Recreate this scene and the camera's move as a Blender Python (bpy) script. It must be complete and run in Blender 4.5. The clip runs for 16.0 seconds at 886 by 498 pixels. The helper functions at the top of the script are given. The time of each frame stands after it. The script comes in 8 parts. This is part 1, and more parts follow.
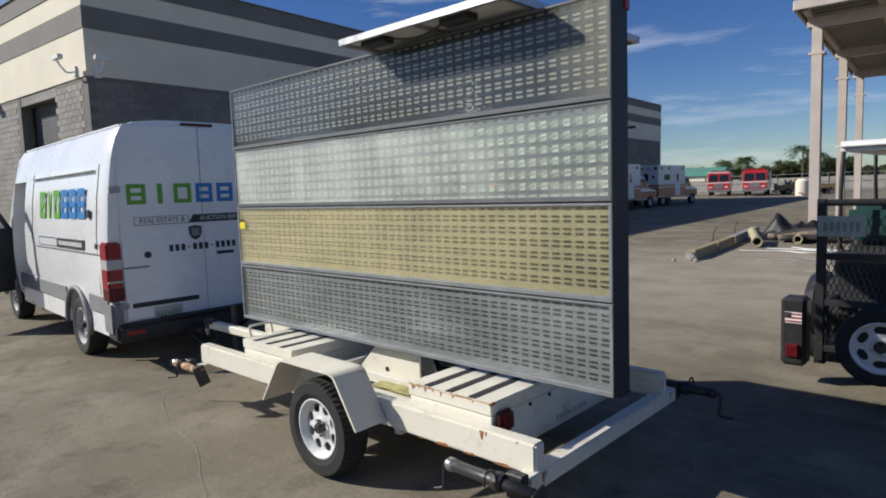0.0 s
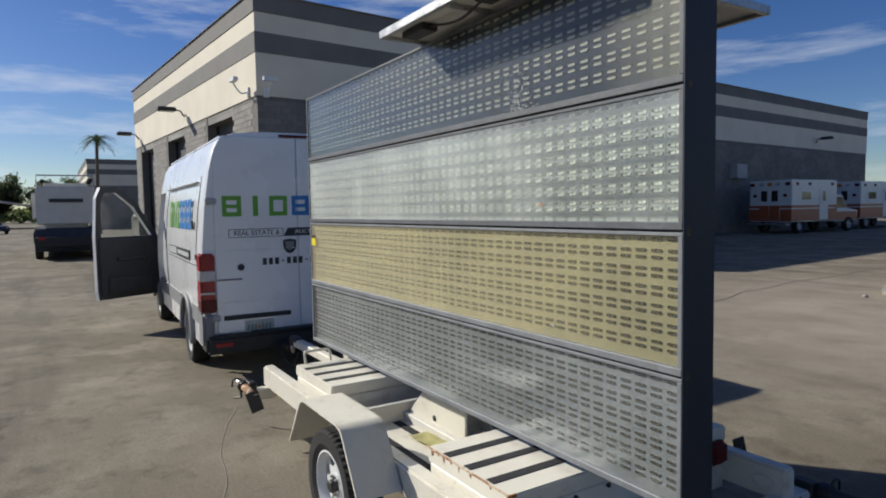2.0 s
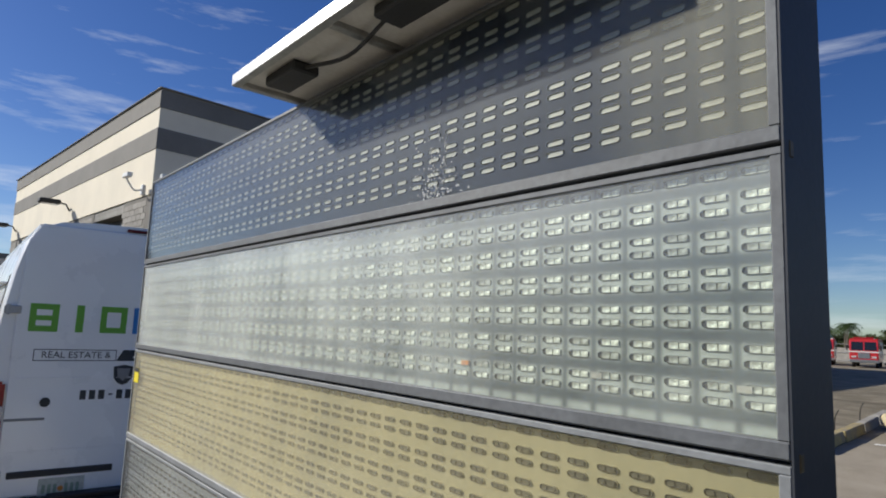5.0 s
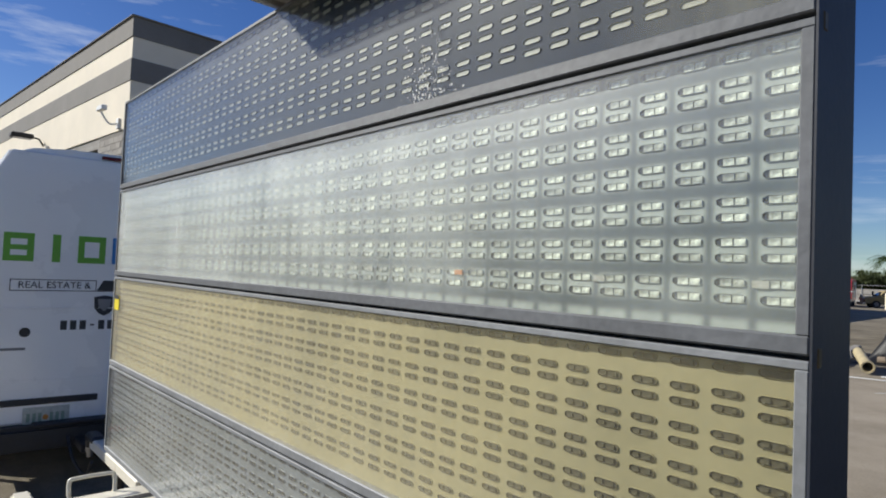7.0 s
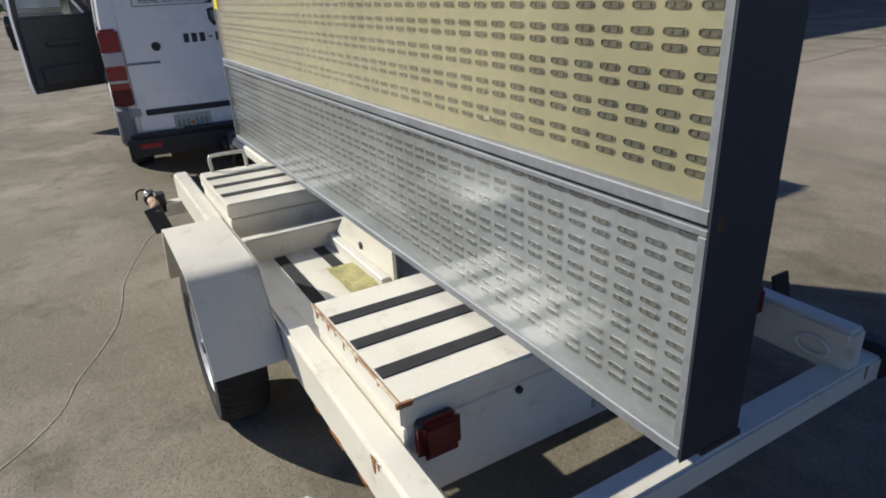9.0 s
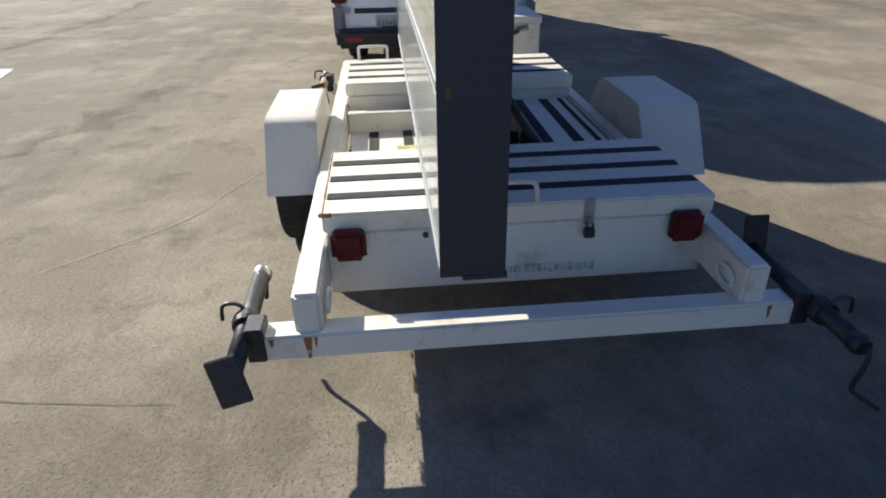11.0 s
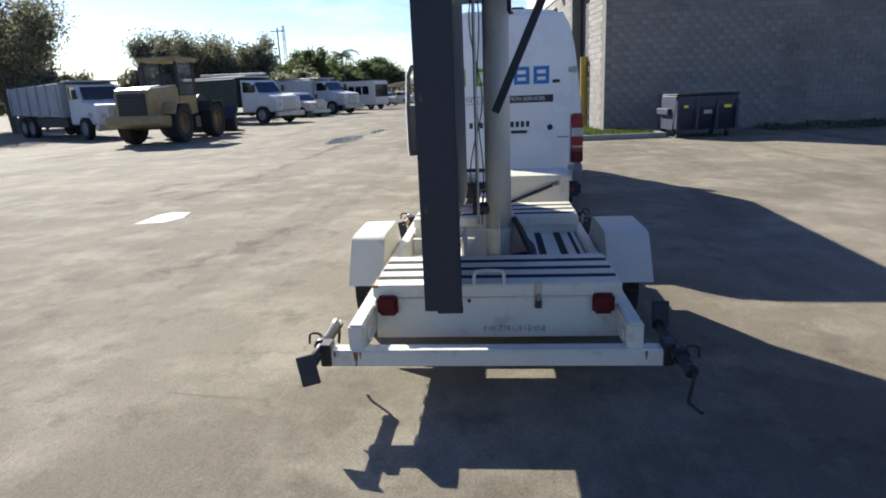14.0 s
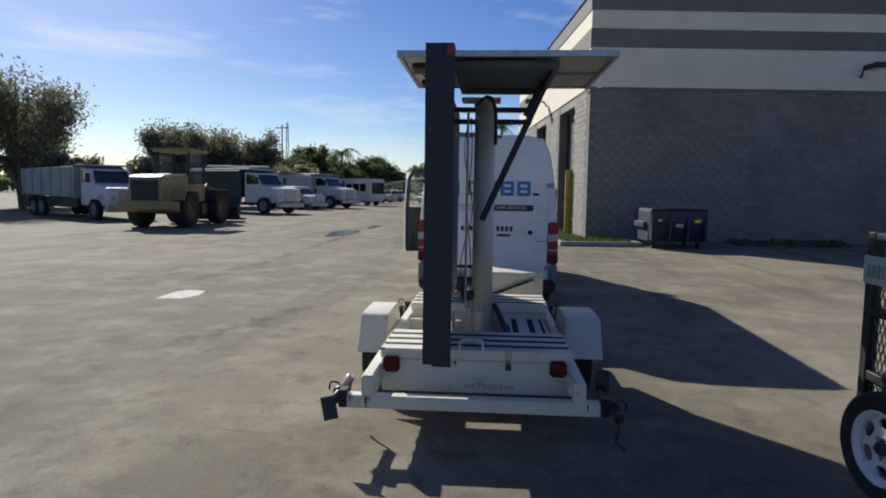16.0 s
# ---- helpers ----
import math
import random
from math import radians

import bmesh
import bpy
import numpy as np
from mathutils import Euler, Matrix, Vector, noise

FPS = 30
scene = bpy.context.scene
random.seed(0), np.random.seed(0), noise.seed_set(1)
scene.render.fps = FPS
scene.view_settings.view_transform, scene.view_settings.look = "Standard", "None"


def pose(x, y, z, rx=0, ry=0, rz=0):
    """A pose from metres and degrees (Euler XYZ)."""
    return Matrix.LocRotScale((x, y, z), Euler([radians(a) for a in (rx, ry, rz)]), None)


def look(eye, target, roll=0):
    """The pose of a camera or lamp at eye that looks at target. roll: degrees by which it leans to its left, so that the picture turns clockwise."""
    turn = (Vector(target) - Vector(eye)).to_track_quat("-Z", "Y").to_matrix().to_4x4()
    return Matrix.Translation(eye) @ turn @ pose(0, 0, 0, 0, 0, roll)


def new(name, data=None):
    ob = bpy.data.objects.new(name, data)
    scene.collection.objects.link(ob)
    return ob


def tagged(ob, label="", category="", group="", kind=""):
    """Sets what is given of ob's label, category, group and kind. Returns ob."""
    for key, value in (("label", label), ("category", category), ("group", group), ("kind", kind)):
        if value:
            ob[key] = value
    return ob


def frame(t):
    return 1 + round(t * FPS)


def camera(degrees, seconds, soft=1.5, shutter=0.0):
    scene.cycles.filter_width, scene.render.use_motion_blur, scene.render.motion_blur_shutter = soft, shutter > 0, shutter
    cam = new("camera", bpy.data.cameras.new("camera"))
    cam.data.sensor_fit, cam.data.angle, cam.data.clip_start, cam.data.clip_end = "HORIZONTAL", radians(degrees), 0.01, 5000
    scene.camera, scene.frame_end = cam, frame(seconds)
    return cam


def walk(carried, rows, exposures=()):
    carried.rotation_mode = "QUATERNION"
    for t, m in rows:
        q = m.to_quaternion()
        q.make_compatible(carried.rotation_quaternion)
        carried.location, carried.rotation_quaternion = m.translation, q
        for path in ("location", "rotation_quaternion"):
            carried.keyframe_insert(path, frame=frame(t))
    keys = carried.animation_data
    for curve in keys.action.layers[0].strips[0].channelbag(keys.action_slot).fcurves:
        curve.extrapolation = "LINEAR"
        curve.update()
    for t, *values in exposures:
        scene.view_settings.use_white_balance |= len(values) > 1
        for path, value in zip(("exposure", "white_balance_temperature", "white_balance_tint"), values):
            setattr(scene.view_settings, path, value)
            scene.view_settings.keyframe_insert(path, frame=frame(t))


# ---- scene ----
cam = camera(71.0, 16.0, soft=1.9)
PATH = [
    (0, (0.020, 0.094, 1.793), (-1.337, 1.551, 1.606), -2.0),
    (0.5, (0.106, 0.344, 1.803), (-1.352, 1.695, 1.582), -1.4),
    (1, (0.037, 0.629, 1.807), (-1.523, 1.871, 1.645), -1.7),
    (1.5, (-0.024, 0.870, 1.798), (-1.642, 2.037, 1.662), -2.4),
    (2, (-0.101, 1.129, 1.798), (-1.794, 2.187, 1.670), -1.0),
    (2.5, (-0.300, 1.316, 1.791), (-2.003, 2.355, 1.659), 0.5),
    (3, (-0.574, 1.509, 1.786), (-2.231, 2.622, 1.651), -0.4),
    (3.5, (-0.773, 1.685, 1.777), (-2.416, 2.810, 1.596), -0.3),
    (4, (-0.943, 1.827, 1.801), (-2.583, 2.963, 1.661), 1.1),
    (4.5, (-1.066, 1.911, 1.869), (-2.628, 3.150, 2.027), 1.4),
    (4.7, (-1.082, 1.924, 1.888), (-2.607, 3.190, 2.156), 2.0),
    (6.8, (-1.169, 1.965, 1.845), (-2.665, 3.275, 2.061), 2.9),
    (7, (-1.181, 1.985, 1.810), (-2.673, 3.315, 1.884), 2.4),
    (7.5, (-1.198, 1.995, 1.742), (-2.629, 3.364, 1.465), 0.5),
    (8, (-1.150, 2.034, 1.700), (-2.562, 3.358, 1.197), -1.8),
    (8.5, (-0.983, 2.051, 1.659), (-2.488, 3.203, 1.019), -2.6),
    (9, (-0.870, 2.126, 1.586), (-2.476, 3.023, 0.802), -3.0),
    (9.5, (-0.792, 2.320, 1.546), (-2.434, 3.014, 0.639), -3.0),
    (10, (-0.549, 2.533, 1.518), (-2.273, 2.906, 0.574), -1.3),
    (10.2, (-0.436, 2.614, 1.522), (-2.165, 2.904, 0.561), -1.5),
    (12.3, (0.549, 3.167, 1.628), (-1.247, 3.171, 0.748), -2.1),
    (12.5, (0.642, 3.200, 1.636), (-1.161, 3.172, 0.772), -2.6),
    (13, (0.834, 3.287, 1.687), (-0.996, 3.225, 0.884), -2.2),
    (13.5, (1.091, 3.382, 1.720), (-0.797, 3.229, 1.078), -0.9),
    (14, (1.389, 3.365, 1.735), (-0.540, 3.187, 1.239), -2.4),
    (14.5, (1.668, 3.360, 1.751), (-0.273, 3.218, 1.291), -3.5),
    (15, (1.981, 3.428, 1.781), (0.031, 3.255, 1.374), -0.5),
    (15.5, (2.258, 3.444, 1.823), (0.287, 3.282, 1.523), 0.5),
    (16, (2.513, 3.405, 1.827), (0.527, 3.266, 1.639), 0.8),
]
EXPOSURES = [(0.0, 0.14, 6250, 9), (1.0, 0.12, 6270, 9), (2.0, 0.03, 6280, 9), (3.0, 0.10, 6280, 9), (4.7, 0.17, 6280, 9), (7.0, 0.23, 6280, 9), (7.5, 0.05, 6290, 9), (8.0, 0.10, 6280, 9), (8.5, 0.22, 6280, 9), (9.5, 0.23, 6270, 9), (10.2, 0.50, 6320, 9), (12.5, 1.48, 6570, 9), (13.0, 1.70, 6450, 9), (13.5, 1.36, 6330, 9), (14.5, 0.78, 6300, 9), (15.0, 0.58, 6300, 9), (16.0, 0.22, 6280, 8)]
walk(cam, [(t, look(eye, target, roll)) for t, eye, target, roll in PATH], EXPOSURES)

# ---- world, sun ----
SUN_TO = Vector((1.27, 1.03, -1.0)).normalized()      # the way the sunlight travels
SUN_EL = math.asin(-SUN_TO.z)
world = bpy.data.worlds.new("sky")
scene.world = world
world.use_nodes = True
wn, wl = world.node_tree.nodes, world.node_tree.links
sky = wn.new("ShaderNodeTexSky")
sky.sky_type, sky.sun_disc = "NISHITA", False
sky.sun_elevation, sky.sun_rotation = SUN_EL, math.atan2(-SUN_TO.x, -SUN_TO.y)
sky.air_density, sky.dust_density, sky.ozone_density = 1.0, 0.7, 3.3
sky.altitude = 900
tc = wn.new("ShaderNodeTexCoord")
mp = wn.new("ShaderNodeMapping")
mp.inputs["Scale"].default_value = (1.3, 2.2, 13.0)
mp.inputs["Rotation"].default_value = (0.06, 0.05, 0.5)
cl = wn.new("ShaderNodeTexNoise")
cl.inputs["Scale"].default_value, cl.inputs["Detail"].default_value, cl.inputs["Roughness"].default_value = 1.6, 7.0, 0.6
rm = wn.new("ShaderNodeMapRange")
rm.inputs["From Min"].default_value, rm.inputs["From Max"].default_value = 0.535, 0.80
rm.inputs["To Min"].default_value, rm.inputs["To Max"].default_value = 0.0, 0.62
mixc = wn.new("ShaderNodeMixRGB")
mixc.inputs["Color2"].default_value = (9.6, 9.9, 10.4, 1)
bgn = wn["Background"]
bgn.inputs["Strength"].default_value = 0.077
wl.new(tc.outputs["Generated"], mp.inputs["Vector"])
wl.new(mp.outputs["Vector"], cl.inputs["Vector"])
wl.new(cl.outputs["Fac"], rm.inputs["Value"])
wl.new(rm.outputs["Result"], mixc.inputs["Fac"])
shs = wn.new("ShaderNodeHueSaturation")
shs.inputs["Hue"].default_value, shs.inputs["Saturation"].default_value = 0.516, 1.25
wl.new(sky.outputs["Color"], shs.inputs["Color"])
wl.new(shs.outputs["Color"], mixc.inputs["Color1"])
wl.new(mixc.outputs["Color"], bgn.inputs["Color"])
sun_data = bpy.data.lights.new("sun", "SUN")
sun_data.energy, sun_data.angle, sun_data.color = 5.0, radians(0.55), (1.0, 0.94, 0.83)
sun = new("sun", sun_data)
sun.matrix_basis = look((0, 0, 60), Vector((0, 0, 60)) + SUN_TO)


# ---- materials ----
def mat(name, col, rough=0.6, metal=0.0, var=0.12, scale=6.0, bump=0.0, bscale=60.0, col2=None, stain=None, spec=0.5, isl=0.0, coat=0.0, lo=0.35, hi=0.65):
    """A surface with large stains (scale, col2 or darker/lighter), fine grain and relief."""
    m = bpy.data.materials.new(name)
    m.use_nodes = True
    n, l = m.node_tree.nodes, m.node_tree.links
    b = n["Principled BSDF"]
    b.inputs["Roughness"].default_value, b.inputs["Metallic"].default_value = rough, metal
    b.inputs["Specular IOR Level"].default_value = spec
    b.inputs["Coat Weight"].default_value = coat
    b.inputs["Coat Roughness"].default_value = 0.08
    t = n.new("ShaderNodeTexCoord")
    n1 = n.new("ShaderNodeTexNoise")
    n1.inputs["Scale"].default_value, n1.inputs["Detail"].default_value = scale, 8.0
    n1.inputs["Roughness"].default_value = 0.62
    l.new(t.outputs["Object"], n1.inputs["Vector"])
    r = n.new("ShaderNodeMapRange")
    r.inputs["From Min"].default_value, r.inputs["From Max"].default_value = lo, hi
    l.new(n1.outputs["Fac"], r.inputs["Value"])
    mx = n.new("ShaderNodeMixRGB")
    c2 = col2 or tuple(max(0.0, c * (1 - 2 * var)) for c in col)
    mx.inputs["Color1"].default_value = (*c2, 1)
    mx.inputs["Color2"].default_value = (*col, 1)
    l.new(r.outputs["Result"], mx.inputs["Fac"])
    out = mx.outputs["Color"]
    n2 = n.new("ShaderNodeTexNoise")
    n2.inputs["Scale"].default_value, n2.inputs["Detail"].default_value = bscale, 4.0
    l.new(t.outputs["Object"], n2.inputs["Vector"])
    g = n.new("ShaderNodeMixRGB")
    g.blend_type = "OVERLAY"
    g.inputs["Fac"].default_value = min(0.6, var * 2.0)
    l.new(out, g.inputs["Color1"])
    l.new(n2.outputs["Fac"], g.inputs["Color2"])
    out = g.outputs["Color"]
    if stain:
        sc, amount, srgb = stain
        n3 = n.new("ShaderNodeTexNoise")
        n3.inputs["Scale"].default_value, n3.inputs["Detail"].default_value, n3.inputs["Roughness"].default_value = sc, 10.0, 0.7
        l.new(t.outputs["Object"], n3.inputs["Vector"])
        r3 = n.new("ShaderNodeMapRange")
        r3.inputs["From Min"].default_value, r3.inputs["From Max"].default_value = 0.56, 0.70
        r3.inputs["To Max"].default_value = amount
        l.new(n3.outputs["Fac"], r3.inputs["Value"])
        s = n.new("ShaderNodeMixRGB")
        s.inputs["Color2"].default_value = (*srgb, 1)
        l.new(r3.outputs["Result"], s.inputs["Fac"])
        l.new(out, s.inputs["Color1"])
        out = s.outputs["Color"]
    if isl:
        oi = n.new("ShaderNodeNewGeometry")
        hs = n.new("ShaderNodeHueSaturation")
        ri = n.new("ShaderNodeMapRange")
        ri.inputs["To Min"].default_value, ri.inputs["To Max"].default_value = 1 - isl, 1 + isl
        l.new(oi.outputs["Random Per Island"], ri.inputs["Value"])
        l.new(ri.outputs["Result"], hs.inputs["Value"])
        l.new(out, hs.inputs["Color"])
        out = hs.outputs["Color"]
    l.new(out, b.inputs["Base Color"])
    if bump:
        bp = n.new("ShaderNodeBump")
        bp.inputs["Strength"].default_value, bp.inputs["Distance"].default_value = bump, 0.01
        l.new(n2.outputs["Fac"], bp.inputs["Height"])
        l.new(bp.outputs["Normal"], b.inputs["Normal"])
    rr = n.new("ShaderNodeMapRange")
    rr.inputs["To Min"].default_value, rr.inputs["To Max"].default_value = max(0.02, rough - 0.1), min(1.0, rough + 0.1)
    l.new(n1.outputs["Fac"], rr.inputs["Value"])
    l.new(rr.outputs["Result"], b.inputs["Roughness"])
    return m


def cover_glass(name, haze, haze_col=(0.6, 0.62, 0.62), scale=3.0, lo=0.3, hi=0.75, gloss=0.06, least=0.03, aged_glare=None, veil=0.0, lean=0.0, spread=0.6):
    """A clear or weathered plastic pane: see-through, with a milky film in patches and a glossy face.
    lean: slope of the fine moulded ridges that catch the sun; spread: how widely they scatter it."""
    m = bpy.data.materials.new(name)
    m.use_nodes = True
    n, l = m.node_tree.nodes, m.node_tree.links
    b = n["Principled BSDF"]
    b.inputs["Base Color"].default_value = (*haze_col, 1)
    b.inputs["Roughness"].default_value = 0.5
    tr = n.new("ShaderNodeBsdfTransparent")
    tr.inputs["Color"].default_value = (0.95, 0.97, 0.96, 1)
    t = n.new("ShaderNodeTexCoord")
    n1 = n.new("ShaderNodeTexNoise")
    n1.inputs["Scale"].default_value, n1.inputs["Detail"].default_value = scale, 9.0
    l.new(t.outputs["Object"], n1.inputs["Vector"])
    r = n.new("ShaderNodeMapRange")
    r.inputs["From Min"].default_value, r.inputs["From Max"].default_value = lo, hi
    r.inputs["To Min"].default_value, r.inputs["To Max"].default_value = haze[0], haze[1]
    l.new(n1.outputs["Fac"], r.inputs["Value"])
    film = r.outputs["Result"]
    if aged_glare:
        # film thicker towards one end, yellowing on the top cover, painted sun glare on the others: x of the clear end,
        # x of the full end, how much
        sx = n.new("ShaderNodeSeparateXYZ")
        l.new(t.outputs["Object"], sx.inputs[0])
        ag = n.new("ShaderNodeMapRange")
        ag.inputs["From Min"].default_value, ag.inputs["From Max"].default_value = aged_glare[0], aged_glare[1]
        ag.inputs["To Max"].default_value = aged_glare[2]
        l.new(sx.outputs["X"], ag.inputs["Value"])
        n9 = n.new("ShaderNodeTexNoise")
        n9.inputs["Scale"].default_value, n9.inputs["Detail"].default_value = 5.0, 6.0
        mp9 = n.new("ShaderNodeMapping")
        mp9.inputs["Scale"].default_value = (3.0, 1.0, 0.35)
        l.new(t.outputs["Object"], mp9.inputs["Vector"])
        l.new(mp9.outputs[0], n9.inputs["Vector"])
        ml = n.new("ShaderNodeMath")
        ml.operation = "MULTIPLY"
        l.new(ag.outputs["Result"], ml.inputs[0])
        l.new(n9.outputs["Fac"], ml.inputs[1])
        ad = n.new("ShaderNodeMath")
        ad.operation = "ADD"
        l.new(ml.outputs[0], ad.inputs[0])
        l.new(film, ad.inputs[1])
        film = ad.outputs[0]
    mx = n.new("ShaderNodeMixShader")
    l.new(film, mx.inputs["Fac"])
    l.new(tr.outputs[0], mx.inputs[1])
    l.new(b.outputs[0], mx.inputs[2])
    gl = n.new("ShaderNodeBsdfGlossy")
    gl.inputs["Roughness"].default_value = gloss
    fr = n.new("ShaderNodeLayerWeight")
    fr.inputs["Blend"].default_value = 0.5
    pw = n.new("ShaderNodeMath")
    pw.operation = "POWER"
    pw.inputs[1].default_value = 3.6
    l.new(fr.outputs["Facing"], pw.inputs[0])
    fr2 = n.new("ShaderNodeMapRange")
    fr2.inputs["To Min"].default_value, fr2.inputs["To Max"].default_value = least, 0.6
    l.new(pw.outputs[0], fr2.inputs["Value"])
    m2 = n.new("ShaderNodeMixShader")
    l.new(fr2.outputs["Result"], m2.inputs["Fac"])
    l.new(mx.outputs[0], m2.inputs[1])
    l.new(gl.outputs[0], m2.inputs[2])
    surface = m2.outputs[0]
    if veil:
        # fine scratches and dust that scatter the sunlight widely round its mirror image
        rough = n.new("ShaderNodeBsdfGlossy")
        rough.inputs["Roughness"].default_value = spread
        if lean:
            sz = n.new("ShaderNodeSeparateXYZ")
            l.new(t.outputs["Object"], sz.inputs[0])
            ramp = n.new("ShaderNodeMath")
            ramp.operation = "MULTIPLY"
            ramp.inputs[1].default_value = -lean
            l.new(sz.outputs["Z"], ramp.inputs[0])
            ridge = n.new("ShaderNodeBump")
            ridge.inputs["Strength"].default_value, ridge.inputs["Distance"].default_value = 1.0, 1.0
            l.new(ramp.outputs[0], ridge.inputs["Height"])
            l.new(ridge.outputs["Normal"], rough.inputs["Normal"])
        n5 = n.new("ShaderNodeTexNoise")
        n5.inputs["Scale"].default_value, n5.inputs["Detail"].default_value = 7.0, 8.0
        l.new(t.outputs["Object"], n5.inputs["Vector"])
        r5_ = n.new("ShaderNodeMapRange")
        r5_.inputs["From Min"].default_value, r5_.inputs["From Max"].default_value = 0.3, 0.7
        r5_.inputs["To Min"].default_value, r5_.inputs["To Max"].default_value = veil * 0.75, veil * 1.25
        l.new(n5.outputs["Fac"], r5_.inputs["Value"])
        # the film shows more the more aslant it is seen
        sq = n.new("ShaderNodeMath")
        sq.operation = "POWER"
        sq.inputs[1].default_value = 2.2
        l.new(fr.outputs["Facing"], sq.inputs[0])
        more = n.new("ShaderNodeMath")
        more.operation = "MULTIPLY_ADD"
        more.inputs[1].default_value, more.inputs[2].default_value = 7.0 if not lean else 1.5, 0.75
        l.new(sq.outputs[0], more.inputs[0])
        film_ = n.new("ShaderNodeMath")
        film_.operation = "MULTIPLY"
        l.new(more.outputs[0], film_.inputs[0])
        l.new(r5_.outputs["Result"], film_.inputs[1])
        m3 = n.new("ShaderNodeMixShader")
        l.new(film_.outputs[0], m3.inputs["Fac"])
        l.new(surface, m3.inputs[1])
        l.new(rough.outputs[0], m3.inputs[2])
        surface = m3.outputs[0]
    l.new(surface, n["Material Output"].inputs["Surface"])
    return m


def block_wall(name, col, col2, bw=0.4, bh=0.2, mortar=0.012, mcol=None, bump=0.5, var=0.25, rough=0.85, axis="x", stain=0.5):
    """Painted concrete block: joints, block to block tone and weather streaks. axis: the way the wall runs."""
    m = bpy.data.materials.new(name)
    m.use_nodes = True
    n, l = m.node_tree.nodes, m.node_tree.links
    b = n["Principled BSDF"]
    b.inputs["Roughness"].default_value = rough
    t = n.new("ShaderNodeTexCoord")
    s = n.new("ShaderNodeSeparateXYZ")
    c = n.new("ShaderNodeCombineXYZ")
    l.new(t.outputs["Object"], s.inputs[0])
    l.new(s.outputs["X" if axis == "x" else "Y"], c.inputs["X"])
    l.new(s.outputs["Z"], c.inputs["Y"])
    br = n.new("ShaderNodeTexBrick")
    br.inputs["Scale"].default_value = 1.0
    br.inputs["Brick Width"].default_value, br.inputs["Row Height"].default_value = bw, bh
    br.inputs["Mortar Size"].default_value = mortar
    br.inputs["Color1"].default_value, br.inputs["Color2"].default_value = (*col, 1), (*col2, 1)
    br.inputs["Mortar"].default_value = (*(mcol or tuple(0.86 * v for v in col)), 1)
    l.new(c.outputs[0], br.inputs["Vector"])
    n1 = n.new("ShaderNodeTexNoise")
    n1.inputs["Scale"].default_value, n1.inputs["Detail"].default_value = 0.45, 9.0
    l.new(t.outputs["Object"], n1.inputs["Vector"])
    r = n.new("ShaderNodeMapRange")
    r.inputs["From Min"].default_value, r.inputs["From Max"].default_value = 0.35, 0.7
    r.inputs["To Min"].default_value, r.inputs["To Max"].default_value = 1.0 + var, 1.0 - var
    l.new(n1.outputs["Fac"], r.inputs["Value"])
    hs = n.new("ShaderNodeHueSaturation")
    l.new(br.outputs["Color"], hs.inputs["Color"])
    l.new(r.outputs["Result"], hs.inputs["Value"])
    l.new(hs.outputs[0], b.inputs["Base Color"])
    n2 = n.new("ShaderNodeTexNoise")
    n2.inputs["Scale"].default_value = 18.0
    l.new(t.outputs["Object"], n2.inputs["Vector"])
    ad = n.new("ShaderNodeMath")
    ad.operation = "ADD"
    l.new(n2.outputs["Fac"], ad.inputs[0])
    iv = n.new("ShaderNodeMath")
    iv.operation = "SUBTRACT"
    iv.inputs[0].default_value = 1.0
    l.new(br.outputs["Fac"], iv.inputs[1])
    l.new(iv.outputs[0], ad.inputs[1])
    bp = n.new("ShaderNodeBump")
    bp.inputs["Strength"].default_value, bp.inputs["Distance"].default_value = bump, 0.02
    l.new(ad.outputs[0], bp.inputs["Height"])
    l.new(bp.outputs["Normal"], b.inputs["Normal"])
    return m


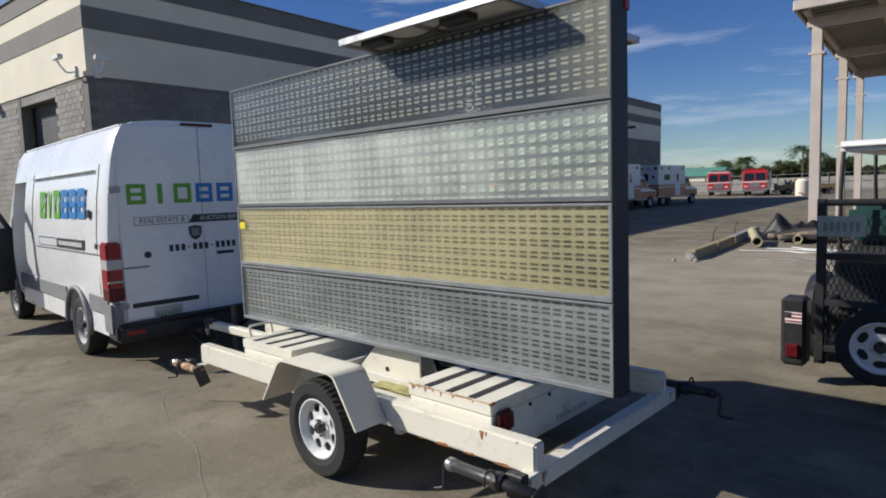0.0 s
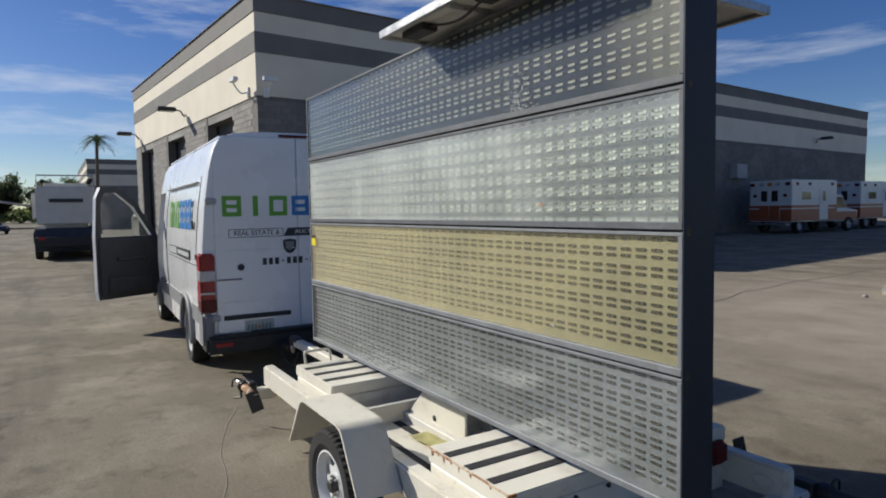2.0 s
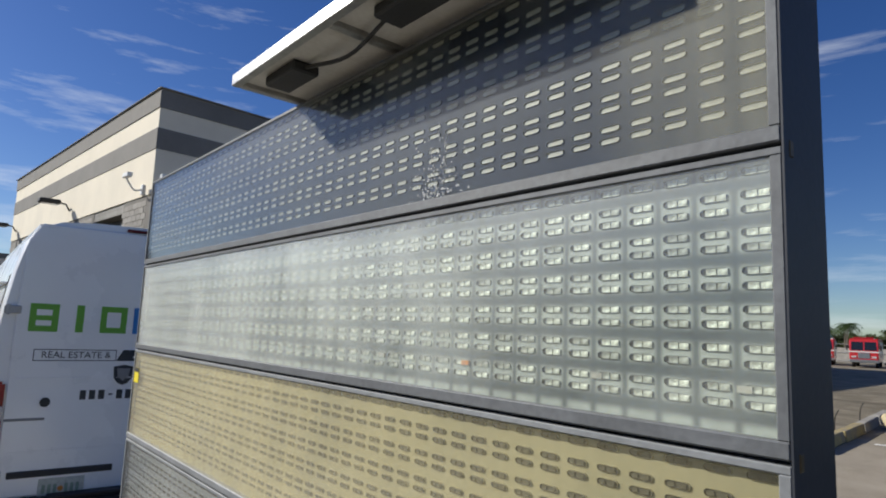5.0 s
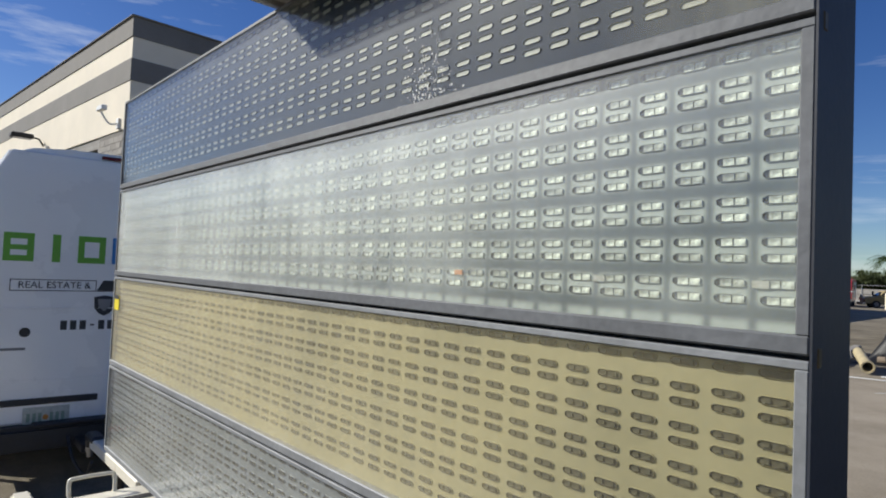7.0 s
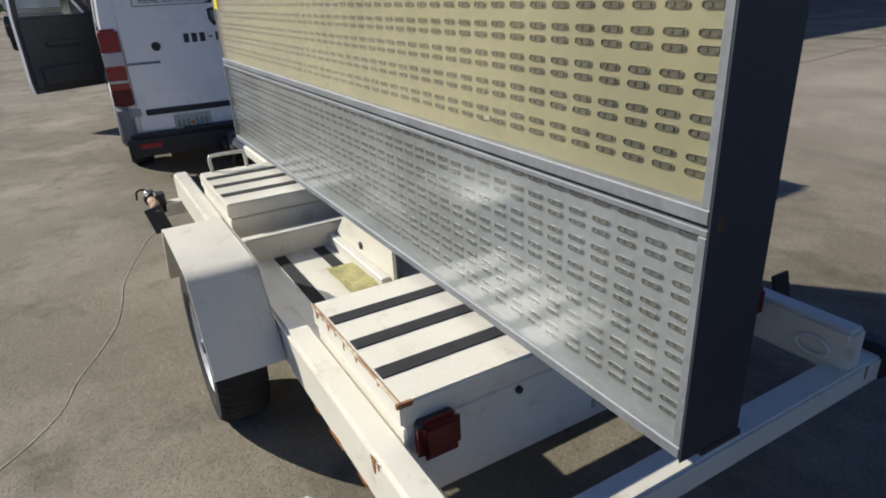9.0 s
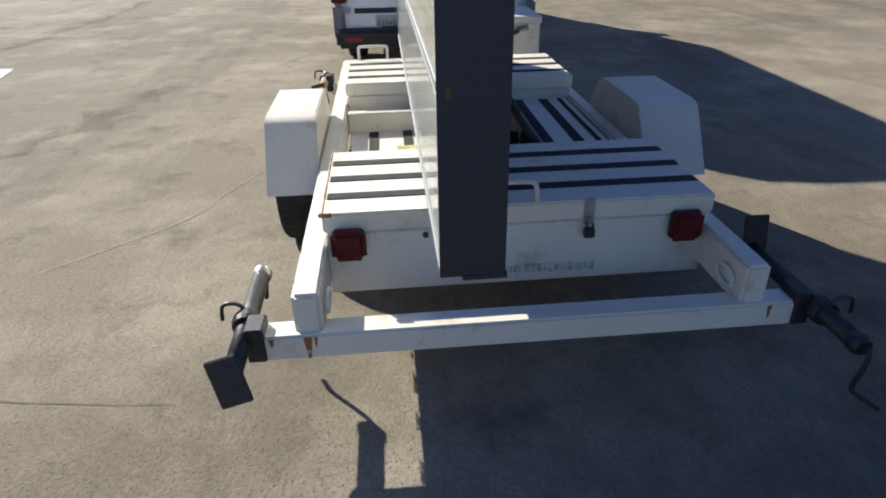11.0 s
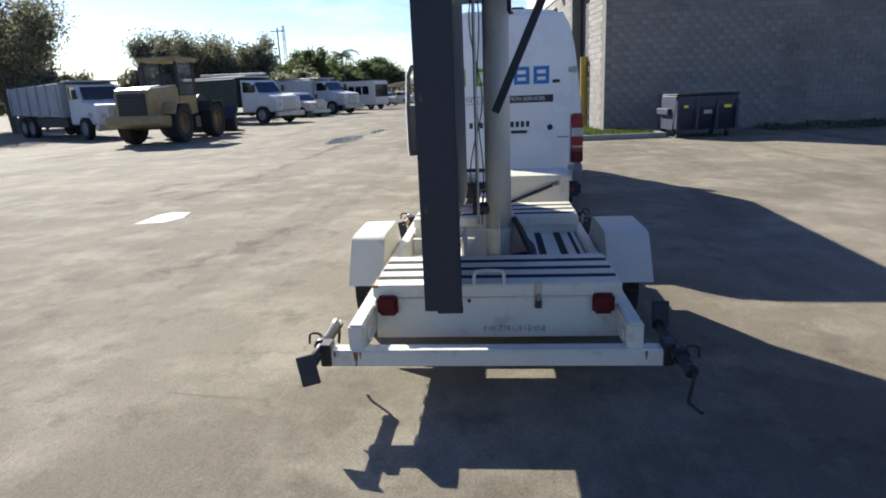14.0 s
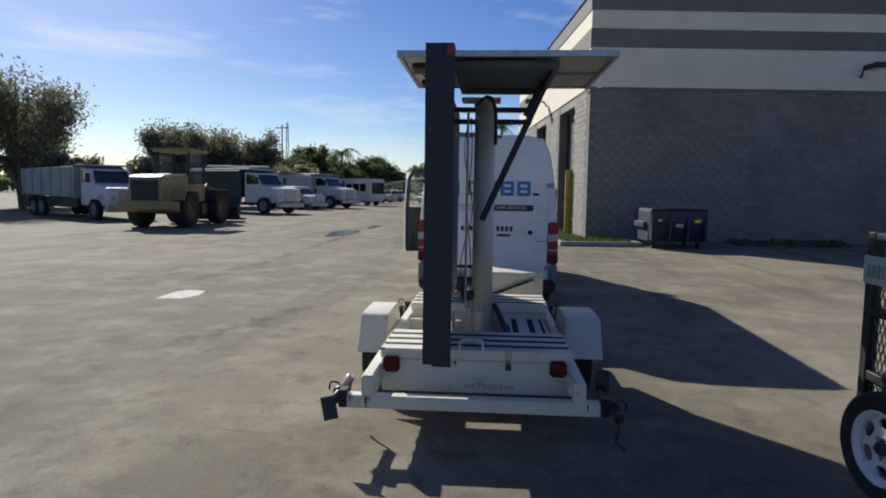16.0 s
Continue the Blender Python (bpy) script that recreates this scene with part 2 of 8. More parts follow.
def banded_plate(name, pale, dark, top, pitch, right, step_x):
    """A grey back plate with a pale lamp board behind each pair of slots; the milky cover's soft halo is painted into
    its colour.
    """
    m = mat(name, dark, 0.5, var=0.2, scale=3.5)
    n, l = m.node_tree.nodes, m.node_tree.links
    b = n["Principled BSDF"]
    under = b.inputs["Base Color"].links[0].from_socket

    def calc(op, a, c):
        x = n.new("ShaderNodeMath")
        x.operation = op
        for sock, v in zip(x.inputs, (a, c)):
            if isinstance(v, float):
                sock.default_value = v
            else:
                l.new(v, sock)
        return x.outputs[0]

    t = n.new("ShaderNodeTexCoord")
    sx = n.new("ShaderNodeSeparateXYZ")
    l.new(t.outputs["Object"], sx.inputs[0])
    nz = n.new("ShaderNodeTexNoise")
    nz.inputs["Scale"].default_value, nz.inputs["Detail"].default_value = 16.0, 6.0
    l.new(t.outputs["Object"], nz.inputs["Vector"])
    step = calc("FRACT", calc("DIVIDE", calc("SUBTRACT", sx.outputs["Z"], top - 30 * pitch), pitch), 0.0)
    near = calc("MULTIPLY", calc("ABSOLUTE", calc("SUBTRACT", step, 0.5), 0.0), 2.0)
    r = n.new("ShaderNodeMapRange")
    r.interpolation_type = "SMOOTHSTEP"
    r.inputs["From Min"].default_value, r.inputs["From Max"].default_value = 0.12, 0.62
    l.new(near, r.inputs["Value"])
    col = calc("FRACT", calc("DIVIDE", calc("SUBTRACT", sx.outputs["X"], right - 60.5 * step_x), step_x), 0.0)
    gap = calc("MULTIPLY", calc("ABSOLUTE", calc("SUBTRACT", col, 0.5), 0.0), 2.0)
    r2 = n.new("ShaderNodeMapRange")
    r2.interpolation_type = "SMOOTHSTEP"
    r2.inputs["From Min"].default_value, r2.inputs["From Max"].default_value = 1.0, 0.62
    r2.inputs["To Min"].default_value = 0.12
    l.new(gap, r2.inputs["Value"])
    both = calc("MULTIPLY", r.outputs["Result"], r2.outputs["Result"])
    mottled = calc("MULTIPLY", both, calc("ADD", nz.outputs["Fac"], 0.42))
    mx = n.new("ShaderNodeMixRGB")
    mx.use_clamp = True
    mx.inputs["Color2"].default_value = (*pale, 1)
    l.new(mottled, mx.inputs["Fac"])
    l.new(under, mx.inputs["Color1"])
    l.new(mx.outputs["Color"], b.inputs["Base Color"])
    return m


def ground_mat():
    m = bpy.data.materials.new("worn_pavement")
    m.use_nodes = True
    n, l = m.node_tree.nodes, m.node_tree.links
    b = n["Principled BSDF"]
    t = n.new("ShaderNodeTexCoord")

    def noise_tex(scale, detail, rough=0.6, stretch=None):
        x = n.new("ShaderNodeTexNoise")
        x.inputs["Scale"].default_value, x.inputs["Detail"].default_value, x.inputs["Roughness"].default_value = scale, detail, rough
        if stretch:
            g = n.new("ShaderNodeMapping")
            g.inputs["Scale"].default_value = stretch[0]
            g.inputs["Rotation"].default_value = (0, 0, stretch[1])
            l.new(t.outputs["Object"], g.inputs["Vector"])
            l.new(g.outputs[0], x.inputs["Vector"])
        else:
            l.new(t.outputs["Object"], x.inputs["Vector"])
        return x.outputs["Fac"]

    def rng(v, a, c, lo=0.0, hi=1.0):
        x = n.new("ShaderNodeMapRange")
        x.inputs["From Min"].default_value, x.inputs["From Max"].default_value = a, c
        x.inputs["To Min"].default_value, x.inputs["To Max"].default_value = lo, hi
        l.new(v, x.inputs["Value"])
        return x.outputs["Result"]

    def mix(f, a, c, mode="MIX"):
        x = n.new("ShaderNodeMixRGB")
        x.blend_type = mode
        for sock, v in ((x.inputs["Fac"], f), (x.inputs["Color1"], a), (x.inputs["Color2"], c)):
            if isinstance(v, (tuple, list)):
                sock.default_value = (*v, 1)
            elif isinstance(v, float):
                sock.default_value = v
            else:
                l.new(v, sock)
        return x.outputs["Color"]

    big = noise_tex(0.16, 8, 0.62)
    mid = noise_tex(0.9, 10, 0.68)
    streak = noise_tex(0.55, 8, 0.6, ((0.22, 1.6, 1.0), 0.05))
    fine = noise_tex(46.0, 6, 0.75)
    grit = noise_tex(240.0, 2, 0.6)
    col = mix(rng(big, 0.38, 0.64), GROUND_A, GROUND_B)
    col = mix(rng(mid, 0.47, 0.66, 0.0, 0.75), col, GROUND_C)
    low = noise_tex(2.6, 10, 0.7)
    col = mix(rng(low, 0.52, 0.68, 0.0, 0.6), col, GROUND_D)
    col = mix(rng(streak, 0.52, 0.68, 0.0, 0.65), col, GROUND_D)
    oil = noise_tex(0.42, 6, 0.5)
    col = mix(rng(oil, 0.66, 0.74, 0.0, 0.5), col, (0.09, 0.075, 0.06))
    # a paler, mottled round zone of the paving beside the trailers, fading outwards
    dist = n.new("ShaderNodeVectorMath")
    dist.operation = "DISTANCE"
    dist.inputs[1].default_value = (-3.4, 12.8, 0.0)
    l.new(t.outputs["Object"], dist.inputs[0])
    pale_zone = rng(dist.outputs["Value"], 2.5, 7.5, 1.0, 0.0)
    both = n.new("ShaderNodeMath")
    both.operation = "MULTIPLY"
    l.new(pale_zone, both.inputs[0])
    l.new(rng(noise_tex(0.7, 10, 0.65), 0.30, 0.62, 0.35, 0.9), both.inputs[1])
    col = mix(both.outputs[0], col, (0.40, 0.345, 0.27))
    col = mix(0.26, col, rng(fine, 0.25, 0.75), "OVERLAY")
    col = mix(rng(grit, 0.64, 0.72, 0.0, 0.4), col, (0.48, 0.41, 0.33))
    # pits between the stones
    hollow = rng(noise_tex(88.0, 3, 0.55), 0.56, 0.68, 0.0, 0.55)
    col = mix(hollow, col, GROUND_D)
    l.new(col, b.inputs["Base Color"])
    b.inputs["Roughness"].default_value = 0.88
    b.inputs["Specular IOR Level"].default_value = 0.2
    bp = n.new("ShaderNodeBump")
    bp.inputs["Strength"].default_value, bp.inputs["Distance"].default_value = 0.55, 0.008
    relief = n.new("ShaderNodeMath")
    relief.operation = "SUBTRACT"
    l.new(fine, relief.inputs[0])
    l.new(hollow, relief.inputs[1])
    l.new(relief.outputs[0], bp.inputs["Height"])
    l.new(bp.outputs["Normal"], b.inputs["Normal"])
    return m


GROUND_A, GROUND_B = (0.146, 0.125, 0.090), (0.246, 0.214, 0.158)
GROUND_C, GROUND_D = (0.335, 0.297, 0.225), (0.087, 0.075, 0.056)
M_GROUND = ground_mat()
M_CREAM = mat("cream_trailer_paint", (0.755, 0.715, 0.605), 0.42, var=0.05, scale=2.2, bump=0.05, stain=(7.0, 0.55, (0.42, 0.33, 0.22)))
M_CREAM_RUST = mat("rusted_cream_edge", (0.66, 0.56, 0.40), 0.75, var=0.1, scale=16, bump=0.3, col2=(0.27, 0.105, 0.03), lo=0.42, hi=0.60)
M_STRIP = mat("black_grip_strip", (0.035, 0.035, 0.037), 0.9, var=0.2, scale=20, bump=0.5, bscale=400)
M_CASE = mat("dark_sign_case", (0.023, 0.027, 0.039), 0.6, var=0.12, scale=3, bump=0.06)
M_ALU = mat("weathered_aluminium", (0.235, 0.245, 0.255), 0.6, 0.25, var=0.12, scale=5, bump=0.1)
M_ALUDARK = mat("dull_dark_aluminium", (0.125, 0.132, 0.142), 0.6, 0.15, var=0.15, scale=5, bump=0.1)
M_BLACK = mat("black_paint", (0.022, 0.022, 0.024), 0.5, var=0.15, scale=8, bump=0.1, stain=(14.0, 0.6, (0.10, 0.05, 0.03)))
M_BLACKPLAIN = mat("black_plastic", (0.028, 0.028, 0.030), 0.6, var=0.15, scale=8, bump=0.15, bscale=150)
M_RUBBER = mat("tyre_rubber", (0.024, 0.023, 0.022), 0.85, var=0.2, scale=9, bump=0.3, bscale=120, stain=(6, 0.22, (0.09, 0.08, 0.065)))
M_RIM = mat("white_steel_rim", (0.72, 0.72, 0.70), 0.4, var=0.06, scale=9, stain=(18, 0.5, (0.25, 0.2, 0.15)))
M_STEEL = mat("galvanised_steel", (0.46, 0.46, 0.45), 0.38, 0.85, var=0.12, scale=14, bump=0.1)
M_DARKSTEEL = mat("dark_oily_steel", (0.075, 0.072, 0.07), 0.45, 0.6, var=0.2, scale=14, bump=0.2)
M_MAST = mat("pale_mast_paint", (0.66, 0.64, 0.58), 0.45, var=0.05, scale=4, stain=(9, 0.4, (0.45, 0.36, 0.26)))
M_TAIL = mat("red_lens", (0.30, 0.004, 0.010), 0.35, var=0.1, scale=30, coat=0.12)
M_TAILDARK = mat("dark_red_lens", (0.11, 0.004, 0.006), 0.45, var=0.15, scale=30, coat=0.05, spec=0.3)
M_LENSWHITE = mat("clear_lens", (0.52, 0.49, 0.49), 0.25, var=0.06, scale=30, coat=0.5)
M_ORANGE = mat("amber_lens", (0.55, 0.20, 0.03), 0.3, var=0.1, scale=30)
M_BRASS = mat("old_brass", (0.14, 0.10, 0.05), 0.5, 0.6, var=0.2, scale=30)
M_YELLOW = mat("yellow_sticker", (0.80, 0.66, 0.02), 0.5, var=0.03, scale=30)
M_MOSS = mat("yellowed_canvas", (0.50, 0.46, 0.20), 0.9, var=0.2, scale=9, bump=0.3)
M_CELL = mat("solar_cells", (0.012, 0.016, 0.045), 0.2, var=0.1, scale=7, coat=0.4)
M_BACKSHEET = mat("white_backsheet", (0.62, 0.60, 0.56), 0.6, var=0.08, scale=4, stain=(5, 0.4, (0.35, 0.30, 0.24)))
M_VAN = mat("white_van_paint", (0.80, 0.80, 0.80), 0.28, var=0.02, scale=1.4, coat=0.5)
M_VANGREY = mat("grey_bumper_plastic", (0.22, 0.22, 0.225), 0.6, var=0.08, scale=6, bump=0.1, bscale=200)
M_SEAM = mat("panel_gap", (0.05, 0.05, 0.052), 0.8, var=0.1, scale=10)
M_GREEN = mat("green_vinyl", (0.13, 0.36, 0.035), 0.4, var=0.03, scale=10)
M_BLUE = mat("blue_vinyl", (0.03, 0.19, 0.50), 0.4, var=0.03, scale=10)
M_INK = mat("dark_vinyl", (0.028, 0.030, 0.034), 0.5, var=0.05, scale=10)
M_PAPER = mat("white_vinyl", (0.78, 0.78, 0.76), 0.45, var=0.03, scale=10)
M_PLATE = mat("pale_number_plate", (0.46, 0.49, 0.45), 0.4, var=0.12, scale=22)
M_PLATEGREEN = mat("plate_characters", (0.22, 0.30, 0.24), 0.5, var=0.1, scale=22)
M_DARKGLASS = mat("dark_window_glass", (0.016, 0.019, 0.022), 0.08, var=0.1, scale=3, coat=0.6)
M_GLASS = cover_glass("window_glass", (0.02, 0.06), gloss=0.02)
M_INTERIOR = mat("dark_door_trim", (0.045, 0.048, 0.055), 0.7, var=0.15, scale=6, bump=0.2)
# one block, two colours: side darkened for shade, front lightened for sun
M_WALLDARK_X = block_wall("shaded_block_wall", (0.215, 0.200, 0.180), (0.190, 0.177, 0.160), axis="y", bump=0.4, var=0.3, mcol=(0.14, 0.132, 0.12))
M_WALLDARK_Y = block_wall("sunlit_block_front", (0.30, 0.285, 0.26), (0.24, 0.23, 0.21), axis="x", mcol=(0.19, 0.18, 0.165))
M_CREAMWALL = mat("cream_render", (0.78, 0.71, 0.575), 0.85, var=0.05, scale=0.6, bump=0.15, bscale=40)
M_GREYBAND = mat("grey_render_band", (0.20, 0.19, 0.175), 0.85, var=0.1, scale=0.8, bump=0.15, bscale=40)
M_ROLLUP = mat("dark_roller_door", (0.12, 0.12, 0.12), 0.6, var=0.15, scale=1.2)
M_GRASS = mat("grass_blades", (0.11, 0.15, 0.035), 0.9, var=0.3, scale=3, isl=0.5)
M_SOIL = mat("grass_bed", (0.12, 0.13, 0.045), 0.95, var=0.3, scale=4, bump=0.5)
M_KERB = mat("concrete_kerb", (0.33, 0.31, 0.28), 0.9, var=0.15, scale=3, bump=0.4)
M_DUMPSTER = mat("navy_steel", (0.030, 0.040, 0.075), 0.55, var=0.2, scale=4, bump=0.15, stain=(7, 0.5, (0.10, 0.06, 0.04)))
M_BARK = mat("bark", (0.21, 0.17, 0.13), 0.95, var=0.3, scale=6, bump=0.8, bscale=30)
M_LEAF = mat("tree_leaves", (0.12, 0.15, 0.06), 0.7, var=0.2, scale=0.7, isl=0.5)
M_LEAF2 = mat("olive_tree_leaves", (0.25, 0.25, 0.165), 0.7, var=0.2, scale=0.7, isl=0.5)
M_PALM = mat("palm_fronds", (0.07, 0.115, 0.03), 0.6, var=0.2, scale=0.7, isl=0.35)
M_AMBWHITE = mat("ambulance_white", (0.72, 0.72, 0.70), 0.35, var=0.03, scale=2, coat=0.3)
M_AMBORANGE = mat("ambulance_orange", (0.36, 0.085, 0.03), 0.4, var=0.06, scale=2, coat=0.3)
M_FIRERED = mat("fire_engine_red", (0.52, 0.025, 0.030), 0.3, var=0.05, scale=2, coat=0.5)
M_TRUCKWHITE = mat("dusty_white_truck_paint", (0.66, 0.65, 0.62), 0.45, var=0.06, scale=1.5, stain=(2.5, 0.4, (0.40, 0.36, 0.30)))
M_TRUCKGREY = mat("grey_dump_body", (0.42, 0.42, 0.41), 0.6, var=0.12, scale=1.5, stain=(3, 0.5, (0.25, 0.2, 0.15)))
M_DARKBODY = mat("dark_green_body_paint", (0.035, 0.055, 0.045), 0.5, var=0.15, scale=1.5)
M_LOADER = mat("yellow_machine_paint", (0.36, 0.275, 0.12), 0.5, var=0.2, scale=2, stain=(2, 0.9, (0.10, 0.085, 0.06)))
# hood top is coloured paler than the rest of the machine
M_HOODTOP = mat("pale_hood_paint", (0.68, 0.64, 0.52), 0.35, var=0.1, scale=3, stain=(3, 0.6, (0.4, 0.34, 0.2)))
M_TRUCKRIM = mat("dusty_truck_rim", (0.30, 0.29, 0.27), 0.6, var=0.2, scale=6)
M_LOADERRIM = mat("dirty_yellow_rim", (0.20, 0.15, 0.06), 0.7, var=0.2, scale=3)
M_CANOPYSTEEL = mat("pink_grey_steel", (0.56, 0.48, 0.43), 0.6, var=0.08, scale=2)
M_CANOPYROOF = mat("ribbed_roof_sheet", (0.24, 0.215, 0.19), 0.55, 0.2, var=0.12, scale=1.5)
M_HOSE = mat("black_hose", (0.030, 0.028, 0.026), 0.7, var=0.25, scale=5, bump=0.2, stain=(6, 0.4, (0.12, 0.1, 0.08)))
M_TARP = mat("black_tarpaulin", (0.013, 0.013, 0.014), 0.55, var=0.3, scale=4, bump=0.6, bscale=9, stain=(5, 0.25, (0.10, 0.09, 0.075)))
# tan given to some hoses in place of sunlit highlights on the heap
M_HOSETAN = mat("sunlit_tan_hose", (0.24, 0.19, 0.14), 0.85, var=0.25, scale=5, bump=0.2)
M_PIPE = mat("pale_pipe", (0.50, 0.42, 0.25), 0.6, var=0.1, scale=5, stain=(6, 0.4, (0.3, 0.25, 0.2)))
M_BARRIER = mat("worn_yellow_concrete", (0.40, 0.31, 0.11), 0.85, var=0.2, scale=5, bump=0.3, col2=(0.22, 0.19, 0.15), stain=(4, 0.9, (0.20, 0.18, 0.15)))
M_TEAL = mat("teal_vinyl", (0.012, 0.055, 0.05), 0.5, var=0.1, scale=6)
M_MESH = mat("expanded_metal", (0.10, 0.095, 0.09), 0.5, 0.5, var=0.2, scale=9)
M_WATER = mat("puddle_water", (0.22, 0.21, 0.20), 0.04, var=0.1, scale=2)
M_ROADPAINT = mat("worn_white_road_paint", (0.62, 0.60, 0.55), 0.85, var=0.15, scale=8, stain=(9, 0.7, (0.34, 0.3, 0.25)))
M_CRACK = mat("crack_filler", (0.165, 0.14, 0.115), 0.95, var=0.2, scale=12)
M_CRACKPALE = mat("pale_crack_filler", (0.40, 0.36, 0.295), 0.95, var=0.2, scale=12)
M_ROOFGREEN = mat("green_shed_roof", (0.10, 0.26, 0.20), 0.6, var=0.1, scale=1)
# The four sign lines: plate, slot rim, slot bed, lamp
M_PLATE1 = mat("dark_line_plate", (0.026, 0.032, 0.048), 0.6, var=0.10, scale=3, spec=0.12)
M_PLATE2 = banded_plate("grey_line_plate", (0.34, 0.37, 0.325), (0.062, 0.080, 0.083), 2.151, 0.067, -1.556, 0.0742)
M_PLATE3 = mat("khaki_line_plate", (0.355, 0.307, 0.162), 0.6, var=0.06, scale=1.6, col2=(0.275, 0.24, 0.13))
M_PLATE4 = mat("pale_grey_line_plate", (0.24, 0.25, 0.255), 0.4, 0.1, var=0.15, scale=2.2, col2=(0.16, 0.17, 0.175))
M_HOUSING = mat("pale_lamp_housing", (0.26, 0.285, 0.265), 0.5, var=0.15, scale=20)
M_SLOTGREY = mat("grey_slot", (0.026, 0.029, 0.027), 0.6, var=0.2, scale=20)
M_SLOTPALE = mat("pale_flap", (0.40, 0.39, 0.32), 0.55, var=0.15, scale=14)
M_SLOTDARK = mat("dark_slot", (0.034, 0.035, 0.034), 0.6, var=0.2, scale=20)
M_SLOTBROWN = mat("brown_slot", (0.085, 0.072, 0.038), 0.6, var=0.2, scale=20)
M_LAMP = mat("lamp_lens", (0.70, 0.73, 0.60), 0.3, var=0.4, scale=90, coat=0.4, isl=0.4)
M_LAMPDIM = mat("dim_lamp_lens", (0.14, 0.125, 0.078), 0.25, var=0.3, scale=40, coat=0.5)
M_COVER1 = cover_glass("sign_cover_top", (0.0, 0.045), (0.42, 0.40, 0.28), 1.6, lo=0.4, gloss=0.10, least=0.025, aged_glare=(-1.9, -1.48, 0.34), veil=0.003)
# on the next two covers the film growing leftwards is painted sun glare
M_COVER2 = cover_glass("sign_cover_milky", (0.0, 0.20), (0.76, 0.80, 0.74), 1.7, lo=0.45, gloss=0.24, least=0.05, aged_glare=(-1.7, -3.6, 0.24), veil=0.024)
M_COVER3 = cover_glass("sign_cover_clear", (0.0, 0.10), (0.66, 0.57, 0.31), 1.6, gloss=0.22, least=0.035, veil=0.009, lean=1.1, spread=0.45, aged_glare=(-1.7, -3.6, 0.26))
M_COVER4 = cover_glass("sign_cover_scratched", (0.0, 0.06), (0.55, 0.57, 0.60), 2.3, lo=0.42, gloss=0.15, least=0.03, veil=0.0075, lean=1.15, spread=0.43)


def leafy(m, amount=0.55):
    """Lets a part of the light through the leaves."""
    n, l = m.node_tree.nodes, m.node_tree.links
    b = n["Principled BSDF"]
    tl = n.new("ShaderNodeBsdfTranslucent")
    mx = n.new("ShaderNodeMixShader")
    mx.inputs["Fac"].default_value = amount
    l.new(b.inputs["Base Color"].links[0].from_socket, tl.inputs["Color"])
    l.new(b.outputs[0], mx.inputs[1])
    l.new(tl.outputs[0], mx.inputs[2])
    l.new(mx.outputs[0], n["Material Output"].inputs["Surface"])


for leaf_material in (M_LEAF, M_LEAF2, M_PALM, M_GRASS):
    leafy(leaf_material)


# side blocks carry shade in their colour, the front blocks sunlight
M_BLOCKS = mat("shaded_concrete_blocks", (0.25, 0.232, 0.208), 0.88, var=0.10, scale=0.45, bump=0.35, bscale=35, col2=(0.165, 0.154, 0.14), isl=0.10)
M_BLOCKPIECE = mat("shaded_concrete_block", (0.245, 0.228, 0.204), 0.88, var=0.12, scale=1.6, bump=0.35, bscale=35, isl=0.10)
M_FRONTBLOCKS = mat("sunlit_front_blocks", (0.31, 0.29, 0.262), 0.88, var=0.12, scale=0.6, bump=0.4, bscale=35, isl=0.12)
for piece_material in (M_BLOCKPIECE, M_LAMP):
    bn_, bl_ = piece_material.node_tree.nodes, piece_material.node_tree.links
    for node in list(bn_):
        if node.type == "NEW_GEOMETRY":
            oi_ = bn_.new("ShaderNodeObjectInfo")
            bl_.new(oi_.outputs["Random"], node.outputs["Random Per Island"].links[0].to_socket)
            bn_.remove(node)
M_MORTAR = mat("grey_mortar", (0.20, 0.187, 0.168), 0.95, var=0.12, scale=1.0, bump=0.3)


def stain_mat(name, col, scale, lo, hi, most):
    """Thin dirt that breaks up into blotches and fades out at its edges."""
    m = bpy.data.materials.new(name)
    m.use_nodes = True
    n, l = m.node_tree.nodes, m.node_tree.links
    b = n["Principled BSDF"]
    b.inputs["Base Color"].default_value = (*col, 1)
    b.inputs["Roughness"].default_value = 0.9
    t = n.new("ShaderNodeTexCoord")
    nz = n.new("ShaderNodeTexNoise")
    nz.inputs["Scale"].default_value, nz.inputs["Detail"].default_value, nz.inputs["Roughness"].default_value = scale, 9.0, 0.7
    l.new(t.outputs["Object"], nz.inputs["Vector"])
    r = n.new("ShaderNodeMapRange")
    r.inputs["From Min"].default_value, r.inputs["From Max"].default_value, r.inputs["To Max"].default_value = lo, hi, most
    l.new(nz.outputs["Fac"], r.inputs["Value"])
    tr = n.new("ShaderNodeBsdfTransparent")
    mx = n.new("ShaderNodeMixShader")
    l.new(r.outputs["Result"], mx.inputs["Fac"])
    l.new(tr.outputs[0], mx.inputs[1])
    l.new(b.outputs[0], mx.inputs[2])
    l.new(mx.outputs[0], n["Material Output"].inputs["Surface"])
    return m


M_STAIN = stain_mat("dark_oil_stain", (0.055, 0.045, 0.036), 1.6, 0.44, 0.70, 0.55)
M_RUSTRUN = stain_mat("thin_rust_run", (0.33, 0.13, 0.035), 30.0, 0.30, 0.5, 0.9)


# ---- building helpers ----
def thing(name, at, label, category, group="", kind=""):
    """An Empty at the base of a thing; its parts are built in world coordinates."""
    ob = new(name)
    ob.empty_display_size = 0.2
    ob.matrix_basis = Matrix.Translation(at)
    return tagged(ob, label, category, group, kind)


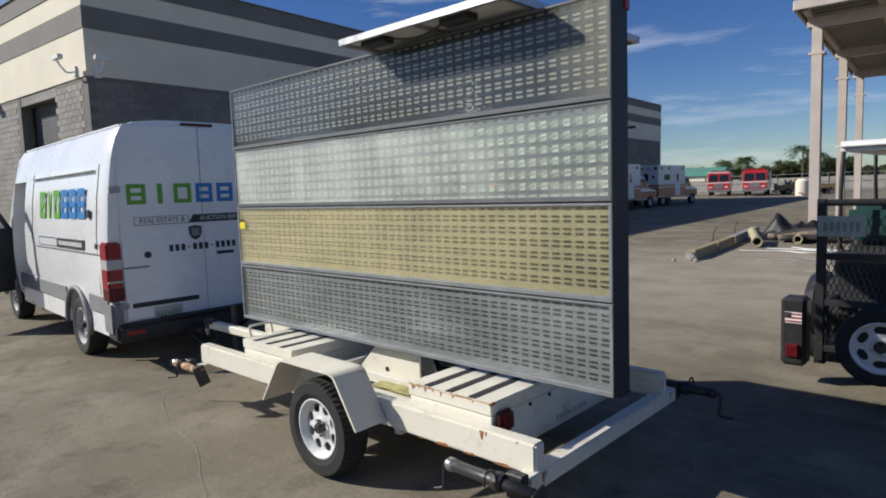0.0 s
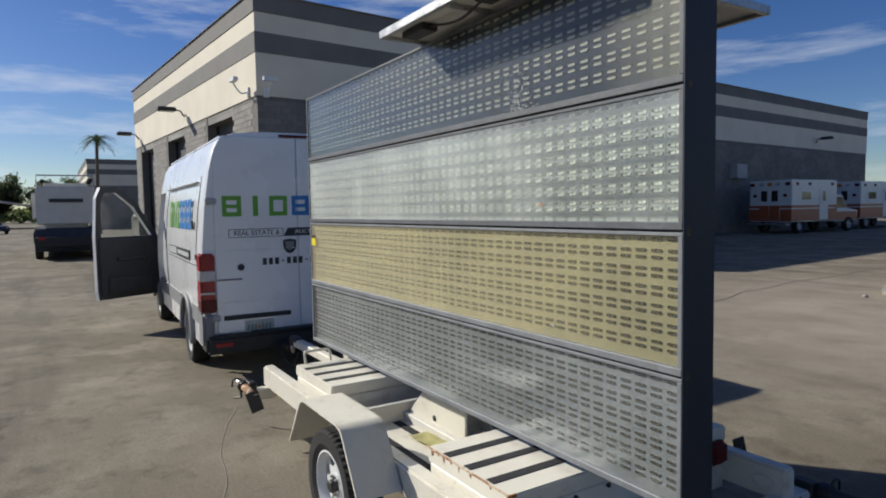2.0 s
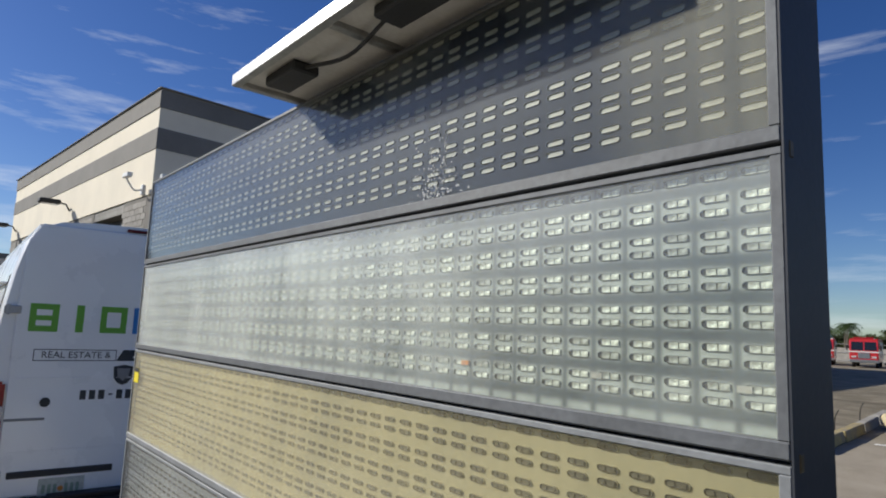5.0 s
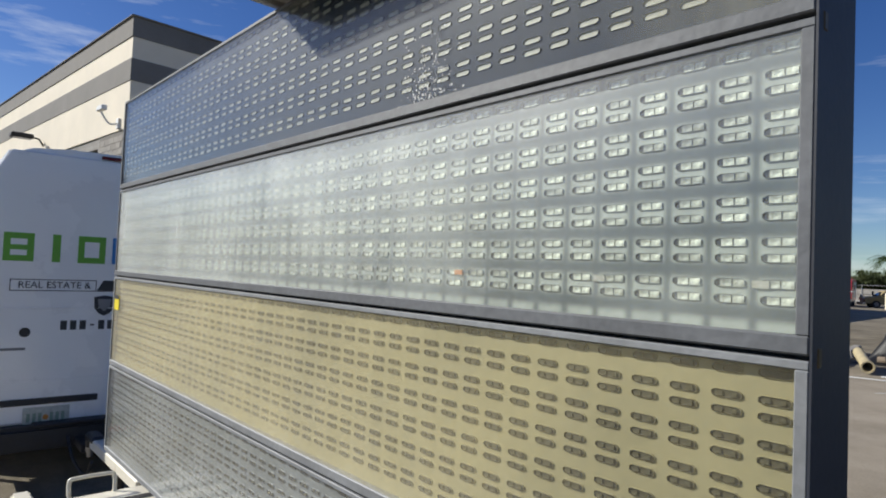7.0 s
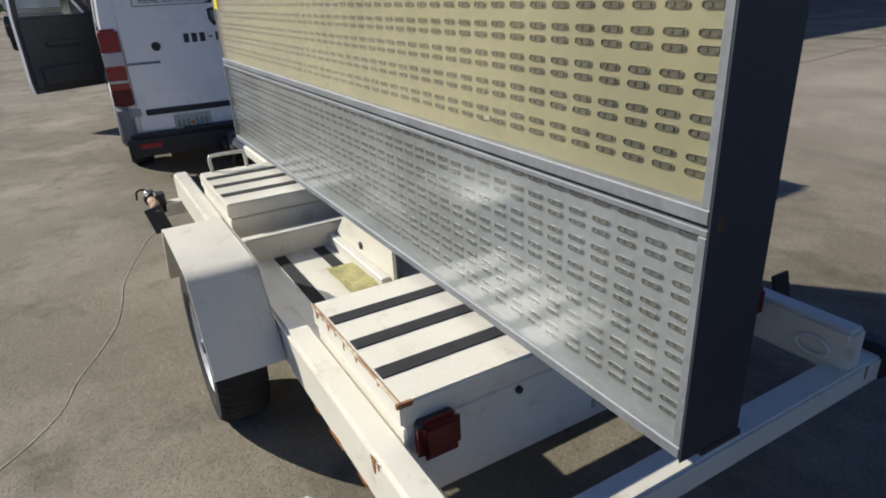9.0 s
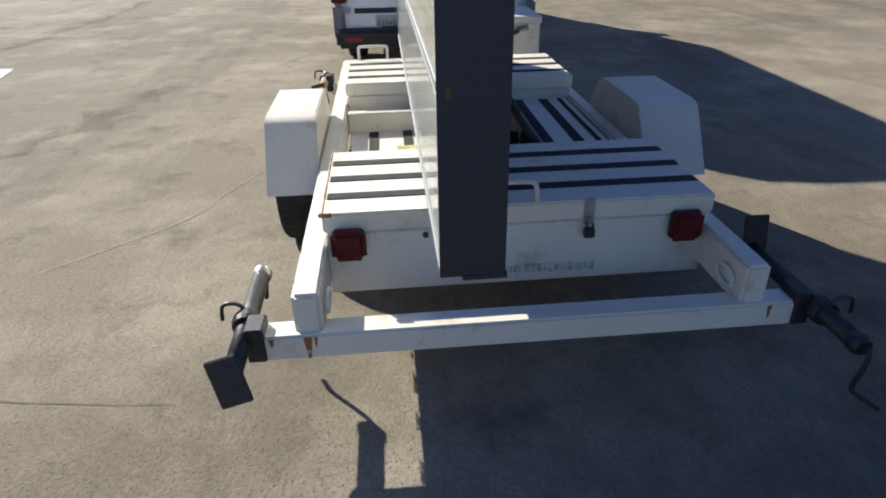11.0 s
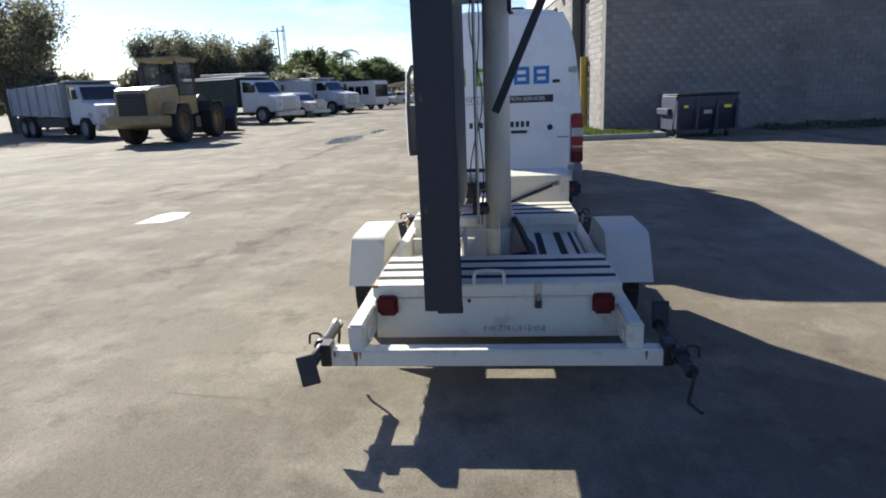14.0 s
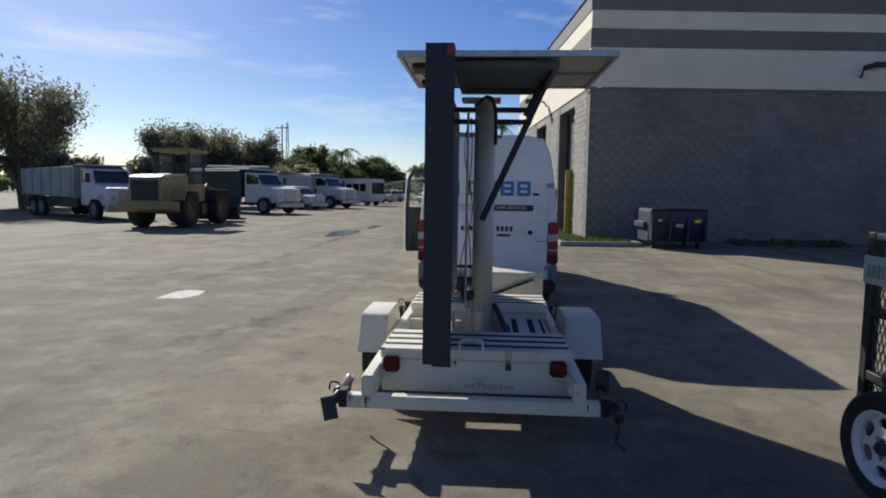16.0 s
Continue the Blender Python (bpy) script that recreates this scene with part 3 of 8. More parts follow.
def part(name, bm, material, parent=None, label="", smooth=False, kind=""):
    """Links a bmesh as one mesh object under a thing or a part."""
    me = bpy.data.meshes.new(name)
    if smooth:
        for f in bm.faces:
            f.smooth = True
        for e in bm.edges:
            if len(e.link_faces) == 2 and e.calc_face_angle(0) > 0.6:
                e.smooth = False
    bm.to_mesh(me)
    bm.free()
    for m in material if isinstance(material, (list, tuple)) else (material,):
        me.materials.append(m)
    ob = new(name, me)
    if parent is not None:
        ob.parent = parent
        if parent.type == "EMPTY":
            ob.matrix_parent_inverse = parent.matrix_basis.inverted()
    if label or kind:
        tagged(ob, label, kind=kind)
    return ob


def box(bm, x0, x1, y0, y1, z0, z1, bevel=0.0, m=None, mi=0, seg=1):
    """A box, bevelled, moved by m; adds to bm."""
    vs = [bm.verts.new((x, y, z)) for x in (x0, x1) for y in (y0, y1) for z in (z0, z1)]
    fs = [bm.faces.new([vs[i] for i in q]) for q in ((0, 1, 3, 2), (4, 6, 7, 5), (0, 4, 5, 1), (2, 3, 7, 6), (0, 2, 6, 4), (1, 5, 7, 3))]
    for f in fs:
        f.material_index = mi
    if bevel:
        es = list({e for f in fs for e in f.edges})
        out = bmesh.ops.bevel(bm, geom=es, offset=bevel, segments=seg, affect="EDGES", clamp_overlap=True)
        vs = list({v for f in out["faces"] for v in f.verts} | {v for f in fs if f.is_valid for v in f.verts})
        for f in out["faces"]:
            f.material_index = mi
    if m is not None:
        bmesh.ops.transform(bm, matrix=m, verts=[v for v in vs if v.is_valid])
    return bm


def ring_frame(axis):
    a = Vector(axis).normalized()
    up = Vector((0, 0, 1)) if abs(a.z) < 0.9 else Vector((1, 0, 0))
    u = a.cross(up).normalized()
    return a, u, a.cross(u).normalized()


def cyl(bm, p0, p1, r, seg=16, r1=None, caps=True, mi=0):
    """A round bar from p0 to p1."""
    p0, p1 = Vector(p0), Vector(p1)
    _, u, w = ring_frame(p1 - p0)
    r1 = r if r1 is None else r1
    rings = []
    for p, q in ((p0, r), (p1, r1)):
        rings.append([bm.verts.new(p + u * (q * math.cos(6.28318531 * k / seg)) + w * (q * math.sin(6.28318531 * k / seg))) for k in range(seg)])
    fs = [bm.faces.new((rings[0][k], rings[0][(k + 1) % seg], rings[1][(k + 1) % seg], rings[1][k])) for k in range(seg)]
    if caps:
        fs += [bm.faces.new(rings[0][::-1]), bm.faces.new(rings[1])]
    for f in fs:
        f.material_index = mi
    return bm


def tube(bm, pts, r, seg=8, mi=0):
    """A round bar along a line of points, closed at the ends."""
    pts = [Vector(p) for p in pts]
    rings, last = [], None
    for k, p in enumerate(pts):
        d = (pts[min(k + 1, len(pts) - 1)] - pts[max(k - 1, 0)]).normalized()
        if last is None:
            _, u, w = ring_frame(d)
        else:
            u = (last - d * last.dot(d)).normalized()
            w = d.cross(u)
        last = u
        q = r[k] if isinstance(r, (list, tuple)) else r
        rings.append([bm.verts.new(p + u * (q * math.cos(6.28318531 * j / seg)) + w * (q * math.sin(6.28318531 * j / seg))) for j in range(seg)])
    fs = []
    for a, b in zip(rings, rings[1:]):
        fs += [bm.faces.new((a[j], a[(j + 1) % seg], b[(j + 1) % seg], b[j])) for j in range(seg)]
    fs += [bm.faces.new(rings[0][::-1]), bm.faces.new(rings[-1])]
    for f in fs:
        f.material_index = mi
    return bm


def spline(pts, n=6):
    """Points of a smooth line through pts."""
    pts = [Vector(p) for p in pts]
    ext = [2 * pts[0] - pts[1], *pts, 2 * pts[-1] - pts[-2]]
    out = []
    for a, b, c, d in zip(ext, ext[1:], ext[2:], ext[3:]):
        for k in range(n):
            t = k / n
            out.append(0.5 * (2 * b + (c - a) * t + (2 * a - 5 * b + 4 * c - d) * t * t + (3 * b - a - 3 * c + d) * t ** 3))
    return out + [pts[-1]]


def prism(bm, outline, axis, lo, hi, mi=0, bevel=0.0):
    """A flat outline (pairs) pushed along an axis from lo to hi. axis x: pairs are y, z; y: x, z; z: x, y."""
    def at(p, h):
        return {"x": (h, p[0], p[1]), "y": (p[0], h, p[1]), "z": (p[0], p[1], h)}[axis]
    a, b = [[bm.verts.new(at(p, h)) for p in outline] for h in (lo, hi)]
    k = len(outline)
    fs = [bm.faces.new(a[::-1]), bm.faces.new(b)] + [bm.faces.new((a[i], a[(i + 1) % k], b[(i + 1) % k], b[i])) for i in range(k)]
    bmesh.ops.recalc_face_normals(bm, faces=fs)
    if bevel:
        out = bmesh.ops.bevel(bm, geom=list({e for f in fs for e in f.edges}), offset=bevel, segments=1, affect="EDGES", clamp_overlap=True)
        fs = [f for f in fs if f.is_valid] + out["faces"]
    for f in fs:
        if f.is_valid:
            f.material_index = mi
    return bm


def spin(bm, profile, centre, axis, seg=32, mi=0, closed=False):
    """A turned shape: profile of (along, radius) round the axis through the centre."""
    a, u, w = ring_frame(axis)
    c = Vector(centre)
    rings = [[bm.verts.new(c + a * h + (u * math.cos(6.28318531 * k / seg) + w * math.sin(6.28318531 * k / seg)) * r) for k in range(seg)] for h, r in profile]
    pairs = list(zip(rings, rings[1:])) + ([(rings[-1], rings[0])] if closed else [])
    fs = []
    for p, q in pairs:
        fs += [bm.faces.new((p[k], p[(k + 1) % seg], q[(k + 1) % seg], q[k])) for k in range(seg)]
    for f in fs:
        f.material_index = mi
    bmesh.ops.recalc_face_normals(bm, faces=fs)
    return bm


def B():
    return bmesh.new()



def wheel(parent, c, axis, r, width, rim_r, rim_mat=None, seg=40, holes=0, tread=0):
    """A wheel with a tyre and a rim; axis points outward."""
    a, u, w_ = ring_frame(axis)
    h = width / 2
    wh = B()
    # with hand holes, a widened black disc stands in for the shade behind them
    spin(wh, [(-h * 0.5, 0.02), (-h * 0.5, rim_r * 0.5), (-h * 0.5, rim_r * (0.83 if holes else 0.5)), (-h * 0.05, rim_r * (0.83 if holes else 0.5)), (-h * 0.05, 0.02)], c, axis, 20)
    hub = part("wheel", wh, M_BLACKPLAIN, parent)
    prof = [(-h * 0.75, rim_r), (-h, rim_r + (r - rim_r) * 0.35), (-h * 0.98, r * 0.93), (-h * 0.8, r * 0.985), (-h * 0.3, r), (h * 0.3, r), (h * 0.8, r * 0.985), (h * 0.98, r * 0.93), (h, rim_r + (r - rim_r) * 0.35), (h * 0.75, rim_r)]
    ty = spin(B(), prof, c, axis, seg, closed=True)
    if tread:
        # shoulder blocks: every other rib of the tread lies a little deeper
        for v in ty.verts:
            p = v.co - Vector(c)
            q = p - a * p.dot(a)
            if q.length > r * 0.97:
                k = int(round(math.atan2(q.dot(w_), q.dot(u)) / 6.28318531 * seg)) % seg
                if (k + (1 if p.dot(a) > 0 else 0)) % 2:
                    v.co -= q.normalized() * (0.011 if abs(p.dot(a)) > h * 0.5 else 0.003)
    part("tyre", ty, M_RUBBER, hub, smooth=not tread)
    rm_ = rim_mat or M_RIM
    rb = B()
    spin(rb, [(-h * 0.7, rim_r * 0.96), (-h * 0.75, rim_r * 1.03), (-h * 0.62, rim_r * 0.97), (h * 0.35, rim_r * 0.9), (h * 0.62, rim_r * 0.97), (h * 0.86, rim_r * 1.05), (h * 0.88, rim_r * 1.0), (h * 0.6, rim_r * 0.86), (h * 0.4, rim_r * 0.84)], c, axis, seg)
    if holes:
        # dished face with spokes between the hand holes
        for k in range(holes):
            g = 6.28318531 * k / holes
            d = u * math.cos(g) + w_ * math.sin(g)
            e = -u * math.sin(g) + w_ * math.cos(g)
            mm = Matrix.Translation(Vector(c)) @ Matrix((d, e, a)).transposed().to_4x4()
            o = [(0.30, -0.12), (0.30, 0.12), (0.46, 0.188), (0.58, 0.085), (0.74, 0.085), (0.83, 0.28), (0.88, 0.36), (0.88, -0.36), (0.83, -0.28), (0.74, -0.085), (0.58, -0.085), (0.46, -0.188)]
            zt = (0.38, 0.38, 0.44, 0.46, 0.44, 0.38, 0.34, 0.34, 0.38, 0.44, 0.46, 0.44)
            wk = math.tan(math.pi / holes) / 0.41421
            top = [rb.verts.new(mm @ Vector((p[0] * rim_r, p[1] * rim_r * wk, z * h))) for p, z in zip(o, zt)]
            bot = [rb.verts.new(mm @ Vector((p[0] * rim_r, p[1] * rim_r * wk, z * h - 0.012))) for p, z in zip(o, zt)]
            rb.faces.new(top)
            rb.faces.new(bot[::-1])
            for i in range(12):
                rb.faces.new((top[i], bot[i], bot[(i + 1) % 12], top[(i + 1) % 12]))
        spin(rb, [(h * 0.40, rim_r * 0.38), (h * 0.49, rim_r * 0.36), (h * 0.51, rim_r * 0.27), (h * 0.44, rim_r * 0.24), (h * 0.2, rim_r * 0.23)], c, axis, 24)
        spin(rb, [(h * 0.4, rim_r * 0.84), (h * 0.30, rim_r * 0.86)], c, axis, seg)
    else:
        spin(rb, [(h * 0.4, rim_r * 0.86), (h * 0.3, rim_r * 0.6), (h * 0.55, rim_r * 0.4), (h * 0.6, 0.01)], c, axis, seg)
    part("rim", rb, rm_, hub, smooth=True)
    if holes:
        part("hub_cap", spin(B(), [(h * 0.2, rim_r * 0.21), (h * 0.75, rim_r * 0.20), (h * 0.88, rim_r * 0.15), (h * 0.88, 0.005)], c, axis, 16), M_DARKSTEEL, hub, smooth=True)
        for k in range(5):
            g = 1.2566 * k + 0.3
            q = Vector(c) + (u * math.cos(g) + w_ * math.sin(g)) * (rim_r * 0.285)
            part("lug_nut", cyl(B(), q + a * (h * 0.48), q + a * (h * 0.68), rim_r * 0.045, 6), M_STEEL, hub)
    return hub


def words(text, size, m, material, parent, name="lettering", spacing=1.0):
    """Flat lettering in the built-in font, as a mesh, centred on its middle; m lays it out."""
    cu = bpy.data.curves.new(name, "FONT")
    cu.body, cu.size, cu.extrude, cu.align_x, cu.align_y, cu.resolution_u = text, size, 0.0012, "CENTER", "CENTER", 3
    cu.space_character = spacing
    tmp = bpy.data.objects.new(name, cu)
    me = bpy.data.meshes.new_from_object(tmp)
    bpy.data.objects.remove(tmp)
    me.transform(m)
    me.materials.clear()
    me.materials.append(material)
    ob = new(name, me)
    ob.parent = parent
    if parent.type == "EMPTY":
        ob.matrix_parent_inverse = parent.matrix_basis.inverted()
    return ob


def lay(origin, right, up):
    """The matrix that lays flat things with their x along right and y along up at origin."""
    r, u = Vector(right), Vector(up)
    m = Matrix((r, u, r.cross(u))).transposed().to_4x4()
    m.translation = origin
    return m


def moved(root, m):
    root.matrix_basis = m
    return root


# ---- ground and buildings ----
g = B()
bmesh.ops.create_grid(g, x_segments=24, y_segments=24, size=700)
ground = tagged(part("ground", g, M_GROUND), "weathered grey-tan paved yard with stains and cracks", "ground", kind="structure")


def ground_line(name, pts, width, material, label, wob=0.02):
    """A thin uneven strip lying on the ground."""
    line = spline(pts, 10)
    bm, rows = B(), []
    for k, p in enumerate(line):
        d = (line[min(k + 1, len(line) - 1)] - line[max(k - 1, 0)]).normalized()
        s = Vector((-d.y, d.x, 0))
        q = p + s * (wob * noise.noise(p * 3.0))
        w = width * (0.6 + 0.8 * abs(noise.noise(p * 7.0)))
        rows.append((bm.verts.new((q.x - s.x * w, q.y - s.y * w, 0.004)), bm.verts.new((q.x + s.x * w, q.y + s.y * w, 0.004))))
    for a, b in zip(rows, rows[1:]):
        bm.faces.new((a[0], a[1], b[1], b[0]))
    return part(name, bm, material, ground, label)


ground_line("crack_line", [(-5.9, 2.46, 0), (-5.0, 2.13, 0), (-4.3, 2.02, 0), (-3.83, 1.82, 0), (-3.45, 1.68, 0), (-2.9, 1.1, 0)], 0.0032, M_CRACKPALE, "thin pale crack in the paving")
ground_line("crack_line", [(-1.95, 1.3, 0), (-1.9, 1.56, 0), (-1.84, 2.04, 0)], 0.0025, M_CRACK, "thin dark crack in the paving")
ground_line("crack_line", [(-9.37, -2.24, 0), (-12.9, -2.06, 0), (-19.34, -2.1, 0), (-30, -2.6, 0)], 0.012, M_CRACK, "thin dark joint in the paving", 0.3)
ground_line("oil_stain", [(-8.6, -2.3, 0), (-10.5, -2.15, 0), (-14.0, -2.0, 0), (-19.3, -2.05, 0), (-26, -2.3, 0)], 0.22, M_STAIN, "dark blotchy stain along the joint", 0.3).location.z = 0.003
ground_line("oil_stain", [(-9.0, -3.6, 0), (-10.2, -3.3, 0), (-11.5, -3.4, 0)], 0.45, M_STAIN, "dark blotchy stain on the paving", 0.3).location.z = 0.003
ground_line("oil_stain", [(-4.6, -0.2, 0), (-5.6, 0.3, 0), (-7.0, 0.6, 0)], 0.22, M_STAIN, "dark blotchy stain on the paving", 0.3).location.z = 0.003
ground_line("crack_line", [(-6.0, 9.0, 0), (-7.5, 13, 0), (-8.0, 20, 0)], 0.02, M_CRACK, "dark joint in the paving", 0.2)
for pts in (((-3.9, 14.6), (-3.2, 14.9), (-2.4, 14.8), (-1.7, 15.3)), ((-3.6, 15.6), (-2.9, 15.5), (-2.2, 15.9)), ((-4.3, 15.1), (-3.8, 15.3), (-3.1, 15.3)), ((-2.9, 13.4), (-2.3, 13.7), (-1.6, 13.5))):
    ground_line("pale_scuff", [(x, y, 0) for x, y in pts], 0.05, M_ROADPAINT, "pale dusty scuff on the paving", 0.3).location.z = 0.004
b = B()
vs = [b.verts.new((x, y, 0.005)) for x, y in ((-7.15, -1.98), (-7.85, -1.98), (-8.05, -1.86), (-8.0, -1.52), (-7.55, -1.42), (-7.2, -1.55))]
b.faces.new(vs)
part("painted_mark", b, M_ROADPAINT, ground, "worn white paint mark on the paving")
for px, py, rx, ry in ((-22.9, -2.55, 2.7, 0.75), (-27.5, -2.1, 1.7, 0.35)):
    b = B()
    b.faces.new([b.verts.new((px + rx * math.cos(k * 0.2244) * (0.75 + 0.35 * noise.noise((k * 0.9, px, 0))), py + ry * math.sin(k * 0.2244) * (0.75 + 0.45 * noise.noise((k * 0.7, px, 5))), 0.006)) for k in range(28)])
    part("puddle", b, M_WATER, ground, "shallow puddle on the paving")

Z_BLOCK, Z_B1, Z_B2, Z_B3, Z_TOP = 5.74, 7.18, 7.86, 8.52, 9.17


def striped_building(name, x0, x1, y0, y1, doors, label, scale=1.0, depth=0.5):
    """Block walls below, cream and grey bands above. doors: stretches of x on the y0 front."""
    root = thing(name, (x1, y0, 0), label, "building")
    s = scale
    # front (facing -y): piers between the doors, lintel above
    cuts = sorted(doors, key=lambda d: d[0])
    edges = [x0] + [v for d in cuts for v in d] + [x1]
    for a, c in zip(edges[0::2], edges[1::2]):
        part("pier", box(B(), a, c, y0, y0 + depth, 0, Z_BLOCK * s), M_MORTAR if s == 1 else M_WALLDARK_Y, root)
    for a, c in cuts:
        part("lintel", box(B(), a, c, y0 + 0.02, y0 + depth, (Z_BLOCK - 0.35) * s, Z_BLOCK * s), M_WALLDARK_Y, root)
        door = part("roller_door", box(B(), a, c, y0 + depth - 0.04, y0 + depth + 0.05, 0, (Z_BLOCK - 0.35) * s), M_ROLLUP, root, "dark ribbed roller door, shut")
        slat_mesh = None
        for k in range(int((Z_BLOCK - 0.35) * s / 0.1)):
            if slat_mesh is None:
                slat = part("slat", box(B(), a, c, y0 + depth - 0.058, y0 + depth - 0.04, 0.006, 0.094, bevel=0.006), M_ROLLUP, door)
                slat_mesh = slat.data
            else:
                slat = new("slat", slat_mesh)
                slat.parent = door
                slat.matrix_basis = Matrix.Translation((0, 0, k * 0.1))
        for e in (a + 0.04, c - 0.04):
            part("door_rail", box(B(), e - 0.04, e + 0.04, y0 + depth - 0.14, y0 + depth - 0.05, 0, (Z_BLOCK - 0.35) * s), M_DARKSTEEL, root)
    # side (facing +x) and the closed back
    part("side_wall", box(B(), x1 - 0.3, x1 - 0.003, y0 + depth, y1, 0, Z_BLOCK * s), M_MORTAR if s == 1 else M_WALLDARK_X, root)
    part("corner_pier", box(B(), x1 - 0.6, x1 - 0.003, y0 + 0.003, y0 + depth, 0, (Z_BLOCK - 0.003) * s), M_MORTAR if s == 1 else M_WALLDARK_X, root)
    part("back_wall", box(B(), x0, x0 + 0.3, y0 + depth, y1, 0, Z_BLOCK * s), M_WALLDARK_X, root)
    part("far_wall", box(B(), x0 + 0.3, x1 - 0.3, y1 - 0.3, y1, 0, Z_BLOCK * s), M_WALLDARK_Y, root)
    for z0, z1, mt, o in ((Z_BLOCK, Z_B1, M_CREAMWALL, 0.03), (Z_B1, Z_B2, M_GREYBAND, 0.05), (Z_B2, Z_B3, M_CREAMWALL, 0.03), (Z_B3, Z_TOP - 0.06, M_GREYBAND, 0.06)):
        part("band", box(B(), x0 - o, x1 + o, y0 - o, y1 + o, z0 * s + 0.004, z1 * s), mt, root)
    part("roof_edge", box(B(), x0 - 0.12, x1 + 0.12, y0 - 0.12, y1 + 0.12, (Z_TOP - 0.06) * s, Z_TOP * s, bevel=0.02), M_GREYBAND, root)
    return root


near_building = striped_building("industrial_building", -42.0, -21.6, 7.8, 59.3, [(-27.4, -24.1), (-34.2, -30.9), (-40.6, -37.4)], "industrial building of grey block with cream and grey bands")
striped_building("industrial_building", -118, -88, 4.9, 40, [(-96, -92)], "low striped industrial building in the distance", 0.95)
part("drain_pipe", cyl(B(), (-24.25, 7.66, 0.1), (-24.25, 7.66, 2.75), 0.15, 16), mat("faded_yellow_pipe", (0.42, 0.31, 0.05), 0.6, var=0.15, scale=4), near_building, "yellow painted pipe guard")


def wall_lamp(at, out, label="dark box floodlight on the wall"):
    root = thing("wall_lamp", at, label, "lamp", "building floodlights")
    o = Vector(out)
    s = Vector((-o.y, o.x, 0))
    p = Vector(at)
    part("arm", tube(B(), [p, p + o * 0.15 + Vector((0, 0, 0.25)), p + o * 0.5 + Vector((0, 0, 0.30))], 0.035), M_BLACKPLAIN, root)
    m = lay(p + o * 0.75 + Vector((0, 0, 0.28)), o, s)
    part("housing", box(B(), -0.38, 0.38, -0.22, 0.22, -0.09, 0.10, bevel=0.04, m=m), M_BLACKPLAIN, root)
    part("lens", box(B(), -0.3, 0.3, -0.17, 0.17, -0.105, -0.088, m=m), M_LENSWHITE, root)
    return root


def security_camera(at, out, along):
    root = thing("security_camera", at, "white security camera on a curved wall bracket", "camera", "security cameras")
    p, o, a = Vector(at), Vector(out), Vector(along)
    part("bracket", tube(B(), spline([p, p + o * 0.25 + Vector((0, 0, -0.05)), p + o * 0.45 + Vector((0, 0, 0.18)), p + o * 0.5 + Vector((0, 0, 0.3))]), 0.03), M_PAPER, root)
    c = p + o * 0.5 + Vector((0, 0, 0.36))
    part("camera_body", box(B(), -0.28, 0.2, -0.08, 0.08, -0.07, 0.08, bevel=0.02, m=lay(c, a, a.cross(Vector((0, 0, 1))) * -1)), M_PAPER, root)
    part("wall_plate", box(B(), -0.08, 0.04, -0.10, 0.10, -0.16, 0.16, bevel=0.01, m=lay(p, o, Vector((-o.y, o.x, 0)))), M_PAPER, root)
    return root


SQUARE = Matrix.Translation((-21.4, 7.15, 0)) @ Matrix.Rotation(radians(4.5), 4, "Z") @ Matrix.Translation((21.6, -7.8, 0))   # how the building stands in the yard
fixtures = [wall_lamp((-30.8, 7.76, 6.2), (0, -1, 0)), wall_lamp((-21.56, 17.85, 6.2), (1, 0, 0)), wall_lamp((-21.56, 49.9, 6.2), (1, 0, 0)), wall_lamp((-41.0, 7.76, 6.2), (0, -1, 0)),
            security_camera((-22.3, 7.74, 5.95), (0, -1, 0), (-1, 0, 0)), security_camera((-21.54, 8.1, 5.85), (1, 0, 0), (0, 1, 0)),
            tagged(part("wall_box", box(B(), -21.6, -21.1, 38.0, 39.2, 3.4, 4.3, bevel=0.02), M_TRUCKGREY), "grey metal service box on the building wall", "box")]

# planted bed and kerb at the building's corner
bed = thing("planted_bed", (-22, 7.2, 0), "grassy planted bed with a concrete kerb", "flower bed")
part("soil", box(B(), -43, -19.15, 6.5, 7.75, 0, 0.10), M_SOIL, bed)
part("soil", box(B(), -21.55, -19.15, 7.75, 9.0, 0, 0.10), M_SOIL, bed)
for d in ((-43, -19.0, 6.34, 6.5, 0, 0.16), (-19.15, -19.0, 6.5, 9.15, 0, 0.16), (-21.5, -19.15, 9.0, 9.15, 0, 0.16)):
    part("kerb", box(B(), *d, bevel=0.02), M_KERB, bed)
rng = np.random.RandomState(5)
gr = B()
for _ in range(4200):
    x, y = (rng.uniform(-30, -19.2), rng.uniform(6.52, 7.7)) if rng.rand() < 0.75 else (rng.uniform(-21.5, -19.2), rng.uniform(7.7, 8.95))
    h, a = rng.uniform(0.04, 0.13), rng.uniform(0, 6.28)
    dx, dy = 0.02 * math.cos(a), 0.02 * math.sin(a)
    gr.faces.new([gr.verts.new((x - dx, y - dy, 0.09)), gr.verts.new((x + dx, y + dy, 0.09)), gr.verts.new((x + rng.uniform(-.05, .05), y + rng.uniform(-.05, .05), 0.1 + h))])
part("grass", gr, M_GRASS, bed, "short green grass", kind="stuff")
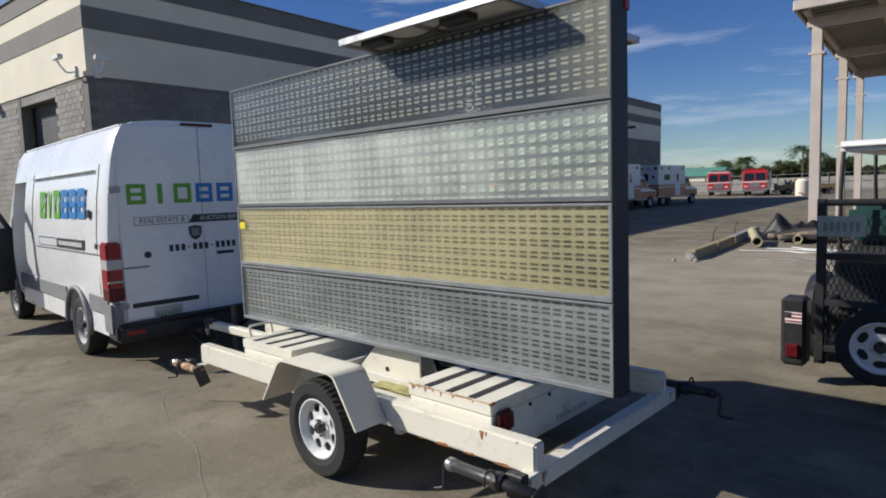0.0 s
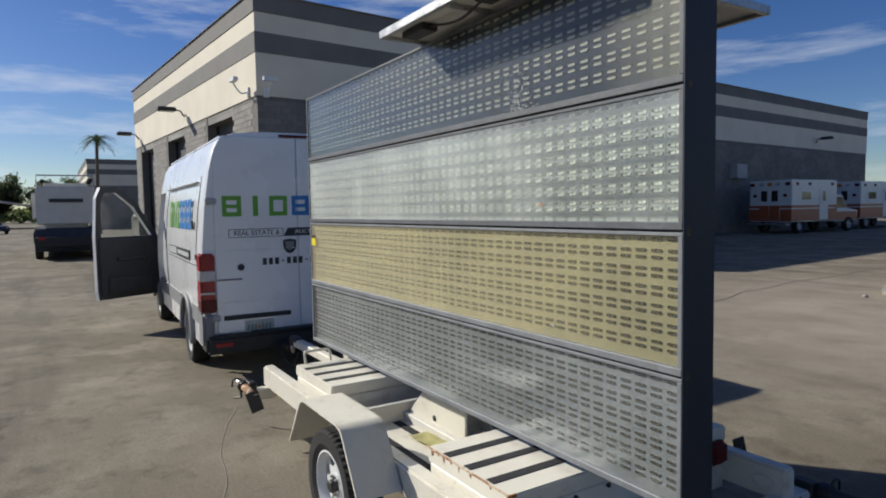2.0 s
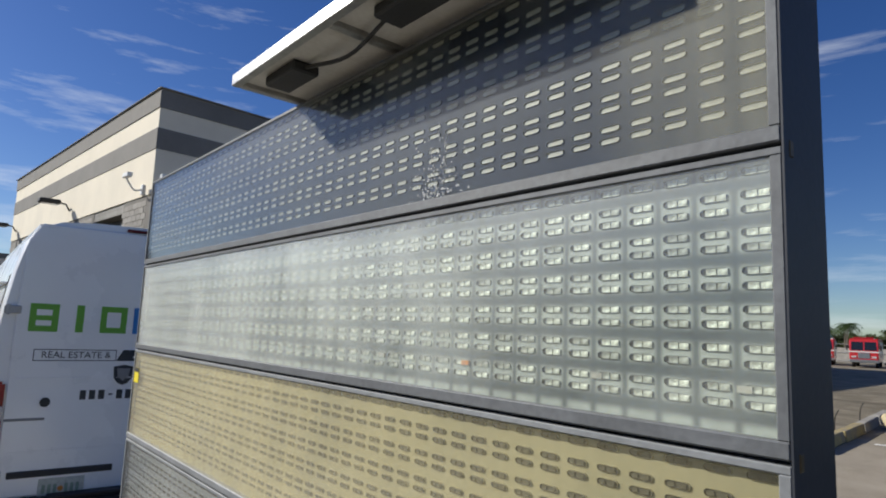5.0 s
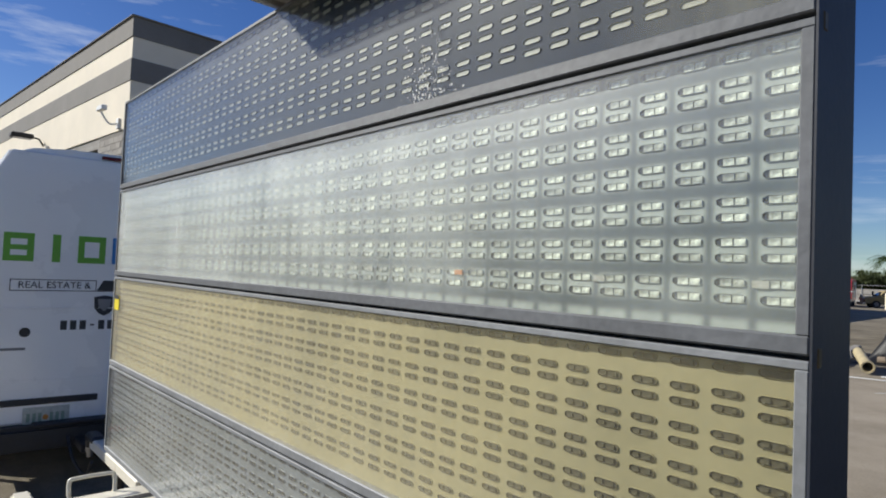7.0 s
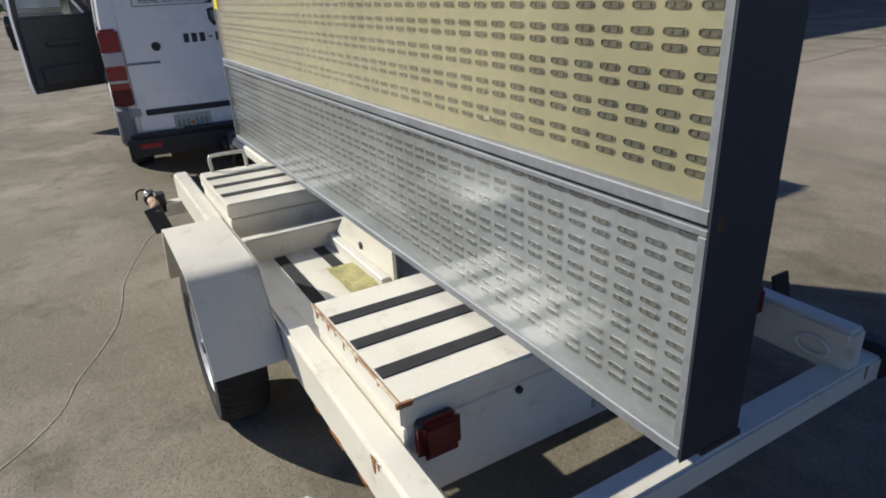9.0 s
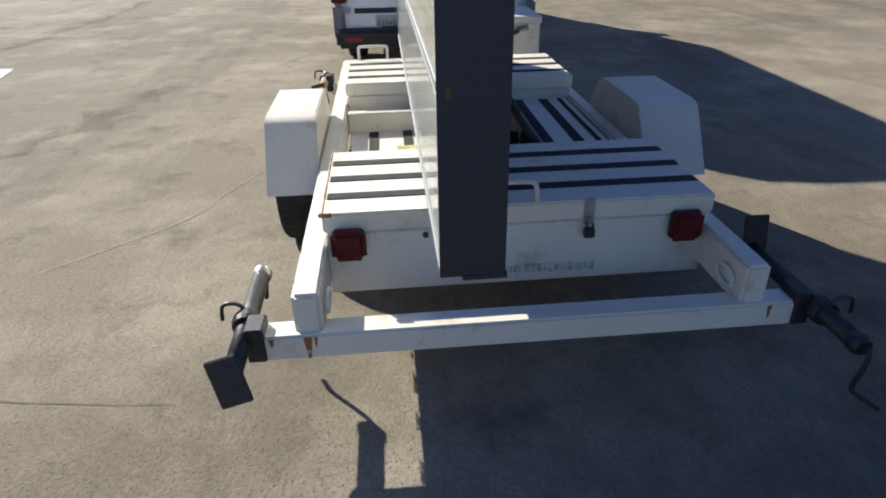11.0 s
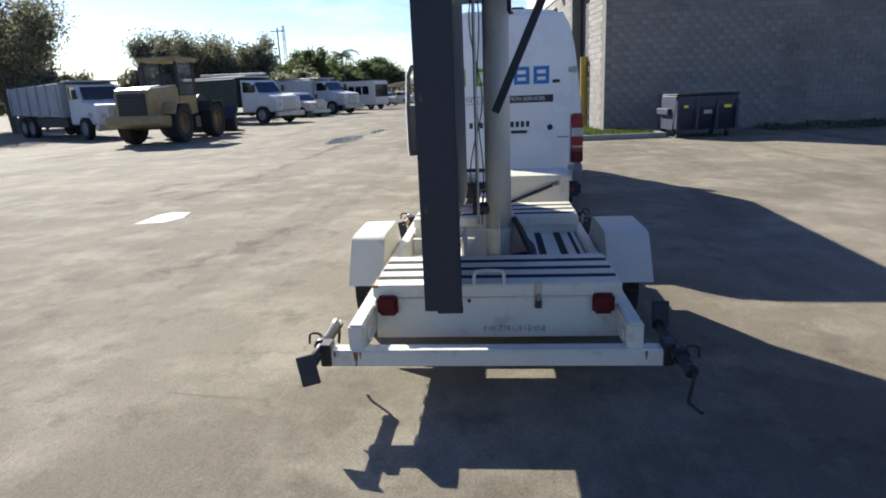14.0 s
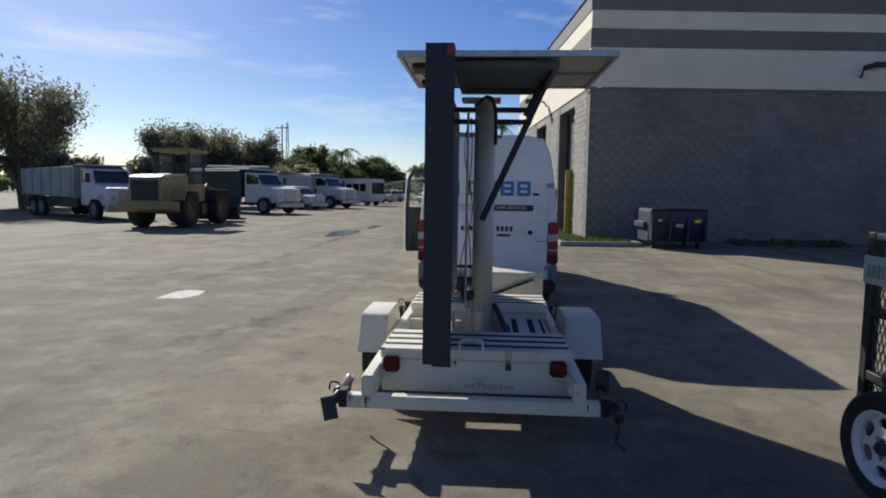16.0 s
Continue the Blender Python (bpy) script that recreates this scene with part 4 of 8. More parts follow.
# low mound of dead leaves against the wall
hb = B()
for _ in range(2600):
    x, y = rng.normal(-20.6, 0.35), rng.uniform(13.0, 17.0)
    z = max(0.02, 0.26 * math.exp(-((x + 20.8) / 0.5) ** 2) * (0.6 + 0.5 * noise.noise((x, y * 1.3, 0))) * rng.rand())
    a = rng.uniform(0, 6.28)
    e = Vector((math.cos(a), math.sin(a), rng.uniform(-.8, .8))) * 0.07
    f = Vector((-math.sin(a), math.cos(a), rng.uniform(-.8, .8))) * 0.04
    c = Vector((x, y, z + 0.03))
    hb.faces.new([hb.verts.new(c - e), hb.verts.new(c + f), hb.verts.new(c + e), hb.verts.new(c - f)])
fixtures.append(tagged(part("leaf_heap", hb, M_LEAF2), "low heap of dead branches and leaves by the wall", "leaves", kind="stuff"))
for ob in fixtures + [near_building, bed]:
    ob.matrix_basis = SQUARE @ ob.matrix_basis


# ---- message sign trailer ----
trailer = thing("message_sign_trailer", (-3.2, 3.3, 0), "cream road message sign trailer with a large upright matrix board", "trailer")
YL, YR = 2.635, 4.05                # sides of the boxes
# side rails, rear bumper, cross members
for y0, y1 in ((2.545, 2.635), (4.025, 4.11)):
    part("side_rail", box(B(), -5.22, -1.69, y0, y1, 0.31, 0.475, bevel=0.012, seg=2), M_CREAM, trailer)
for yy in (2.59, 4.065):
    s_ = -1 if yy < 3 else 1
    part("lift_ring", tube(B(), [(-1.80 + 0.055 * math.cos(a), yy - s_ * 0.052 + 0.004, 0.385 + 0.032 * math.sin(a)) for a in [k * 0.5236 for k in range(13)]], 0.008, 6), M_CREAM, trailer)
part("bumper", box(B(), -1.765, -1.67, 2.42, 4.235, 0.246, 0.338, bevel=0.008, seg=2), M_CREAM, trailer)
part("front_beam", box(B(), -5.215, -5.12, 2.43, 4.21, 0.22, 0.308, bevel=0.008), M_CREAM, trailer)
for x, z0, z1 in ((-3.75, 0.33, 0.46), (-2.80, 0.225, 0.313)):
    part("cross_member", box(B(), x - 0.03, x + 0.03, 2.64, 3.598, z0, z1, bevel=0.006), M_CREAM, trailer)
part("axle", cyl(B(), (-3.19, 2.44, 0.30), (-3.19, 4.20, 0.30), 0.035, 12), M_DARKSTEEL, trailer)
for y in (2.66, 3.94):
    ls = B()
    for k in range(4):
        tube(ls, [(-3.19 + s * (0.42 - 0.08 * k), y, 0.245 + 0.012 * k + 0.075 * s * s) for s in (-1, -0.6, -0.2, 0.2, 0.6, 1)], 0.009, 4)
    part("leaf_spring", ls, M_DARKSTEEL, trailer)
# deck between the boxes, with grip strips
part("deck", box(B(), -3.73, -2.765, 2.65, 4.01, 0.315, 0.345), M_CREAM, trailer)
for y in (2.79, 2.99):
    part("grip_strip", box(B(), -3.7, -2.80, y - 0.028, y + 0.028, 0.3445, 0.349), M_STRIP, trailer)
# raised half of the deck, level with the rail
raised = part("raised_deck", box(B(), -3.912, -2.69, 3.60, 4.015, 0.3455, 0.455, bevel=0.006), M_CREAM, trailer)
for y, w_ in ((3.70, 0.028), (3.86, 0.028), (3.965, 0.014)):
    part("grip_strip", box(B(), -3.88, -2.72, y - w_, y + w_, 0.4545, 0.459), M_STRIP, raised)
# tongue to the van
tg = B()
box(tg, -6.3, -5.15, 3.16, 3.24, 0.36, 0.44, bevel=0.01)
part("tongue", tg, M_CREAM, trailer)
cp = B()
spin(cp, [(0.0, 0.01), (0.0, 0.05), (0.05, 0.055), (0.09, 0.03), (0.09, 0.01)], (-6.36, 3.2, 0.36), (0, 0, 1), 16)
box(cp, -6.42, -6.2, 3.15, 3.25, 0.40, 0.46, bevel=0.02)
cyl(cp, (-6.0, 3.3, 0.1), (-6.0, 3.3, 0.62), 0.03, 12)
cyl(cp, (-6.0, 3.3, 0.62), (-6.0, 3.42, 0.62), 0.012, 8)
part("coupler", cp, M_DARKSTEEL, trailer, "oily steel coupler and jack")
for k, y in enumerate((3.1, 3.32)):
    part("safety_chain", tube(B(), spline([(-5.95, y, 0.36), (-6.2, y + 0.02, 0.2), (-6.5, y, 0.25), (-6.75, y, 0.4)]), 0.012, 6), M_DARKSTEEL, trailer)


def locker(x0, x1, handle_x):
    """A low steel locker with a lid that bears grip strips."""
    o = [(x0, 0.512), (x0, 0.365), (x0 + 0.16, 0.265), (x1, 0.265), (x1, 0.512)]
    body = part("locker", prism(B(), o, "y", YL, YR, bevel=0.006), M_CREAM, trailer)
    lid = part("locker_lid", box(B(), x0 - 0.006, x1 + 0.006, YL - 0.008, YR + 0.008, 0.516, 0.592, bevel=0.007, seg=2), M_CREAM, trailer)
    n = 3
    for k in range(n):
        x = x0 + (x1 - x0) * (k + 0.85) / (n + 0.7)
        part("grip_strip", box(B(), x - 0.026, x + 0.026, YL + 0.004, YR - 0.004, 0.591, 0.5955), M_STRIP, lid)
    hb_ = B()
    hx = handle_x
    tube(hb_, spline([(hx, 3.22, 0.585), (hx, 3.225, 0.65), (hx, 3.25, 0.667), (hx, 3.36, 0.667), (hx, 3.39, 0.65), (hx, 3.395, 0.585)], 4), 0.010, 8)
    part("lid_handle", hb_, M_CREAM, lid)
    return body, lid


rear_body, rear_lid = locker(-2.665, -2.03, -2.045)
front_lid = locker(-4.62, -3.92, -4.60)[1]
part("lid_handle", tube(B(), spline([(-4.61, 2.70, 0.585), (-4.63, 2.70, 0.665), (-4.63, 2.73, 0.68), (-4.63, 2.87, 0.68), (-4.63, 2.90, 0.665), (-4.61, 2.90, 0.585)], 4), 0.010, 8), M_CREAM, front_lid)
# rusted edges of the lids
for x0, x1 in ((-2.672, -2.023),):
    part("rust_edge", box(B(), x0, x1, YL - 0.0105, YL - 0.004, 0.583, 0.594, bevel=0.002), M_CREAM_RUST, rear_lid, "rusted lid edge")
# rust that has run down from the lid and along the rail
rr7 = random.Random(7)
for k in range(10):
    x = -2.66 + rr7.random() * 0.62
    h_, w_ = rr7.uniform(0.008, 0.032), rr7.uniform(0.003, 0.009)
    part("rust_streak", prism(B(), [(x - w_, 0.583), (x + w_, 0.584), (x + w_ * 0.3, 0.583 - h_), (x - w_ * 0.5, 0.583 - h_ * 0.8)], "y", YL - 0.0096, YL - 0.0078), M_RUSTRUN, rear_lid, "orange rust streak")
for x, h_, w_ in ((-2.03, 0.05, 0.014), (-2.0, 0.022, 0.006), (-1.80, 0.016, 0.005)):
    part("rust_streak", prism(B(), [(x - w_, 0.468), (x + w_, 0.468), (x + w_ * 0.4, 0.468 - h_), (x - w_ * 0.3, 0.468 - h_ * 0.9)], "y", 2.5432, 2.5445), M_RUSTRUN, trailer, "orange rust streak")
for k in range(14):
    x, w_ = -4.9 + k * 0.235 + rr7.uniform(-0.06, 0.06), rr7.uniform(0.02, 0.075)
    if not -3.75 < x < -2.75:
        part("rust_streak", prism(B(), [(x - w_, 0.3115), (x + w_, 0.3115), (x + w_ * 0.6, 0.3115 + w_ * 0.32), (x - w_ * 0.5, 0.3115 + w_ * 0.22)], "y", 2.5432, 2.5445), M_RUSTRUN, trailer, "orange rust streak")
part("rust_streak", box(B(), -2.0325, -2.0235, 2.6175, 2.6625, 0.58, 0.594), M_RUSTRUN, trailer, "orange rust streak")
for y, w_, h_ in ((2.585, 0.014, 0.085), (2.61, 0.006, 0.04), (2.47, 0.009, 0.03), (4.12, 0.008, 0.05)):
    part("rust_streak", prism(B(), [(y - w_, 0.331), (y + w_, 0.331), (y + w_ * 0.4, 0.331 - h_ * 0.9), (y - w_ * 0.3, 0.331 - h_)], "x", -1.6702, -1.6688), M_RUSTRUN, trailer, "orange rust streak")
# lock hasp and padlock, bolts, tail lamps
hs_ = B()
box(hs_, -2.028, -2.018, 3.565, 3.605, 0.50, 0.60, bevel=0.003)
box(hs_, -2.03, -1.99, 3.575, 3.595, 0.51, 0.53, bevel=0.003)
part("hasp", hs_, M_STEEL, rear_body)
pl = B()
box(pl, -2.012, -1.985, 3.565, 3.605, 0.455, 0.495, bevel=0.006)
tube(pl, spline([(-1.998, 3.572, 0.49), (-1.998, 3.575, 0.515), (-1.998, 3.585, 0.522), (-1.998, 3.595, 0.515), (-1.998, 3.598, 0.49)], 3), 0.004, 6)
part("padlock", pl, M_DARKSTEEL, rear_body)
for y, z in ((3.19, 0.495), (2.99, 0.49)):
    part("bolt", cyl(B(), (-2.034, y, z), (-2.02, y, z), 0.011, 10), M_DARKSTEEL, rear_body)
for y in (2.715, 3.95):
    tl = part("tail_lamp", box(B(), -2.03, -1.995, y - 0.056, y + 0.056, 0.425, 0.535, bevel=0.01), M_BLACKPLAIN, trailer)
    part("red_lens", box(B(), -2.018, -1.972, y - 0.062, y + 0.062, 0.419, 0.541, bevel=0.02, seg=3), M_TAILDARK, tl, "red plastic lens")
# faded plate of bars where the maker's name has worn off
wb = B()
rr_ = random.Random(3)
yb = 3.27
for k in range(15):
    w_ = rr_.uniform(0.012, 0.026)
    box(wb, -2.031, -2.0275, yb, yb + w_, 0.302 + rr_.uniform(0, 0.006), 0.334 + rr_.uniform(0, 0.01))
    yb += w_ + 0.006
part("faded_marking", wb, mat("faded_marking", (0.655, 0.63, 0.55), 0.7, var=0.3, scale=25), rear_body)


def fender(y0, y1):
    """Angular mudguard: flat top, sloping ends, skirt rolled in."""
    out = [(-3.80, 0.335), (-3.62, 0.60), (-3.585, 0.645), (-3.53, 0.664), (-3.03, 0.664), (-2.975, 0.65), (-2.955, 0.63), (-2.775, 0.352)]
    inner = [(-3.79, 0.335), (-3.60, 0.60), (-3.57, 0.636), (-3.53, 0.652), (-3.03, 0.652), (-2.985, 0.64), (-2.968, 0.622), (-2.79, 0.352)]
    bm = B()
    k = len(out)
    v = [[[bm.verts.new((p[0], y, p[1])) for p in line] for y in (y0, y1)] for line in (out, inner)]
    for i in range(k - 1):
        bm.faces.new((v[0][0][i], v[0][0][i + 1], v[0][1][i + 1], v[0][1][i]))
        bm.faces.new((v[1][0][i], v[1][1][i], v[1][1][i + 1], v[1][0][i + 1]))
        for s in (0, 1):
            bm.faces.new((v[0][s][i], v[1][s][i], v[1][s][i + 1], v[0][s][i + 1]))
    for i in (0, k - 1):
        bm.faces.new((v[0][0][i], v[0][1][i], v[1][1][i], v[1][0][i]))
    bmesh.ops.recalc_face_normals(bm, faces=bm.faces)
    # inner web against the rail
    yin = y1 if y1 < 3 else y0
    prism(bm, out, "y", yin - 0.004, yin + 0.004)
    return part("mudguard", bm, M_CREAM, trailer, smooth=True)


fender(2.295, 2.535)
fender(4.12, 4.42)
wheel(trailer, (-3.20, 2.40, 0.265), (0, -1, 0), 0.315, 0.19, 0.185, M_RIM, 96, holes=8, tread=48)
wheel(trailer, (-3.20, 4.26, 0.265), (0, 1, 0), 0.315, 0.19, 0.185, M_RIM, 96, holes=8, tread=48)


def corner_jack(x, y, out, x0, x1, body, hang):
    """A screw jack swung level on the end of a beam: bracket, tube from its crank end x0 to its foot end x1, foot plate, hook."""
    root = part("corner_jack", box(B(), x - 0.05, x + 0.05, y - 0.03 + out * 0.030, y + 0.03 + out * 0.030, 0.25, 0.375, bevel=0.006), M_BLACK, trailer)
    yj, z, s_ = y + out * 0.075, 0.325, 1 if x1 > x0 else -1
    part("jack_tube", cyl(B(), (x + x0, yj, z), (x + x1, yj, z - 0.006), 0.031, 18), body, root, smooth=True)
    part("jack_collar", spin(B(), [(-0.03, 0.033), (-0.03, 0.043), (-0.012, 0.048), (0.012, 0.048), (0.03, 0.043), (0.03, 0.033)], (x - s_ * 0.075, yj, z), (1, 0, 0), 18), M_BLACK, root)
    part("end_cap", spin(B(), [(0.0, 0.006), (0.0, 0.026), (0.014, 0.036), (0.04, 0.036), (0.05, 0.030)], (x + x0 - s_ * 0.014, yj, z), (s_, 0, 0), 18), M_STEEL if s_ > 0 else M_BLACK, root, "pale worn end cap" if s_ > 0 else "", smooth=True)
    m = pose(x + x1 + s_ * 0.006, yj + out * 0.012, z - 0.03 if s_ > 0 else z + 0.05, out * -14 if s_ > 0 else 0, -14, 0)
    part("foot_plate", box(B(), -0.006, 0.006, -0.050, 0.050, -0.080, 0.080, bevel=0.005, m=m), M_BLACK, root)
    part("pin_hook", tube(B(), spline([(x - 0.10 * s_, yj, z + 0.03), (x - 0.10 * s_, yj + out * 0.03, z + 0.06), (x - 0.10 * s_, yj + out * 0.075, z + 0.055), (x - 0.10 * s_, yj + out * 0.085, z)], 4), 0.007, 6), M_DARKSTEEL, root)
    e = Vector((x + x0, yj, z))
    part("crank", tube(B(), spline([e] + [e + Vector((-s_ * a, out * b, c)) for a, b, c in hang], 4), 0.009, 6), M_BLACK, root)
    return root


SWUNG = ((0.03, 0.0, 0.0), (0.04, 0.0, -0.03), (0.04, 0.01, -0.12), (0.05, 0.015, -0.14), (0.09, 0.03, -0.15))
HUNG = ((0.035, 0.0, 0.0), (0.045, -0.01, -0.05), (0.040, -0.02, -0.13), (0.06, -0.01, -0.145), (0.12, 0.02, -0.155))
corner_jack(-1.71, 2.45, -1, -0.40, 0.18, M_DARKSTEEL, SWUNG)
corner_jack(-1.71, 4.205, 1, 0.27, -0.37, M_BLACK, HUNG)
corner_jack(-5.17, 2.46, -1, -0.20, 0.30, M_CREAM_RUST, HUNG)
corner_jack(-5.17, 4.18, 1, -0.20, 0.30, M_CREAM_RUST, HUNG)

# mast with its gusseted foot
MX, MY = -3.40, 3.372
part("mast", cyl(B(), (MX, MY, 0.62), (MX, MY, 2.60), 0.098, 36, r1=0.096), M_MAST, trailer, smooth=True)
gb = B()
for dx, dy in ((1, 0), (-1, 0), (0, 1), (0, -1)):
    o = [(0.0, 0.34), (0.262, 0.34), (0.262, 0.37), (0.10, 0.78), (0.0, 0.78)]
    t_ = lay((MX, MY, 0), (dx, dy, 0), (0, 0, 1))
    k = [[gb.verts.new(t_ @ Vector((p[0], p[1], s))) for p in o] for s in (-0.006, 0.006)]
    gb.faces.new(k[0][::-1])
    gb.faces.new(k[1])
    for i in range(5):
        gb.faces.new((k[0][i], k[0][(i + 1) % 5], k[1][(i + 1) % 5], k[1][i]))
cyl(gb, (MX, MY, 0.34), (MX, MY, 0.60), 0.104, 28)
cyl(gb, (MX, MY, 0.60), (MX, MY, 0.63), 0.112, 28)
for s in (-1, 1):
    box(gb, MX - 0.33, MX + 0.33, MY + s * 0.30 - 0.02, MY + s * 0.30 + 0.02, 0.345, 0.40, bevel=0.004)
part("mast_foot", gb, M_MAST, trailer, "gusseted mast foot with rust streaks")
sh_ = B()
for s in (-1, 1):
    prism(sh_, [(MX - 0.36, 0.345), (MX + 0.36, 0.345), (MX + 0.36, 0.60), (MX - 0.10, 0.60)], "y", MY - 0.27 + s * 0.004 - 0.004, MY - 0.27 + s * 0.004 + 0.004)
part("mast_side_plate", sh_, M_CREAM, trailer)
part("plate_hole", cyl(B(), (MX + 0.02, MY - 0.283, 0.44), (MX + 0.02, MY - 0.277, 0.44), 0.018, 14), M_BLACKPLAIN, trailer)
part("winch", cyl(B(), (MX + 0.02, MY - 0.2, 0.78), (MX + 0.02, MY - 0.06, 0.78), 0.05, 16), M_DARKSTEEL, trailer)
cv = B()
bmesh.ops.create_grid(cv, x_segments=10, y_segments=10, size=0.5)
for v in cv.verts:
    v.co = Vector((-3.2 + v.co.x * 0.42, 3.05 + v.co.y * 0.26, 0.358 + 0.008 * noise.noise(v.co * 5) + 0.008 * (1 - abs(v.co.x) * 2)))
part("folded_canvas", cv, M_MOSS, trailer, "crumpled yellow canvas on the deck", smooth=True)
# cables coiled at the mast foot and up the mast
for k in range(5):
    rr = 0.16 + 0.015 * k
    part("cable_coil", tube(B(), [(MX + 0.28 + rr * math.cos(a * 0.2618) * 1.25, MY + 0.22 + rr * 0.8 * math.sin(a * 0.2618 + 0.1 * k), 0.36 + 0.012 * k + 0.012 * math.sin(a * 0.5 + k)) for a in range(25)], 0.011, 6), M_BLACKPLAIN, trailer)
for k, (dy, bow) in enumerate(((-0.13, -0.02), (-0.155, 0.05))):
    part("mast_cable", tube(B(), spline([(MX + 0.05, MY + dy, 0.66), (MX + 0.10, MY + dy - bow, 1.1), (MX + 0.09, MY + dy + bow, 1.6), (MX + 0.10, MY + dy - bow * 0.6, 2.1), (MX + 0.06, MY + dy, 2.45)], 6), 0.0045, 6), M_BLACKPLAIN, trailer)
for k in range(7):
    o_ = 0.036 * k
    part("cable", tube(B(), spline([(MX - 0.10 + o_ * 0.6, MY + 0.115, 0.70 - 0.01 * (k % 3)), (MX - 0.06 + o_, MY + 0.17, 0.60 + 0.012 * (k % 2)), (MX - 0.02 + o_ * 1.5, MY + 0.22, 0.51), (MX + 0.06 + o_ * 1.9, MY + 0.26, 0.47), (MX + 0.30 + o_ * 1.2, MY + 0.20, 0.44), (MX + 0.44 + o_, MY + 0.18, 0.38)], 5), 0.018, 7), M_BLACKPLAIN, trailer, smooth=True)
part("hoist_rod", cyl(B(), (MX + 0.12, MY - 0.155, 0.68), (MX + 0.12, MY - 0.155, 2.5), 0.012, 10), M_STEEL, trailer)
part("top_cable", tube(B(), spline([(MX + 0.1, MY - 0.1, 2.55), (MX + 0.14, MY + 0.02, 2.63), (MX + 0.14, MY + 0.09, 2.52), (MX + 0.11, MY + 0.10, 2.2)], 6), 0.016, 8), M_BLACKPLAIN, trailer)
mc = B()
box(mc, MX - 0.12, MX + 0.12, MY - 0.22, MY + 0.14, 2.60, 2.63, bevel=0.004)
part("mast_cap", mc, M_MAST, trailer)
for z in (2.42, 2.53):
    part("cross_arm", box(B(), MX - 0.03, MX + 0.03, 3.05, 3.80, z - 0.022, z + 0.022, bevel=0.004), M_CASE, trailer)
part("diagonal_brace", box(B(), -0.028, 0.028, -0.028, 0.028, 0, 1.42, bevel=0.004, m=Matrix.Translation((-3.0, 3.36, 1.52)) @ Matrix.Rotation(radians(-24), 4, "X")), M_CASE, trailer)
# battery box behind the front locker
bb_ = part("battery_box", box(B(), -5.62, -5.02, 3.42, 4.10, 0.31, 0.79, bevel=0.012, seg=2), M_CREAM, trailer)
part("battery_lid", box(B(), -5.63, -5.01, 3.41, 4.11, 0.74, 0.795, bevel=0.006), M_CREAM, bb_)
part("gas_strut", cyl(B(), (-4.98, 3.42, 0.50), (-4.96, 3.92, 0.70), 0.016, 10), M_BLACKPLAIN, bb_)
cyl_b = B()
cyl(cyl_b, (-5.01, 3.92, 0.70), (-4.96, 3.99, 0.72), 0.02, 8)
part("strut_mount", cyl_b, M_STEEL, bb_)

# solar panel over the board
SX0, SX1, SY0, SY1, SZ = -3.33, -1.96, 2.745, 4.30, 2.715
sf = B()
for d in ((SX0, SX1, SY0, SY0 + 0.03), (SX0, SX1, SY1 - 0.03, SY1), (SX0, SX0 + 0.03, SY0 + 0.03, SY1 - 0.03), (SX1 - 0.03, SX1, SY0 + 0.03, SY1 - 0.03), (SX0 + 0.66, SX0 + 0.69, SY0 + 0.03, SY1 - 0.03)):
    box(sf, *d, SZ, SZ + 0.045, bevel=0.003)
pan = part("solar_panel", sf, M_STEEL, trailer, "aluminium framed solar panel seen from below")
part("backsheet", box(B(), SX0 + 0.03, SX1 - 0.03, SY0 + 0.03, SY1 - 0.03, SZ + 0.020, SZ + 0.026), M_BACKSHEET, pan)
part("cells", box(B(), SX0 + 0.03, SX1 - 0.03, SY0 + 0.03, SY1 - 0.03, SZ + 0.0265, SZ + 0.034), M_CELL, pan)
for x, y in ((SX0 + 0.25, SY0 + 0.12), (SX0 + 0.95, SY0 + 0.12)):
    part("junction_box", box(B(), x - 0.11, x + 0.11, y - 0.05, y + 0.05, SZ - 0.02, SZ + 0.019, bevel=0.006), M_BLACKPLAIN, pan)
part("panel_lead", tube(B(), spline([(SX0 + 0.36, SY0 + 0.12, SZ), (SX0 + 0.6, SY0 + 0.14, SZ - 0.03), (SX0 + 0.84, SY0 + 0.12, SZ)], 5), 0.007, 6), M_BLACKPLAIN, pan)
tray = B()
box(tray, SX0 + 0.04, SX1 - 0.10, 3.15, 3.90, SZ - 0.012, SZ - 0.002)
for x in (SX0 + 0.04, SX1 - 0.16):
    box(tray, x, x + 0.06, 3.15, 3.90, SZ - 0.062, SZ - 0.012, bevel=0.004)
for y in (3.15, 3.86):
    box(tray, SX0 + 0.10, SX1 - 0.16, y, y + 0.04, SZ - 0.062, SZ - 0.012, bevel=0.004)
part("panel_tray", tray, M_ALUDARK, trailer, "dark steel tray under the solar panel")
part("tilt_arm", box(B(), -0.03, 0.03, -0.03, 0.03, 0, 0.30, bevel=0.006, m=Matrix.Translation((-2.93, 3.72, 2.42)) @ Matrix.Rotation(radians(-27), 4, "X")), M_CASE, trailer)

